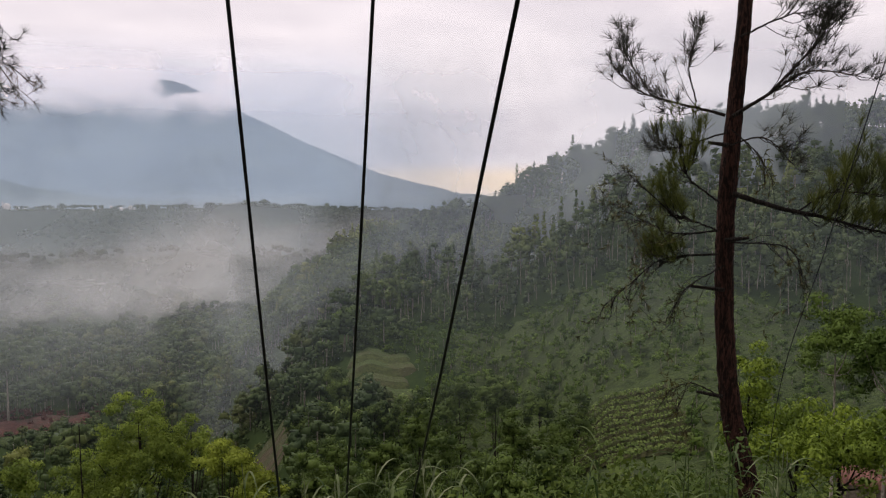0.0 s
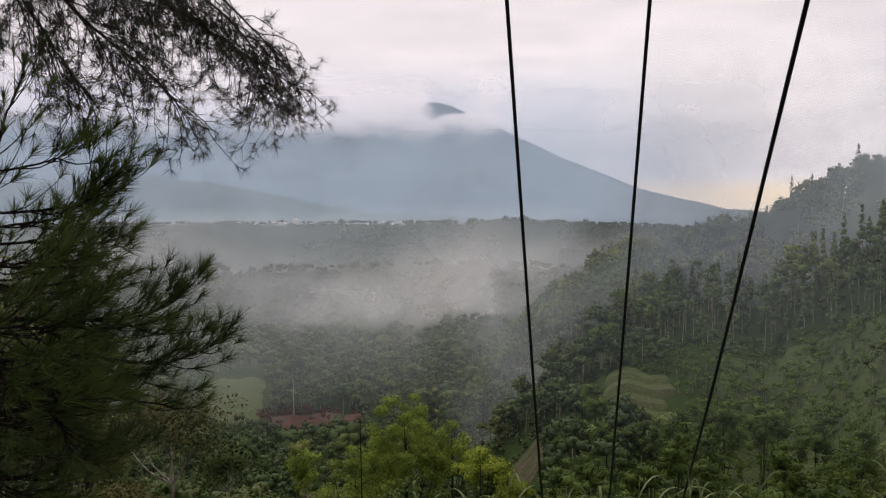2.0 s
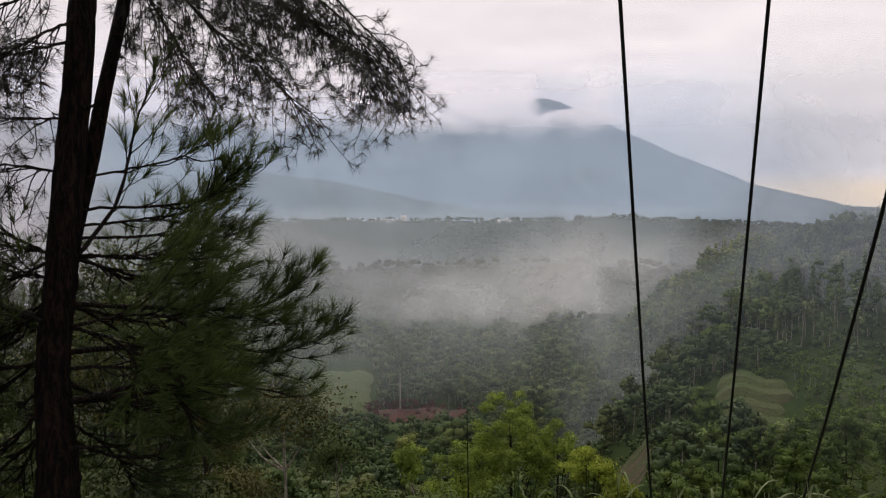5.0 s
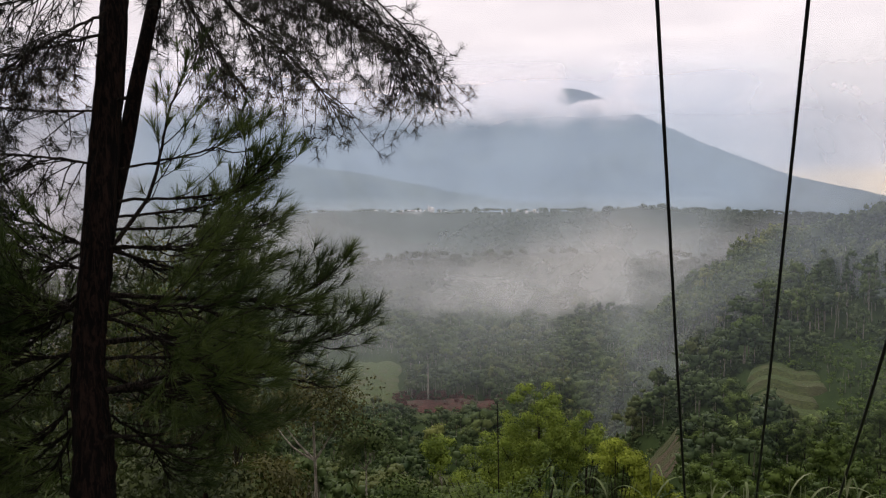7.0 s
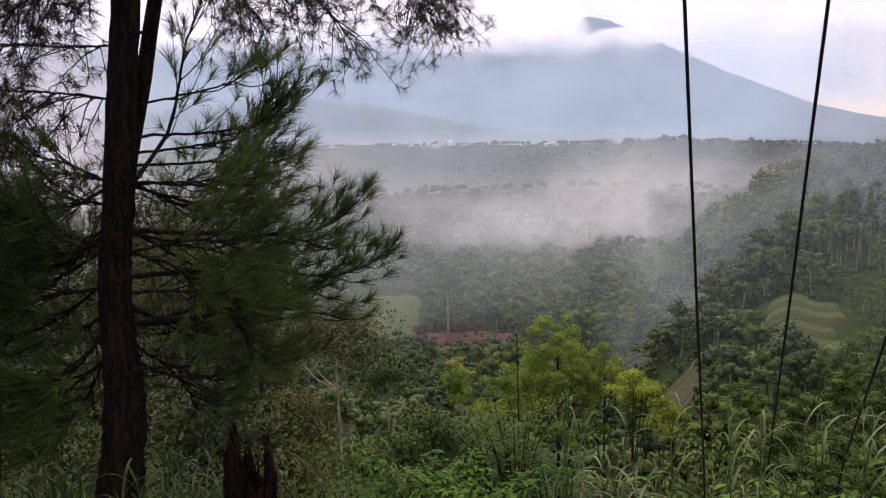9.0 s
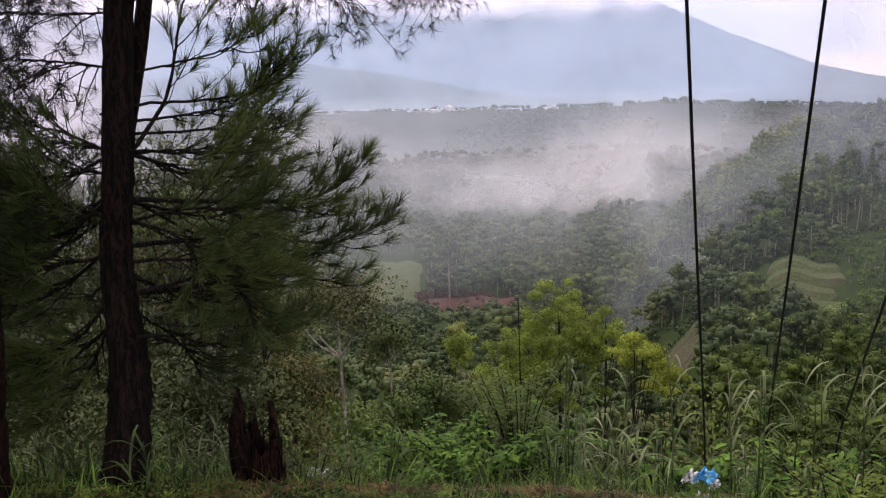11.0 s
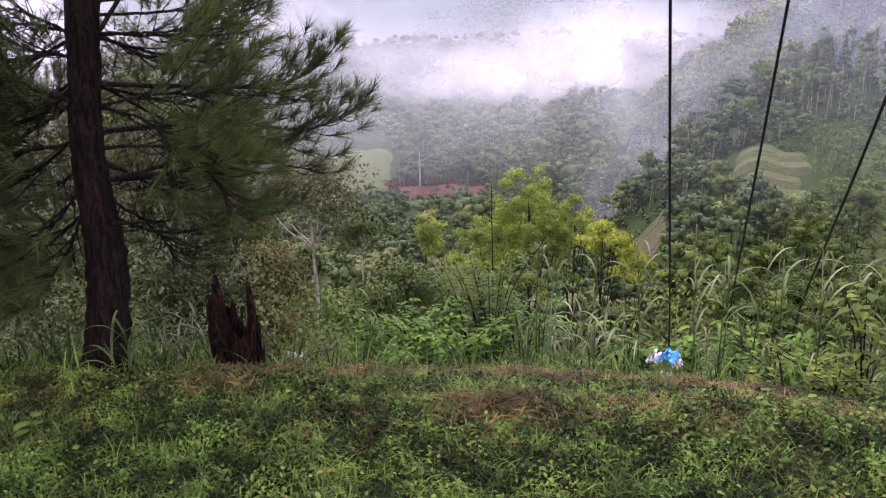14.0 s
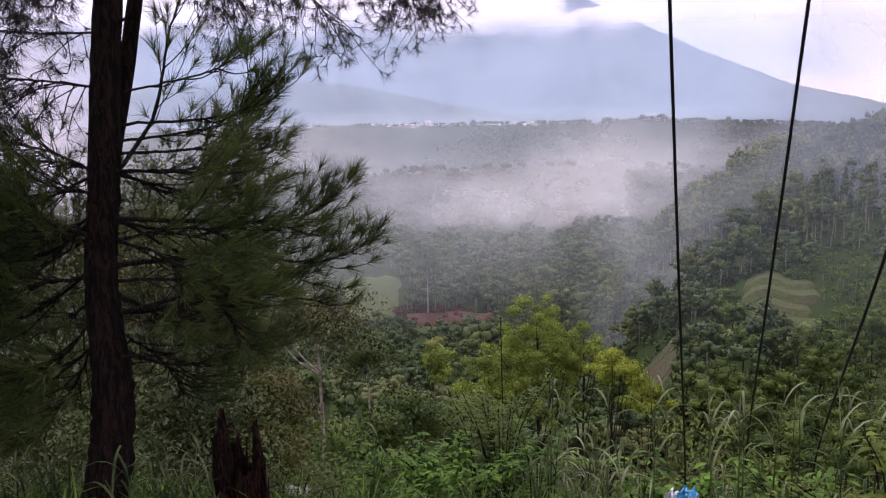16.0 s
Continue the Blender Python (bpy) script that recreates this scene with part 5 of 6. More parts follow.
# ---- trees down the slope ----
def build_slope_trees():
    k = 0
    big = [
        # bearing, distance, top in degrees, half widths, clumps, clump, leaves, leaf, leaf material, bark, radius, label, tiers
        (19.4, 46, -11.5, (3.4, 3.0, 6.8), 150, 0.50, 26000, 0.13, MAT_BRIGHT, MAT_TWIG, 0.16, "bright green feathery tree rising from the slope", False),
        (16.2, 47, -13.7, (1.9, 1.9, 3.4), 34, 0.46, 5200, 0.14, MAT_BRIGHT, MAT_TWIG, 0.10, "bright green feathery tree rising from the slope", False),
        (22.9, 44, -15.2, (2.3, 2.0, 4.6), 60, 0.46, 9000, 0.13, MAT_BRIGHT, MAT_TWIG, 0.10, "bright green feathery tree rising from the slope", False),
        (14.2, 34, -16.0, (1.5, 1.5, 1.5), 22, 0.5, 4600, 0.12, MAT_YELLOW, MAT_TWIG, 0.07, "yellow-green tree with flat leafy tiers", True),
        (11.4, 35, -18.3, (1.4, 1.4, 1.2), 16, 0.45, 3400, 0.12, MAT_YELLOW, MAT_TWIG, 0.06, "yellow-green tree with flat leafy tiers", True),
        (35.1, 15.5, -12.3, (1.1, 1.1, 0.75), 26, 0.62, 3600, 0.065, MAT_OLIVE, MAT_PALE, 0.062, "slim pale-trunked tree with thin olive leaves", False),
        (38.5, 19, -16, (1.5, 1.5, 1.5), 12, 0.55, 3200, 0.10, MAT_OLIVE, MAT_TWIG, 0.06, "bushy olive-brown tree behind the stump", False),
        (38.6, 14, -20.5, (0.9, 0.9, 1.0), 9, 0.35, 2200, 0.07, MAT_OLIVE, MAT_TWIG, 0.04, "rust-tinged shrub behind the stump", False),
        (45.4, 17, -1.8, (1.9, 1.9, 3.8), 26, 0.7, 5200, 0.08, MAT_OLIVE, MAT_TWIG, 0.08, "yellow-green sapling behind the pine", False),
        # these three carry the shade behind the pine in their leaf colour
        (49.5, 22, -4, (2.4, 2.4, 3.4), 18, 0.8, 4200, 0.13, MAT_SHADED_BUSH, MAT_TWIG, 0.11, "green slope tree behind the pine, leaves darkened for shade", False),
        (53.5, 18, -6, (2.2, 2.2, 2.8), 18, 0.75, 4200, 0.12, MAT_SHADED_BUSH, MAT_TWIG, 0.10, "green slope tree behind the pine, leaves darkened for shade", False),
        (57.5, 24, -3, (2.6, 2.6, 3.6), 18, 0.85, 4200, 0.14, MAT_SHADED_BUSH, MAT_TWIG, 0.12, "green slope tree behind the pine, leaves darkened for shade", False),
        (43.0, 26, -8, (2.2, 2.2, 3.0), 16, 0.75, 3600, 0.13, MAT_OLIVE, MAT_TWIG, 0.10, "olive slope tree behind the pine", False),
        (46.0, 38, -3, (2.8, 2.8, 4.4), 18, 1.0, 4200, 0.18, MAT_MIDLEAF, MAT_TWIG, 0.14, "tall green tree on the slope", False),
        (40.3, 40, -12, (2.6, 2.6, 3.2), 16, 0.95, 3600, 0.18, MAT_OLIVE, MAT_TWIG, 0.12, "olive slope tree behind the pine", False),
        # shade close behind the pine, put into the dark leaves
        (41.5, 13, -15.5, (1.1, 1.1, 1.6), 14, 0.5, 3000, 0.09, MAT_SHADED_BUSH, MAT_TWIG, 0.06, "tree behind the pine with shade put into its leaf colour", False),
        (45.0, 12, -14.0, (1.2, 1.2, 1.8), 14, 0.5, 3200, 0.09, MAT_SHADED_BUSH, MAT_TWIG, 0.06, "tree behind the pine with shade put into its leaf colour", False),
        (49.0, 13, -12.0, (1.3, 1.3, 2.0), 14, 0.55, 3400, 0.09, MAT_SHADED_BUSH, MAT_TWIG, 0.06, "tree behind the pine with shade put into its leaf colour", False),
        (53.5, 12, -12.5, (1.2, 1.2, 2.0), 14, 0.55, 3400, 0.09, MAT_SHADED_BUSH, MAT_TWIG, 0.06, "tree behind the pine with shade put into its leaf colour", False),
        (58.0, 13, -11.0, (1.3, 1.3, 2.0), 14, 0.55, 3400, 0.09, MAT_SHADED_BUSH, MAT_TWIG, 0.06, "tree behind the pine with shade put into its leaf colour", False),
        (28.4, 30, -19, (2.3, 2.3, 1.9), 16, 0.8, 5200, 0.15, MAT_THICKET, MAT_TWIG, 0.10, "dense dark-leaved tree below the ledge", False),
        (31.6, 27, -20.5, (1.8, 1.8, 1.5), 14, 0.65, 4200, 0.13, MAT_THICKET, MAT_TWIG, 0.08, "dense dark-leaved tree below the ledge", False),
        (25.0, 33, -19.5, (2.0, 2.0, 1.7), 14, 0.75, 4200, 0.15, MAT_MIDLEAF, MAT_TWIG, 0.08, "green bushy tree below the ledge", False),
        (26.2, 80, -16, (1.9, 1.9, 3.2), 12, 1.0, 2200, 0.3, MAT_BRIGHT, MAT_PALE, 0.12, "pale yellow-green slender tree in the valley", False),
        (31.5, 85, -15, (3.2, 3.2, 3.6), 14, 1.5, 2600, 0.36, MAT_VALLEY, MAT_PALE, 0.18, "large green valley tree", False),
        (-21.4, 26, -8.6, (0.95, 0.95, 3.2), 34, 0.34, 4600, 0.11, MAT_LIMETREE, MAT_TWIG, 0.08, "bright yellow-green tree beside the slender pine", False),
        (-24.3, 24, -13, (1.3, 1.3, 1.5), 30, 0.38, 4600, 0.11, MAT_LIMETREE, MAT_TWIG, 0.07, "bright green tree beside the slender pine", False),
        (-27.0, 22, -12.7, (1.5, 1.5, 1.6), 30, 0.38, 5000, 0.11, MAT_LIMETREE, MAT_TWIG, 0.07, "bright green tree beside the slender pine", False),
        (-30.0, 21, -12, (1.6, 1.6, 1.7), 30, 0.38, 4600, 0.11, MAT_LIMETREE, MAT_TWIG, 0.07, "bright green tree beside the slender pine", False),
        (-26.3, 64, -5.6, (3.0, 3.0, 5.6), 46, 0.8, 6000, 0.24, MAT_SHRUB, MAT_PALE, 0.14, "light green tree above the plantation", False),
        (-29.2, 62, -6.8, (3.0, 3.0, 5.2), 44, 0.8, 5600, 0.24, MAT_SHRUB, MAT_PALE, 0.13, "light green tree above the plantation", False),
        (5.7, 216, -7.9, (4.2, 4.2, 3.0), 14, 1.5, 1200, 0.6, MAT_SHRUB, MAT_PALE, 0.22, "yellow-green tree with a pale bare trunk", False),
        (27.1, 366, -9.8, (6.5, 6.5, 8.0), 18, 3.0, 1400, 1.2, MAT_VALLEY, MAT_PALE, 0.5, "tall valley tree with a pale buttressed trunk", False),
        (14.7, 1340, -0.72, (9, 9, 9), 16, 4.0, 300, 3.0, MAT_PLATEAU, MAT_TWIG, 0.9, "dark lone tree standing over the plain", False),
    ]
    for a, h, height, half, cl, cs, n, leaf, mat, bk, r, label, tiers in big:
        k += 1
        height = rise_to(a, h, height)
        broadleaf_tree("broadleaf_tree", foot_of(a, h), height, half, cl, cs, n, leaf, mat, bk, r, label, 100 + k, limbs=min(cl, 9) if bk is not MAT_PALE else 4, tiers=tiers, fork=5 if bk is not MAT_PALE else 10)
    rng = np.random.default_rng(77)
    for a, h, e in ((9.2, 174, -15.4), (8.9, 186, -14.6), (13.6, 176, -16.6), (6.3, 172, -12.6), (6.7, 184, -12.0), (5.6, 150, -14.0), (3.9, 148, -14.0), (2.2, 146, -13.7), (0.6, 148, -13.2), (-1.2, 152, -12.6), (-1.5, 70, -18.2), (-5.0, 72, -17.6), (3.0, 68, -19.3), (-8.5, 75, -17.2), (9.2, 152, -16.6), (13.7, 150, -16.9), (14.6, 165, -16.0), (8.6, 172, -15.2), (6.5, 128, -15.8), (8.5, 135, -16.6), (7.5, 165, -14.2), (-2.0, 118, -12.0), (-4.5, 122, -11.7), (-7.5, 120, -12.2), (-10.0, 124, -13.2), (0.8, 108, -13.8), (-5.8, 106, -14.2), (3.4, 98, -15.5),
                    (-1.0, 96, -15.5), (1.6, 84, -17.0), (5.0, 86, -17.2), (-3.6, 88, -16.5), (7.6, 92, -17.5), (-8.8, 104, -14.8)):
        ht = rise_to(a, h, e)
        broadleaf_tree("bamboo_thicket", foot_of(a, h), ht, (3.4, 3.4, min(ht * 0.5, 7.5)), 38, 1.1, 3200, 0.38, MAT_THICKET, MAT_TWIG, 0.15,
                       "dense dark-green drooping thicket below the plantation", int(rng.integers(1000)), "thickets", 5, slim=0.4, heart=0.72)


build_slope_trees()


def scrub(name, label, mat, spots, n, leaf, size, seed):
    """Low bushes past counting."""
    rng = np.random.default_rng(seed)
    out, turned = [], []
    for x, y in zip(*spots):
        s = size * rng.uniform(0.6, 1.4)
        c, d, q = crown_points(rng, n, 6, (s, s, s * 0.8), s * 0.5)
        up = np.array([x, y, float(land(x, y)) + s * 0.55])
        out.append(leaves(rng, c + up, d, leaf, leaf * 0.5, 0.45))
        turned.append(soft(rng, d, 0.5, 0.25))
        if leaf > 0.2:
            core, nrm = hearts_of(rng, q[:4] * 0.9 + up, s * (0.2 if leaf < 0.35 else 0.33), 0.85, 0.28)
            out.append(core)
            turned.append(nrm)
    tagged(new(name, mesh_of(name, *joined(out), mat, normals=np.concatenate(turned))), label, "bushes", kind="stuff")


def build_scrub():
    rng = np.random.default_rng(31)
    scrub("slope_scrub", "mixed green scrub on the near slope", MAT_MIDLEAF, scatter(rng, 95, -34, 41, 6.5, 26, lambda a, d: (np.abs(a - 35.2) > 2.2) | (d > 16.5)), 620, 0.062, 0.65, 1)
    scrub("slope_scrub", "mixed green scrub on the slope below", MAT_MIDLEAF, scatter(rng, 380, -36, 66, 24, 110, lambda a, d: ~in_field(a, d)), 130, 0.30, 1.4, 2)
    scrub("slope_scrub", "light green scrub on the slope below", MAT_SHRUB, scatter(rng, 220, -36, 40, 24, 120, lambda a, d: ~in_field(a, d)), 130, 0.26, 1.1, 3)
    scrub("plantation_scrub", "light green undergrowth of the plantation", MAT_SHRUB, scatter(rng, 2400, -36, 4, 112, 228, lambda a, d: ~in_field(a, d) & (d < np.interp(a, FOOT_AZ, FOOT_D) + 6)), 26, 0.45, 0.75, 4)
    scrub("hill_scrub", "green scrub round the terraces", MAT_VALLEY, scatter(rng, 620, 2, 17, 108, 262, lambda a, d: ~in_field(a, d)), 54, 0.75, 1.7, 6)
    scrub("forest_undergrowth", "dark undergrowth of the hillside forest", MAT_HILL_DARK, scatter(rng, 1100, -36, 13, 160, 345, lambda a, d: (d > np.interp(a, FOOT_AZ, FOOT_D) - 2) & (d < np.interp(a, FOOT_AZ, FOOT_D) + 90)), 24, 1.0, 1.9, 9)
    scrub("field_hedge", "dark green bushes before the red plot", MAT_VALLEY, scatter(rng, 120, 21.5, 33.0, 318, 345, lambda a, d: d > 0), 50, 0.8, 1.5, 8)
    # the shade under the boughs is in this leaf colour
    scrub("pine_undergrowth", "tangled undergrowth under the pines, shade put into its leaf colour", MAT_SHADED_BUSH, scatter(rng, 150, 41, 68, 4.9, 22, lambda a, d: d > 0), 420, 0.05, 0.55, 10)
    scrub("rust_hedge", "rust-red hedge of shrubs by the valley field", MAT_RUST, scatter(rng, 90, 22.0, 29.4, 346, 376, lambda a, d: d > 0), 50, 0.9, 1.5, 5)


build_scrub()


# ---- fields ----
def build_terraces():
    def terraced(a0, a1, d0, width, steps, tread, bank, label, seed, lift=0.5):
        """Level strips that follow the lie of the land, each with a steep bank before it."""
        ob = thing("terraced_field", foot_of((a0 + a1) / 2, d0 + width * steps / 2), label, "field", "terraced fields")
        o = np.array(ob.location)
        rng = np.random.default_rng(seed)
        n = 30
        u = np.linspace(0, 1, n)
        bow = 2.4 * np.sin(u * 3.6 + 0.5) + 1.1 * np.sin(u * 8.0 + 2.0)
        before = None
        for i in range(steps):
            lo, hi = a0 + rng.uniform(0, 0.5), a1 - rng.uniform(0, 0.7)
            az = lo + (hi - lo) * u
            wide = width * rng.uniform(0.8, 1.25)
            front = d0 + i * width + bow + np.convolve(rng.normal(0, 0.5, n + 4), np.ones(5) / 5, "valid")
            x, y = polar(az, front + wide * 0.5)
            z = np.convolve(np.pad(land(x, y), 4, mode="edge"), np.ones(9) / 9, "valid") + lift
            z = z - 1.6 * np.abs(2 * u - 1) ** 8
            low = z - rng.uniform(1.0, 1.5) if before is None else np.minimum(before, z - 0.5) - 0.3
            before = z
            rows = [np.stack([*polar(az, front + off), h], 1) - o for off, h in ((-2.4, low), (0.0, z + 0.12), (0.5, z), (wide * 1.2, z + 0.05))]
            j = np.arange(n - 1)[:, None]
            strip = np.concatenate([j, j + 1, j + 1 + n, j + n], 1)
            part_np("bank", (np.concatenate(rows[:2]), strip), bank, ob)
            part_np("terrace", (np.concatenate(rows[1:]), np.concatenate([strip, strip + n])), tread[i % len(tread)], ob)

    terraced(0.9, 6.2, 170, 7.5, 5, [MAT_FIELD_LIGHT, MAT_FIELD_LIGHT, MAT_FIELD], MAT_FIELD, "stepped grassy terraces with soft banks on the hillside", 5)
    terraced(6.6, 9.4, 166, 5.0, 3, [MAT_FIELD, MAT_MEADOW], MAT_FIELD, "stepped grassy terraces at the hill foot", 8)
    terraced(9.4, 12.9, 176, 4.4, 6, [MAT_EARTH, MAT_EARTH, MAT_FIELD_BROWN], MAT_MEADOW, "stepped brown terraces curving round the hill foot", 19, 1.2)

    def patch(ob, name, a0, a1, na, d0, d1, nd, mat, lift, far_edge=None):
        az, u = np.meshgrid(np.linspace(a0, a1, na), np.linspace(0, 1, nd))
        dd = d0 + ((far_edge(az) if far_edge else d1) - d0) * u
        x, y = polar(az, dd)
        v = np.stack([x, y, land(x, y) + lift(u, az)], -1).reshape(-1, 3) - np.array(ob.location)
        i, j = np.meshgrid(np.arange(nd - 1) * na, np.arange(na - 1), indexing="ij")
        part_np(name, (v, np.stack([i + j, i + j + 1, i + na + 1 + j, i + na + j], -1).reshape(-1, 4)), mat, ob, "", True)

    meadow = thing("meadow", foot_of(-15, 165), "bright green grass of the hillside plantation", "field")
    patch(meadow, "turf", -35, 2.5, 90, 104, 0, 50, MAT_MEADOW, lambda u, a: 0.5 - 3.5 * smooth(a, -3, 2.5) - 2.0 * smooth(np.abs(u - 0.5), 0.42, 0.5) + 0.4 * waves(u * 40, a * 3, 9, 4.0),
          lambda a: np.interp(a, FOOT_AZ, FOOT_D) + 6)
    plot = thing("red_plot", foot_of(25.5, 352), "bare brick-red earth plot with a green strip below", "field")
    patch(plot, "earth", 22.4, 28.6, 24, 344, 362, 6, MAT_RED_EARTH, lambda u, a: 0.9 + 1.5 * u - 1.6 * smooth(np.abs(u - 0.5), 0.4, 0.5))
    patch(plot, "grass_strip", 22.4, 28.4, 24, 330, 344, 6, MAT_MEADOW, lambda u, a: 0.8 - 1.6 * smooth(np.abs(u - 0.5), 0.4, 0.5))
    beds = thing("vegetable_garden", foot_of(-13, 134), "rows of pale green vegetable beds on the slope", "field")
    for i in range(9):
        d = 121 + i * 2.9
        patch(beds, "bed", -18.5 + 0.3 * i, -8.5 + 0.2 * i, 30, d, d + 1.9, 6, MAT_FIELD_BROWN,
              lambda u, a: 0.75 + 0.7 * np.clip(1 - (2 * u - 1) ** 2, 0, 1) ** 0.5 + 0.12 * np.sin(a * 40))
    rng = np.random.default_rng(23)
    ca, cd = [], []
    for i in range(9):
        for q in (0.5, 1.4):
            n = 44
            ca.append(np.linspace(-18.2 + 0.3 * i, -8.8 + 0.2 * i, n) + rng.normal(0, 0.04, n))
            cd.append(np.full(n, 121 + i * 2.9 + q) + rng.normal(0, 0.12, n))
    x, y = polar(np.concatenate(ca), np.concatenate(cd))
    heads = np.repeat(np.stack([x, y, land(x, y) + 1.55], 1), 7, 0)
    way = unit(rng.normal(0, 1, heads.shape) + (0, 0, 0.8))
    crop = leaves(rng, heads + way * 0.22, way, 0.5, 0.3, 0.3)
    tagged(new("crop_plants", mesh_of("crop_plants", *crop, MAT_CROP)), "rows of pale green leafy vegetables on the beds", "crops", kind="stuff")
    ob = thing("mown_field", foot_of(31, 388), "small light-green mown field among valley trees", "field")
    th, rr = np.meshgrid(np.linspace(0, 2 * np.pi, 33), np.linspace(0.03, 1, 9))
    edge = 1.05 / (np.abs(np.cos(th)) ** 5 + np.abs(np.sin(th)) ** 5) ** 0.2 + 0.08 * np.sin(3 * th + 1)
    x, y = polar(30.95 + 2.0 * rr * edge * np.cos(th), 388 + 30 * rr * edge * np.sin(th))
    v = np.stack([x, y, land(x, y) + 0.9 - 1.2 * rr**6], -1).reshape(-1, 3) - np.array(ob.location)
    i, j = np.meshgrid(np.arange(8) * 33, np.arange(32), indexing="ij")
    part_np("turf", (v, np.stack([i + j, i + j + 1, i + 34 + j, i + 33 + j], -1).reshape(-1, 4)), MAT_FIELD_LIGHT, ob, "", True)


build_terraces()


# ---- the village on the plain ----
def build_village():
    white = plain("limewash", (0.62, 0.61, 0.60), rough=0.8, scale=0.2)
    tile = plain("clay_tile", (0.24, 0.12, 0.09), rough=0.8, scale=0.3)
    grey = plain("tin_roof", (0.55, 0.56, 0.58), rough=0.5, scale=0.3)

    def house(w, l, h, roof_mat, label):
        ob = thing("house", (0, 0, 0), label, "house", "village houses")
        v = [(-w, -l, -3), (w, -l, -3), (w, l, -3), (-w, l, -3), (-w, -l, h), (w, -l, h), (w, l, h), (-w, l, h)]
        part_np("wall", (v, [(0, 1, 5, 4), (1, 2, 6, 5), (2, 3, 7, 6), (3, 0, 4, 7)]), white, ob)
        e, p = 0.8, h + w * 0.7
        v = [(-w - e, -l - e, h - 0.3), (w + e, -l - e, h - 0.3), (w + e, l + e, h - 0.3), (-w - e, l + e, h - 0.3), (0, -l - e, p), (0, l + e, p), (0, -l - e, h - 0.3), (0, l + e, h - 0.3)]
        part_np("roof", (v, [(0, 4, 5, 3), (1, 2, 5, 4), (0, 6, 1, 4), (2, 7, 3, 5)]), roof_mat, ob)
        for s in (-0.5, 0.5):
            v = [(w * s - 0.7, -l - 0.05, 1.0), (w * s + 0.7, -l - 0.05, 1.0), (w * s + 0.7, -l - 0.05, 2.6), (w * s - 0.7, -l - 0.05, 2.6)]
            part_np("window", (v, [(0, 1, 2, 3)]), MAT_CABLE, ob)
        return ob

    kinds = [house(2.3, 2.9, 2.6, grey, "small white village house with a pale tin roof"),
             house(2.4, 3.2, 2.8, tile, "small white village house with a clay roof"),
             house(2.4, 3.0, 4.0, white, "white flat-toned village building")]
    rng = np.random.default_rng(8)
    groups = [(27.6, 1.3, 26), (30.5, 1.2, 4), (20.4, 1.2, 15), (23.8, 1.0, 4), (10.2, 0.5, 4), (17.4, 1.0, 3), (7.5, 1.0, 2)]
    used = set()
    for ac, wa, n in groups:
        for i in range(n):
            a, d = rng.normal(ac, wa * 0.6), rng.uniform(1900, 2130)
            q = int(rng.choice(3, p=[0.45, 0.15, 0.4]))
            b = foot_of(a, d)
            m = pose(*b, 0, 0, a + rng.uniform(-50, 50))
            if q not in used:
                kinds[q].matrix_basis = m
                used.add(q)
            else:
                copy_thing(kinds[q], m)
    b = foot_of(27.0, 2010)
    tower = thing("mosque", b, "white mosque with a dome and slim tower in the village", "building")
    part_np("minaret", tube([(0, 0, -2), (0, 0, 15), (0, 0, 18)], [1.5, 1.3, 0.2], 8), white, tower)
    part_np("hall", tube([(9, 0, -2), (9, 0, 8), (9, 0, 11), (9, 0, 13)], [7, 7, 5, 0.4], 10), white, tower)


build_village()


def build_hut():
    a, e = -28.6, -17.2
    d = 40.0
    while d < 200 and np.degrees(np.arctan2(foot_of(a, d)[2] - EYE[2], d)) < e - 1.2:
        d += 1.0
    hut = thing("hut", foot_of(a, d), "small farm hut with a brown tiled roof among trees", "hut")
    clay = plain("brown_tile", (0.17, 0.075, 0.055), (0.10, 0.045, 0.035), 0.8, 2.0)
    wood = plain("weathered_board", (0.20, 0.16, 0.12), (0.11, 0.09, 0.07), 0.8, 3.0)
    w, l, h = 2.0, 3.0, 2.1
    v = [(-l, -w, -1), (l, -w, -1), (l, w, -1), (-l, w, -1), (-l, -w, h), (l, -w, h), (l, w, h), (-l, w, h)]
    part_np("wall", (v, [(0, 1, 5, 4), (1, 2, 6, 5), (2, 3, 7, 6), (3, 0, 4, 7)]), wood, hut)
    for s in (-1, 1):
        for i in range(12):
            x0, x1 = -l - 0.4 + i * (2 * l + 0.8) / 12, -l - 0.4 + (i + 0.93) * (2 * l + 0.8) / 12
            y0, z0, z1 = s * (w + 0.5), h - 0.35, h + 1.2
            v = [(x0, y0, z0), (x1, y0, z0), (x1, 0, z1), (x0, 0, z1), (x0, y0, z0 + 0.08), (x1, y0, z0 + 0.08), (x1, 0, z1 + 0.08), (x0, 0, z1 + 0.08)]
            part_np("roof_course", (v, [(0, 1, 2, 3), (4, 5, 6, 7), (0, 1, 5, 4), (2, 3, 7, 6), (1, 2, 6, 5), (3, 0, 4, 7)]), clay, hut)
    hut.rotation_euler = (0, 0, radians(-35))


build_hut()


# ---- the ledge: grass, creepers, reeds, shrubs ----
def ledge_points(rng, n, a0, a1, d0, d1):
    x, y = polar(rng.uniform(a0, a1, n), np.sqrt(rng.uniform(d0**2, d1**2, n)))
    return np.stack([x, y, land(x, y) - 0.01], 1)


def lawn(name, label, geo, mat):
    tagged(new(name, mesh_of(name, *geo, mat)), label, "grass", kind="stuff")


def along(p):
    return -np.sin(np.radians(20)) * p[:, 0] + np.cos(np.radians(20)) * p[:, 1]


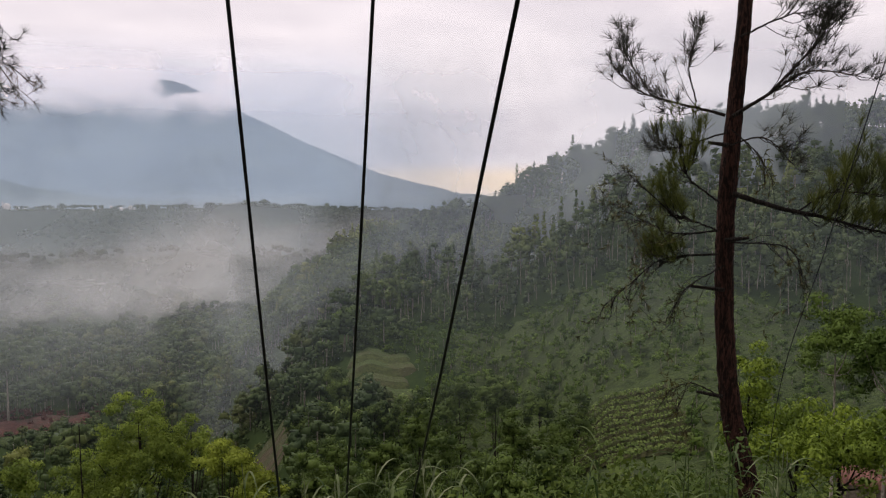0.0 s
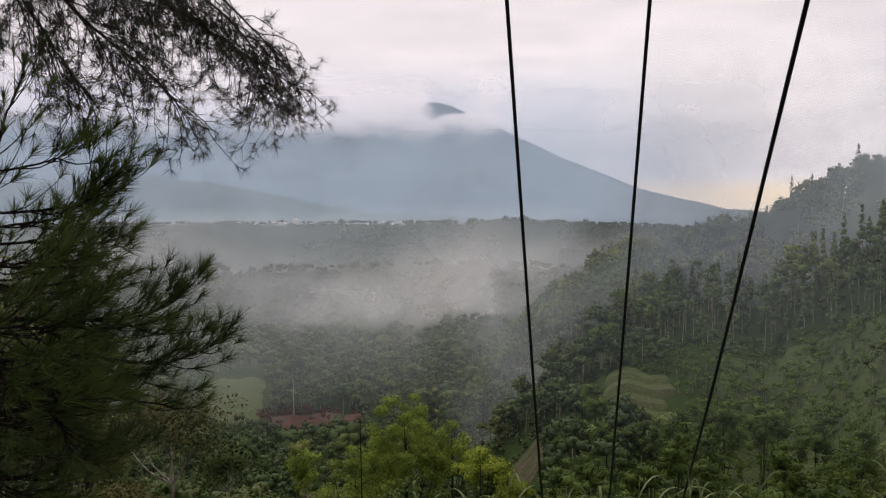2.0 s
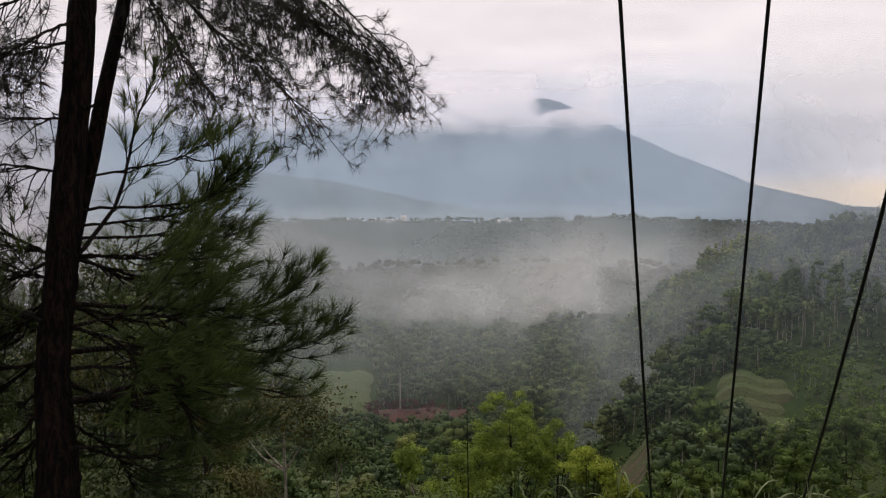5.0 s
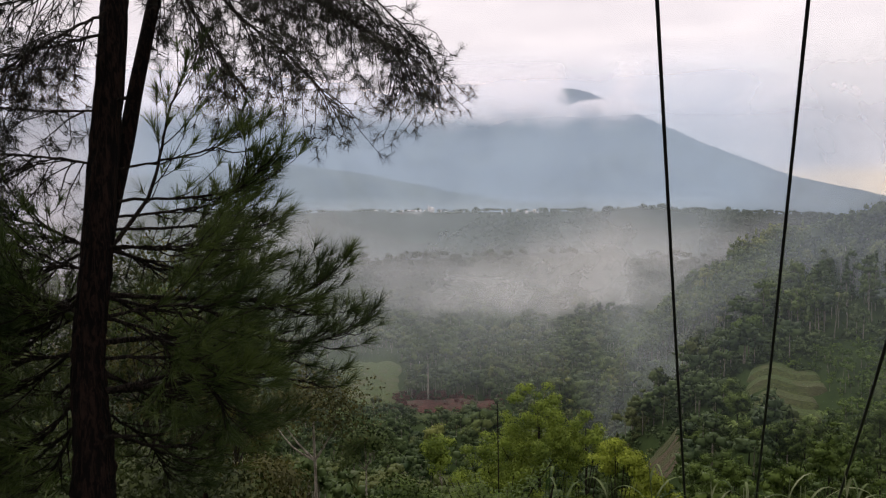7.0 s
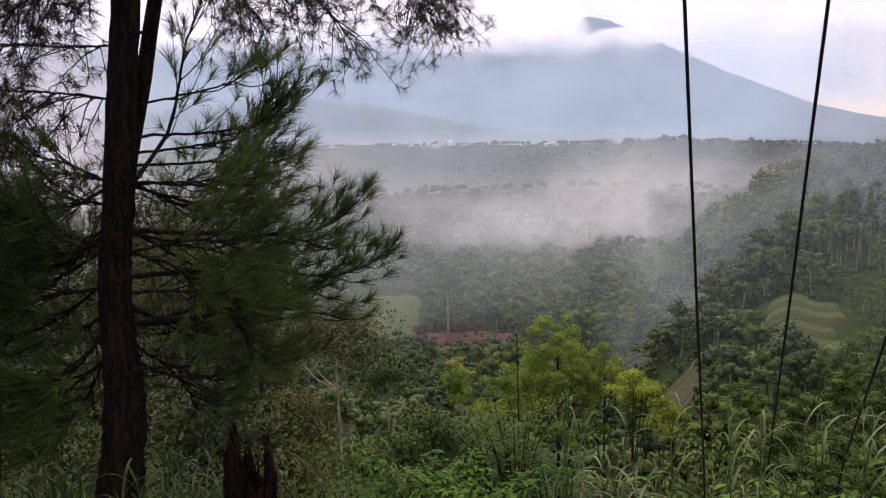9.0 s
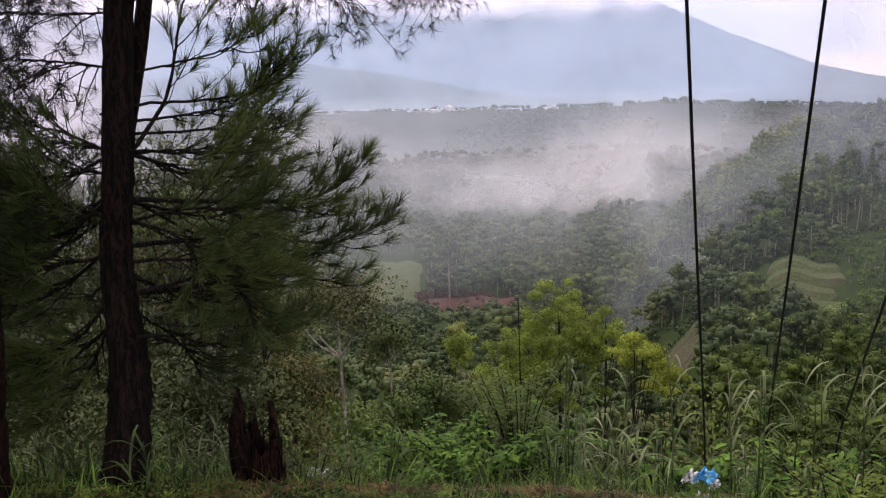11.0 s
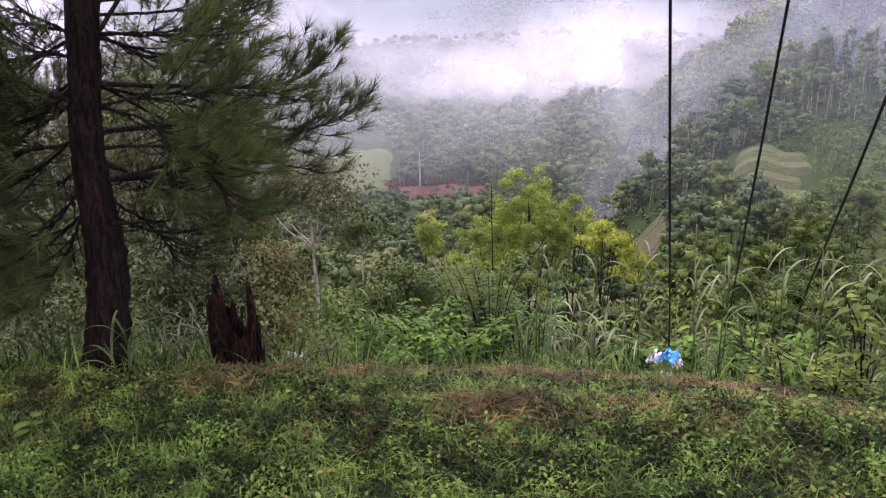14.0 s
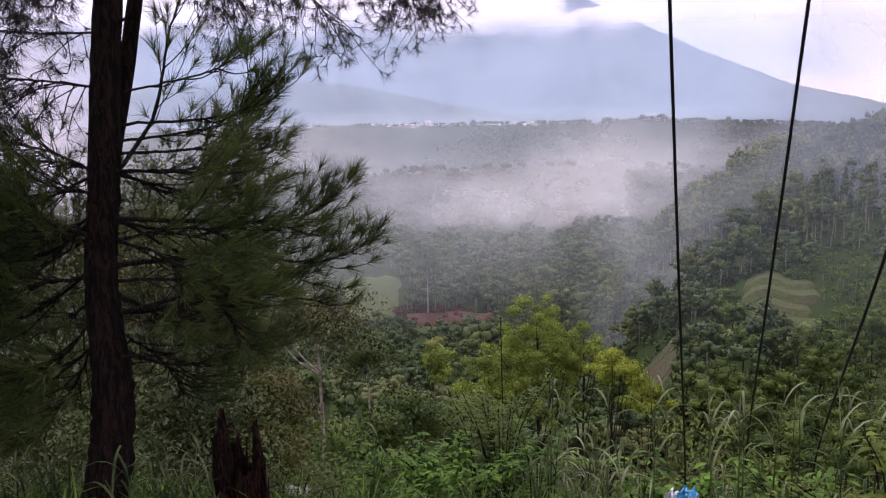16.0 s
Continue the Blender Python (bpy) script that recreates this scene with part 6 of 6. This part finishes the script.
def build_ledge_cover():
    rng = np.random.default_rng(41)
    p = ledge_points(rng, 27000, -20, 66, 1.9, 4.5)
    keep = rng.random(len(p)) < 0.35 + 0.65 * (waves(p[:, 0], p[:, 1], 0.9, 8.0) > -0.15)
    lawn("ledge_grass", "short uneven green grass on the ledge", blade_strips(rng, p[keep], 0.095, 0.0072, 1.0), MAT_GRASS)
    p = ledge_points(rng, 5000, 78, 320, 0.3, 5.0)
    lawn("ledge_grass", "short uneven green grass on the ledge", blade_strips(rng, p, 0.09, 0.012, 0.9, 2), MAT_GRASS)
    p = ledge_points(rng, 15000, -40, 78, 1.7, 4.6)
    p[:, 2] += rng.uniform(0.012, 0.06, len(p))
    lawn("creepers", "small-leaved green creeping weeds on the ledge", leaves(rng, p, np.tile([0, 0, 1.0], (len(p), 1)), 0.024, 0.013, 0.6), MAT_CLOVER)
    p = ledge_points(rng, 84000, -12, 62, 2.1, 4.0)
    mound = 0.045 + 0.04 * waves(p[:, 0], p[:, 1], 0.55, 5.0) + 0.02 * waves(p[:, 0], p[:, 1], 0.2, 6.0)
    p[:, 2] += np.maximum(mound, 0.008) * rng.uniform(0.15, 1.15, len(p))
    lawn("creepers", "dense carpet of tiny-leaved green weeds on the ledge", leaves(rng, p, np.tile([0, 0, 0.8], (len(p), 1)), 0.021, 0.0105, 0.65), MAT_CARPET)
    p = ledge_points(rng, 26000, -30, 70, 2.2, 4.2)
    s = along(p)
    dry = np.exp(-(((s - 3.08) / 0.2) ** 2)) * (0.6 + 0.65 * (waves(p[:, 0], p[:, 1], 0.8, 12.0) > -0.2)) + 0.30 * (waves(p[:, 0], p[:, 1], 0.7, 13.0) > 0.3)
    stump = foot_of(40.0, 3.8)
    dry += 0.9 * np.exp(-(((p[:, 0] - stump[0]) / 0.3) ** 2 + ((p[:, 1] - stump[1]) / 0.25) ** 2))
    p = p[rng.random(len(p)) < dry]
    p[:, 2] += rng.uniform(0, 0.03, len(p))
    lawn("dead_grass", "reddish-brown matted dead grass along the edge", blade_strips(rng, p, 0.07, 0.0042, 2.0, 3, 0.75), MAT_STRAW)
    # matted straw, thickest in a few trodden patches
    mats = []
    for a, h, wx, wy, n in STRAW:
        c = np.array(polar(a, h))
        ax, ay = np.array(polar(a - 90, 1.0)), np.array(polar(a, 1.0))
        g = rng.normal(0, 0.55, (n, 2))
        xy = c + EYE[:2] + g[:, :1] * wx * ax + g[:, 1:] * wy * ay
        mats.append(np.column_stack([xy, land(xy[:, 0], xy[:, 1]) + rng.uniform(0.0, 0.065, n)]))
    m = np.concatenate(mats)
    lawn("straw_mat", "matted reddish-brown straw lying along the ledge edge", leaves(rng, m, np.tile([0, 0, 1.0], (len(m), 1)), 0.10, 0.0048, 0.32), MAT_STRAW)
    p2 = ledge_points(rng, 9000, -14, 62, 2.0, 3.3)
    p2 = p2[waves(p2[:, 0], p2[:, 1], 0.8, 21.0) > 0.05]
    lawn("grass_tufts", "longer bright green grass blades on the ledge", blade_strips(rng, p2, 0.125, 0.0046, 1.1, 3), MAT_TUFT)
    p3 = ledge_points(rng, 2600, -14, 60, 2.0, 3.3)
    p3 = p3[waves(p3[:, 0], p3[:, 1], 1.1, 23.0) + 0.5 * smooth(along(p3) * 0 - p3[:, 0], -1.0, 1.2) < 0.35]
    p3[:, 2] += rng.uniform(0.03, 0.09, len(p3))
    lawn("creepers", "pale oval-leaved creeping weeds on the ledge", ovals(rng, p3, 0.022, 0.014), MAT_CLOVER)
    q = p[rng.random(len(p)) < 0.6] + (0, 0, 0.03)
    lawn("dead_leaves", "tiny brown withered leaves in the matted grass", leaves(rng, q, np.tile([0, 0, 1.0], (len(q), 1)), 0.018, 0.010, 0.8), MAT_STRAW)
    p = ledge_points(rng, 6000, -34, 70, 3.7, 6.2)
    lawn("edge_grass", "longer grass hanging over the edge", blade_strips(rng, p, 0.22, 0.009, 0.8, 4), MAT_GRASS)
    # single broad-leaved weeds
    for a, h, n, ln in ((55.5, 3.05, 6, 0.06), (33.6, 2.75, 3, 0.04), (8.0, 2.9, 6, 0.03), (2.5, 3.0, 7, 0.032), (-1.0, 3.05, 8, 0.035), (47.0, 2.8, 4, 0.035)):
        b = foot_of(a, h)
        weed = thing("weed", b, "low broad-leaved green weed in the grass", "plant", "broad-leaved weeds")
        for i in range(n):
            t = rng.uniform(0, 6.28)
            o = np.array([np.cos(t), np.sin(t), 0])
            c = o * ln * 0.7 + (0, 0, rng.uniform(0.03, 0.10))
            part_np("leaf", leaf_shape(c, o, ln, ln * 0.7, rng), MAT_CLOVER, weed)


STRAW = ((30.2, 3.35, 0.42, 0.13, 1000), (22.0, 3.35, 0.30, 0.14, 800), (17.0, 3.30, 0.30, 0.13, 500), (7.5, 3.40, 0.38, 0.13, 1300), (38.5, 3.55, 0.42, 0.22, 900),
         (22.4, 2.78, 0.26, 0.12, 650), (43.0, 3.2, 0.25, 0.15, 250), (1.0, 3.25, 0.3, 0.2, 350), (12.0, 2.9, 0.2, 0.15, 150), (33.0, 2.7, 0.2, 0.12, 150))


def ovals(rng, centres, length, width):
    """Small oval leaves, six points each."""
    n = len(centres)
    nrm = unit(np.array([0, 0, 1.0]) + rng.normal(0, 0.4, (n, 3)))
    t = unit(np.cross(nrm, rng.normal(0, 1, (n, 3))))
    s = np.cross(nrm, t)
    ln, wd = (length * rng.uniform(0.6, 1.4, n))[:, None], (width * rng.uniform(0.7, 1.3, n))[:, None]
    v = np.stack([centres - t * ln * 0.5, centres - t * ln * 0.18 - s * wd * 0.5 + nrm * wd * 0.15, centres + t * ln * 0.2 - s * wd * 0.42 + nrm * wd * 0.1,
                  centres + t * ln * 0.5 - nrm * ln * 0.1, centres + t * ln * 0.2 + s * wd * 0.42 + nrm * wd * 0.1, centres - t * ln * 0.18 + s * wd * 0.5 + nrm * wd * 0.15], 1)
    k = (np.arange(n) * 6)[:, None]
    return v.reshape(-1, 3), np.concatenate([k + np.array([[0, 1, 4, 5]]), k + np.array([[1, 2, 3, 4]])])


def leaf_shape(c, out, ln, wd, rng):
    """One cupped leaf with a midrib."""
    s = np.array([-out[1], out[0], 0])
    rows = []
    for u, w in ((-0.5, 0.12), (-0.2, 0.9), (0.15, 1.0), (0.4, 0.5), (0.52, 0.04)):
        m = c + out * u * ln + np.array([0, 0, 0.16 * ln - 0.9 * ln * max(u, 0) ** 2])
        rows += [m - s * w * wd * 0.5 + (0, 0, 0.10 * wd), m, m + s * w * wd * 0.5 + (0, 0, 0.10 * wd)]
    k = [[3 * i + j, 3 * i + j + 1, 3 * i + j + 4, 3 * i + j + 3] for i in range(4) for j in range(2)]
    return np.array(rows), np.array(k)


MAT_CARPET = blades("carpet_leaf", (0.005, 0.014, 0.003), (0.172, 0.298, 0.056), (0.046, 0.082, 0.019))
MAT_TUFT = blades("bright_grass", (0.030, 0.068, 0.012), (0.155, 0.26, 0.052), (0.11, 0.15, 0.04))
build_ledge_cover()


def long_leaf(rng, root, out, ln, wd, rise, seg=7):
    """A reed's arching strap leaf with a folded middle."""
    s = np.array([-out[1], out[0], 0.0])
    rows = []
    for i in range(seg + 1):
        u = i / seg
        p = root + out * ln * (0.75 * u**1.25) + np.array([0, 0, 1]) * ln * (rise * u - (rise * 0.55 + 0.42) * u**2.3)
        w = wd * (0.5 + 0.5 * min(1, u * 5)) * (1 - u**2.2) + 0.0006
        rows += [p - s * w * 0.5 + (0, 0, w * 0.25), p, p + s * w * 0.5 + (0, 0, w * 0.25)]
    k = [[3 * i + j, 3 * i + j + 1, 3 * i + j + 4, 3 * i + j + 3] for i in range(seg) for j in range(2)]
    return np.array(rows), np.array(k)


def build_reeds():
    rng = np.random.default_rng(55)

    def reed(height, stalks, n_leaf):
        ob = thing("reed_clump", (0, 0, 0), "tall arching reed grass with pale leaf tips at the edge", "reed", "reeds along the edge")
        for i in range(stalks):
            t = rng.uniform(0, 6.28)
            b = np.array([np.cos(t), np.sin(t), 0]) * rng.uniform(0.01, 0.07)
            h = height * rng.uniform(0.7, 1.1)
            tip = b * rng.uniform(1.5, 3.5) + (0, 0, h)
            line = curve([b - (0, 0, 0.06), (b + tip) / 2 + rng.normal(0, 0.01, 3), tip], 8)
            st = part_np("stalk", tube(line, np.linspace(0.0055, 0.002, 8), 5), MAT_REED, ob)
            for j in range(n_leaf):
                u = 0.12 + 0.88 * (j + rng.random() * 0.6) / n_leaf
                a = rng.uniform(0, 6.28)
                o = np.array([np.cos(a), np.sin(a), 0])
                part_np("leaf", long_leaf(rng, line[min(int(u * 7), 7)], o, rng.uniform(0.22, 0.42), rng.uniform(0.009, 0.015), rng.uniform(0.7, 1.25)), MAT_REED, st)
        return ob

    kinds = [reed(0.5, 3, 6), reed(0.78, 2, 7), reed(0.36, 3, 5), reed(1.02, 1, 8), reed(0.26, 3, 5)]
    first = set()
    rows = [(rng.uniform(-26, 19.5), rng.uniform(3.8, 5.2), int(rng.choice(5, p=[0.3, 0.2, 0.25, 0.1, 0.15]))) for _ in range(22)]
    rows += [(-11.9, 4.6, 3), (-17.5, 4.7, 1), (-23.0, 4.6, 1), (-7.5, 4.5, 0), (-3.3, 4.3, 3), (-2.6, 4.2, 1), (4.3, 4.3, 3), (5.7, 4.2, 1), (7.2, 4.2, 3), (2.0, 4.2, 1), (-1.2, 4.1, 3), (12.5, 4.3, 0), (14.5, 4.3, 1), (16.8, 4.4, 0), (17.8, 4.6, 1),
             (32.4, 4.25, 0), (44.5, 4.0, 2), (46.3, 4.1, 2), (49.2, 3.55, 4), (52.5, 3.9, 2), (50.5, 4.2, 2), (43.0, 4.2, 4), (47.5, 4.3, 0), (54.5, 4.3, 2), (0.5, 4.5, 3)]
    for a, h, q in rows:
        b = foot_of(a, h)
        m = pose(b[0], b[1], b[2] - 0.02, 0, 0, rng.uniform(0, 360)) 
        if q not in first:
            first.add(q)
            kinds[q].matrix_basis = m
        else:
            copy_thing(kinds[q], m)


build_reeds()


def build_bananas():
    """Pale broad-leaved plants dotted about the terraces."""
    rng = np.random.default_rng(88)
    mat = foliage("banana_leaf", (0.10, 0.15, 0.045), (0.24, 0.31, 0.10), 2.0, leaf=0.4)
    plant = thing("banana_plant", (0, 0, 0), "pale green banana plant with arching leaves by the terraces", "plant", "banana plants")
    part_np("stem", tube([(0, 0, -0.3), (0.05, 0, 1.0), (0, 0.05, 2.0)], [0.16, 0.13, 0.09], 7), mat, plant)
    for i in range(9):
        t = i * 2.4 + rng.uniform(-0.3, 0.3)
        o = np.array([np.cos(t), np.sin(t), 0])
        part_np("leaf", long_leaf(rng, np.array([0, 0, 1.8]), o, rng.uniform(1.8, 2.6), rng.uniform(0.5, 0.7), rng.uniform(0.8, 1.3)), mat, plant)
    spots = ((4.4, 166), (1.9, 172), (1.3, 176), (6.1, 170), (6.5, 163), (0.4, 169), (14.2, 170), (13.6, 174), (15.0, 172), (13.9, 166), (3.2, 164), (7.2, 176))
    for i, (a, h) in enumerate(spots):
        b = foot_of(a, h)
        m = pose(b[0], b[1], b[2] + 0.4, rng.uniform(-8, 8), rng.uniform(-8, 8), rng.uniform(0, 360)) @ Matrix.Scale(float(rng.uniform(0.8, 1.35)), 4)
        if i == 0:
            plant.matrix_basis = m
        else:
            copy_thing(plant, m)


build_bananas()


def build_edge_shrubs():
    def leafy(a, h, top, stems, n, ln, wd, mat, label, seed, spread=0.22):
        rng = np.random.default_rng(seed)
        ob = thing("shrub", foot_of(a, h), label, "shrub")
        height = max(0.1, rise_to(a, h, top))
        for i in range(stems):
            t = rng.uniform(0, 6.28)
            o = np.array([np.cos(t), np.sin(t), 0])
            hh = height * rng.uniform(0.6, 1.1)
            line = curve([o * 0.02 - (0, 0, 0.05), o * spread * 0.4 + (0, 0, hh * 0.6), o * spread * rng.uniform(0.6, 1.3) + (0, 0, hh)], 9)
            st = part_np("stem", tube(line, np.linspace(0.006, 0.002, 9), 5), MAT_TWIG, ob)
            pieces = []
            for j in range(n):
                u = 0.25 + 0.75 * rng.random() ** 0.7
                q = rng.uniform(0, 6.28)
                d = np.array([np.cos(q), np.sin(q), 0])
                pieces.append(leaf_shape(line[int(u * 8)] + d * ln * 0.55 + rng.normal(0, 0.02, 3), d, ln * rng.uniform(0.6, 1.2), wd * rng.uniform(0.7, 1.2), rng))
            part_np("leaves", joined(pieces), mat, st)

    leafy(29.5, 4.45, -23.3, 12, 55, 0.052, 0.022, MAT_FERN, "bright green leafy weed shrub at the edge", 1, 0.3)
    leafy(27.2, 4.55, -22.6, 12, 55, 0.052, 0.022, MAT_FERN, "bright green leafy weed shrub at the edge", 2, 0.3)
    leafy(25.2, 4.6, -22.8, 12, 55, 0.052, 0.022, MAT_FERN, "bright green leafy weed shrub at the edge", 3, 0.3)
    leafy(20.0, 5.2, -21.3, 10, 70, 0.06, 0.015, MAT_FERN, "bright green leafy weed shrub at the edge", 4, 0.4)
    leafy(22.4, 5.1, -18.5, 12, 95, 0.055, 0.013, MAT_MIDLEAF, "feathery green bamboo shrub at the edge", 5, 0.32)
    leafy(23.4, 5.4, -19.5, 11, 95, 0.055, 0.013, MAT_MIDLEAF, "feathery green bamboo shrub at the edge", 6, 0.32)
    leafy(-3.8, 3.9, -19.3, 4, 13, 0.085, 0.042, MAT_LIME, "yellow-green broad-leaved shrub at the edge", 7, 0.2)
    leafy(-1.8, 3.75, -23.8, 9, 24, 0.042, 0.022, MAT_LIME, "low yellow-green shrub at the edge", 9, 0.3)
    leafy(1.0, 3.75, -24.4, 9, 24, 0.036, 0.019, MAT_LIME, "low yellow-green shrub at the edge", 10, 0.3)
    leafy(-8.0, 3.9, -21, 8, 18, 0.07, 0.035, MAT_BRIGHT, "low yellow-green shrub at the edge", 11, 0.3)
    leafy(12.0, 4.6, -23.5, 8, 20, 0.08, 0.03, MAT_FERN, "green leafy weed shrub among the reeds", 12, 0.3)
    leafy(6.5, 4.5, -23.5, 8, 20, 0.08, 0.03, MAT_FERN, "green leafy weed shrub among the reeds", 13, 0.3)
    leafy(2.5, 4.5, -22.8, 8, 20, 0.09, 0.03, MAT_FERN, "green leafy weed shrub among the reeds", 14, 0.3)
    leafy(-12.0, 4.4, -20.5, 8, 20, 0.09, 0.03, MAT_FERN, "green leafy weed shrub among the reeds", 15, 0.3)
    leafy(-18.0, 4.5, -20, 8, 20, 0.09, 0.03, MAT_FERN, "green leafy weed shrub among the reeds", 16, 0.3)
    leafy(37.5, 4.3, -24.2, 9, 22, 0.04, 0.02, MAT_OLIVE, "olive undergrowth beside the stump", 17, 0.3)
    # a bare cane standing out of the bamboo shrub
    b = foot_of(22.3, 5.2)
    cane = thing("cane", b, "thin bare dark cane rising above the shrubs", "plant")
    part_np("stem", tube(curve([(0, 0, -0.05), (0.01, 0, 0.6), (-0.005, 0.01, float(spot(22.3, -14.1, 5.2)[2] - b[2]))], 12), np.linspace(0.006, 0.003, 12), 6), MAT_TWIG, cane)


build_edge_shrubs()


def build_litter():
    rng = np.random.default_rng(66)
    blue = plain("blue_plastic", (0.07, 0.42, 0.76), (0.04, 0.32, 0.66), 0.35, 20, 0.5)
    white = plain("white_plastic", (0.72, 0.74, 0.78), (0.55, 0.57, 0.60), 0.4, 20, 0.5)
    b = spot(9.5, -25.6, 4.2)
    b[2] = max(b[2], float(land(b[0], b[1])))
    ob = thing("plastic_sheet", (b[0], b[1], float(land(b[0], b[1]))), "crumpled blue and white plastic sheet among the reeds", "litter")
    rise = b[2] - float(land(b[0], b[1]))

    def crumple(cx, cz, w, h, name, mat):
        cx, w, h = cx * 0.75, w * 0.75, h * 0.55
        u, v = np.meshgrid(np.linspace(-1, 1, 14), np.linspace(0, 1, 10))
        x = cx + u * w * np.sqrt(np.clip(1 - (v * 0.8) ** 2, 0, 1)) + rng.normal(0, 0.005, u.shape)
        z = cz + v * h * np.sqrt(np.clip(1 - (u * 0.75) ** 2, 0, 1)) + rng.normal(0, 0.005, u.shape)
        y = 0.05 * v - 0.03 * np.sin(u * 5) + rng.normal(0, 0.008, u.shape)
        p = np.stack([x, y, z], -1).reshape(-1, 3)
        i, j = np.meshgrid(np.arange(9) * 14, np.arange(13), indexing="ij")
        part_np(name, (p, np.stack([i + j, i + j + 1, i + 15 + j, i + 14 + j], -1).reshape(-1, 4)), mat, ob)

    crumple(0.02, rise + 0.0, 0.075, 0.095, "blue_sheet", blue)
    crumple(-0.075, rise - 0.01, 0.05, 0.08, "white_sheet", white)
    crumple(0.085, rise - 0.02, 0.025, 0.06, "white_fold", white)
    crumple(0.0, -0.02, 0.07, rise + 0.03, "lower_fold", white)
    rock = plain("grey_rock", (0.20, 0.20, 0.20), (0.09, 0.09, 0.09), 0.85, 6)
    for a, h, s in ((37.2, 9.0, 0.30), (36.6, 9.2, 0.22), (38.0, 9.3, 0.2)):
        p = foot_of(a, h)
        bm = bmesh.new()
        bmesh.ops.create_icosphere(bm, subdivisions=2, radius=s)
        for v in bm.verts:
            v.co *= 1 + 0.28 * noise.noise(v.co * (2.2 / s) + Vector((a, h, 0)))
        me = bpy.data.meshes.new("rock")
        bm.to_mesh(me)
        bm.free()
        me.materials.append(rock)
        r = new("rock", me)
        r.location = (p[0], p[1], p[2] + s * 0.35)
        tagged(r, "small pale grey rock lying in the undergrowth", "rock", "rocks")


build_litter()
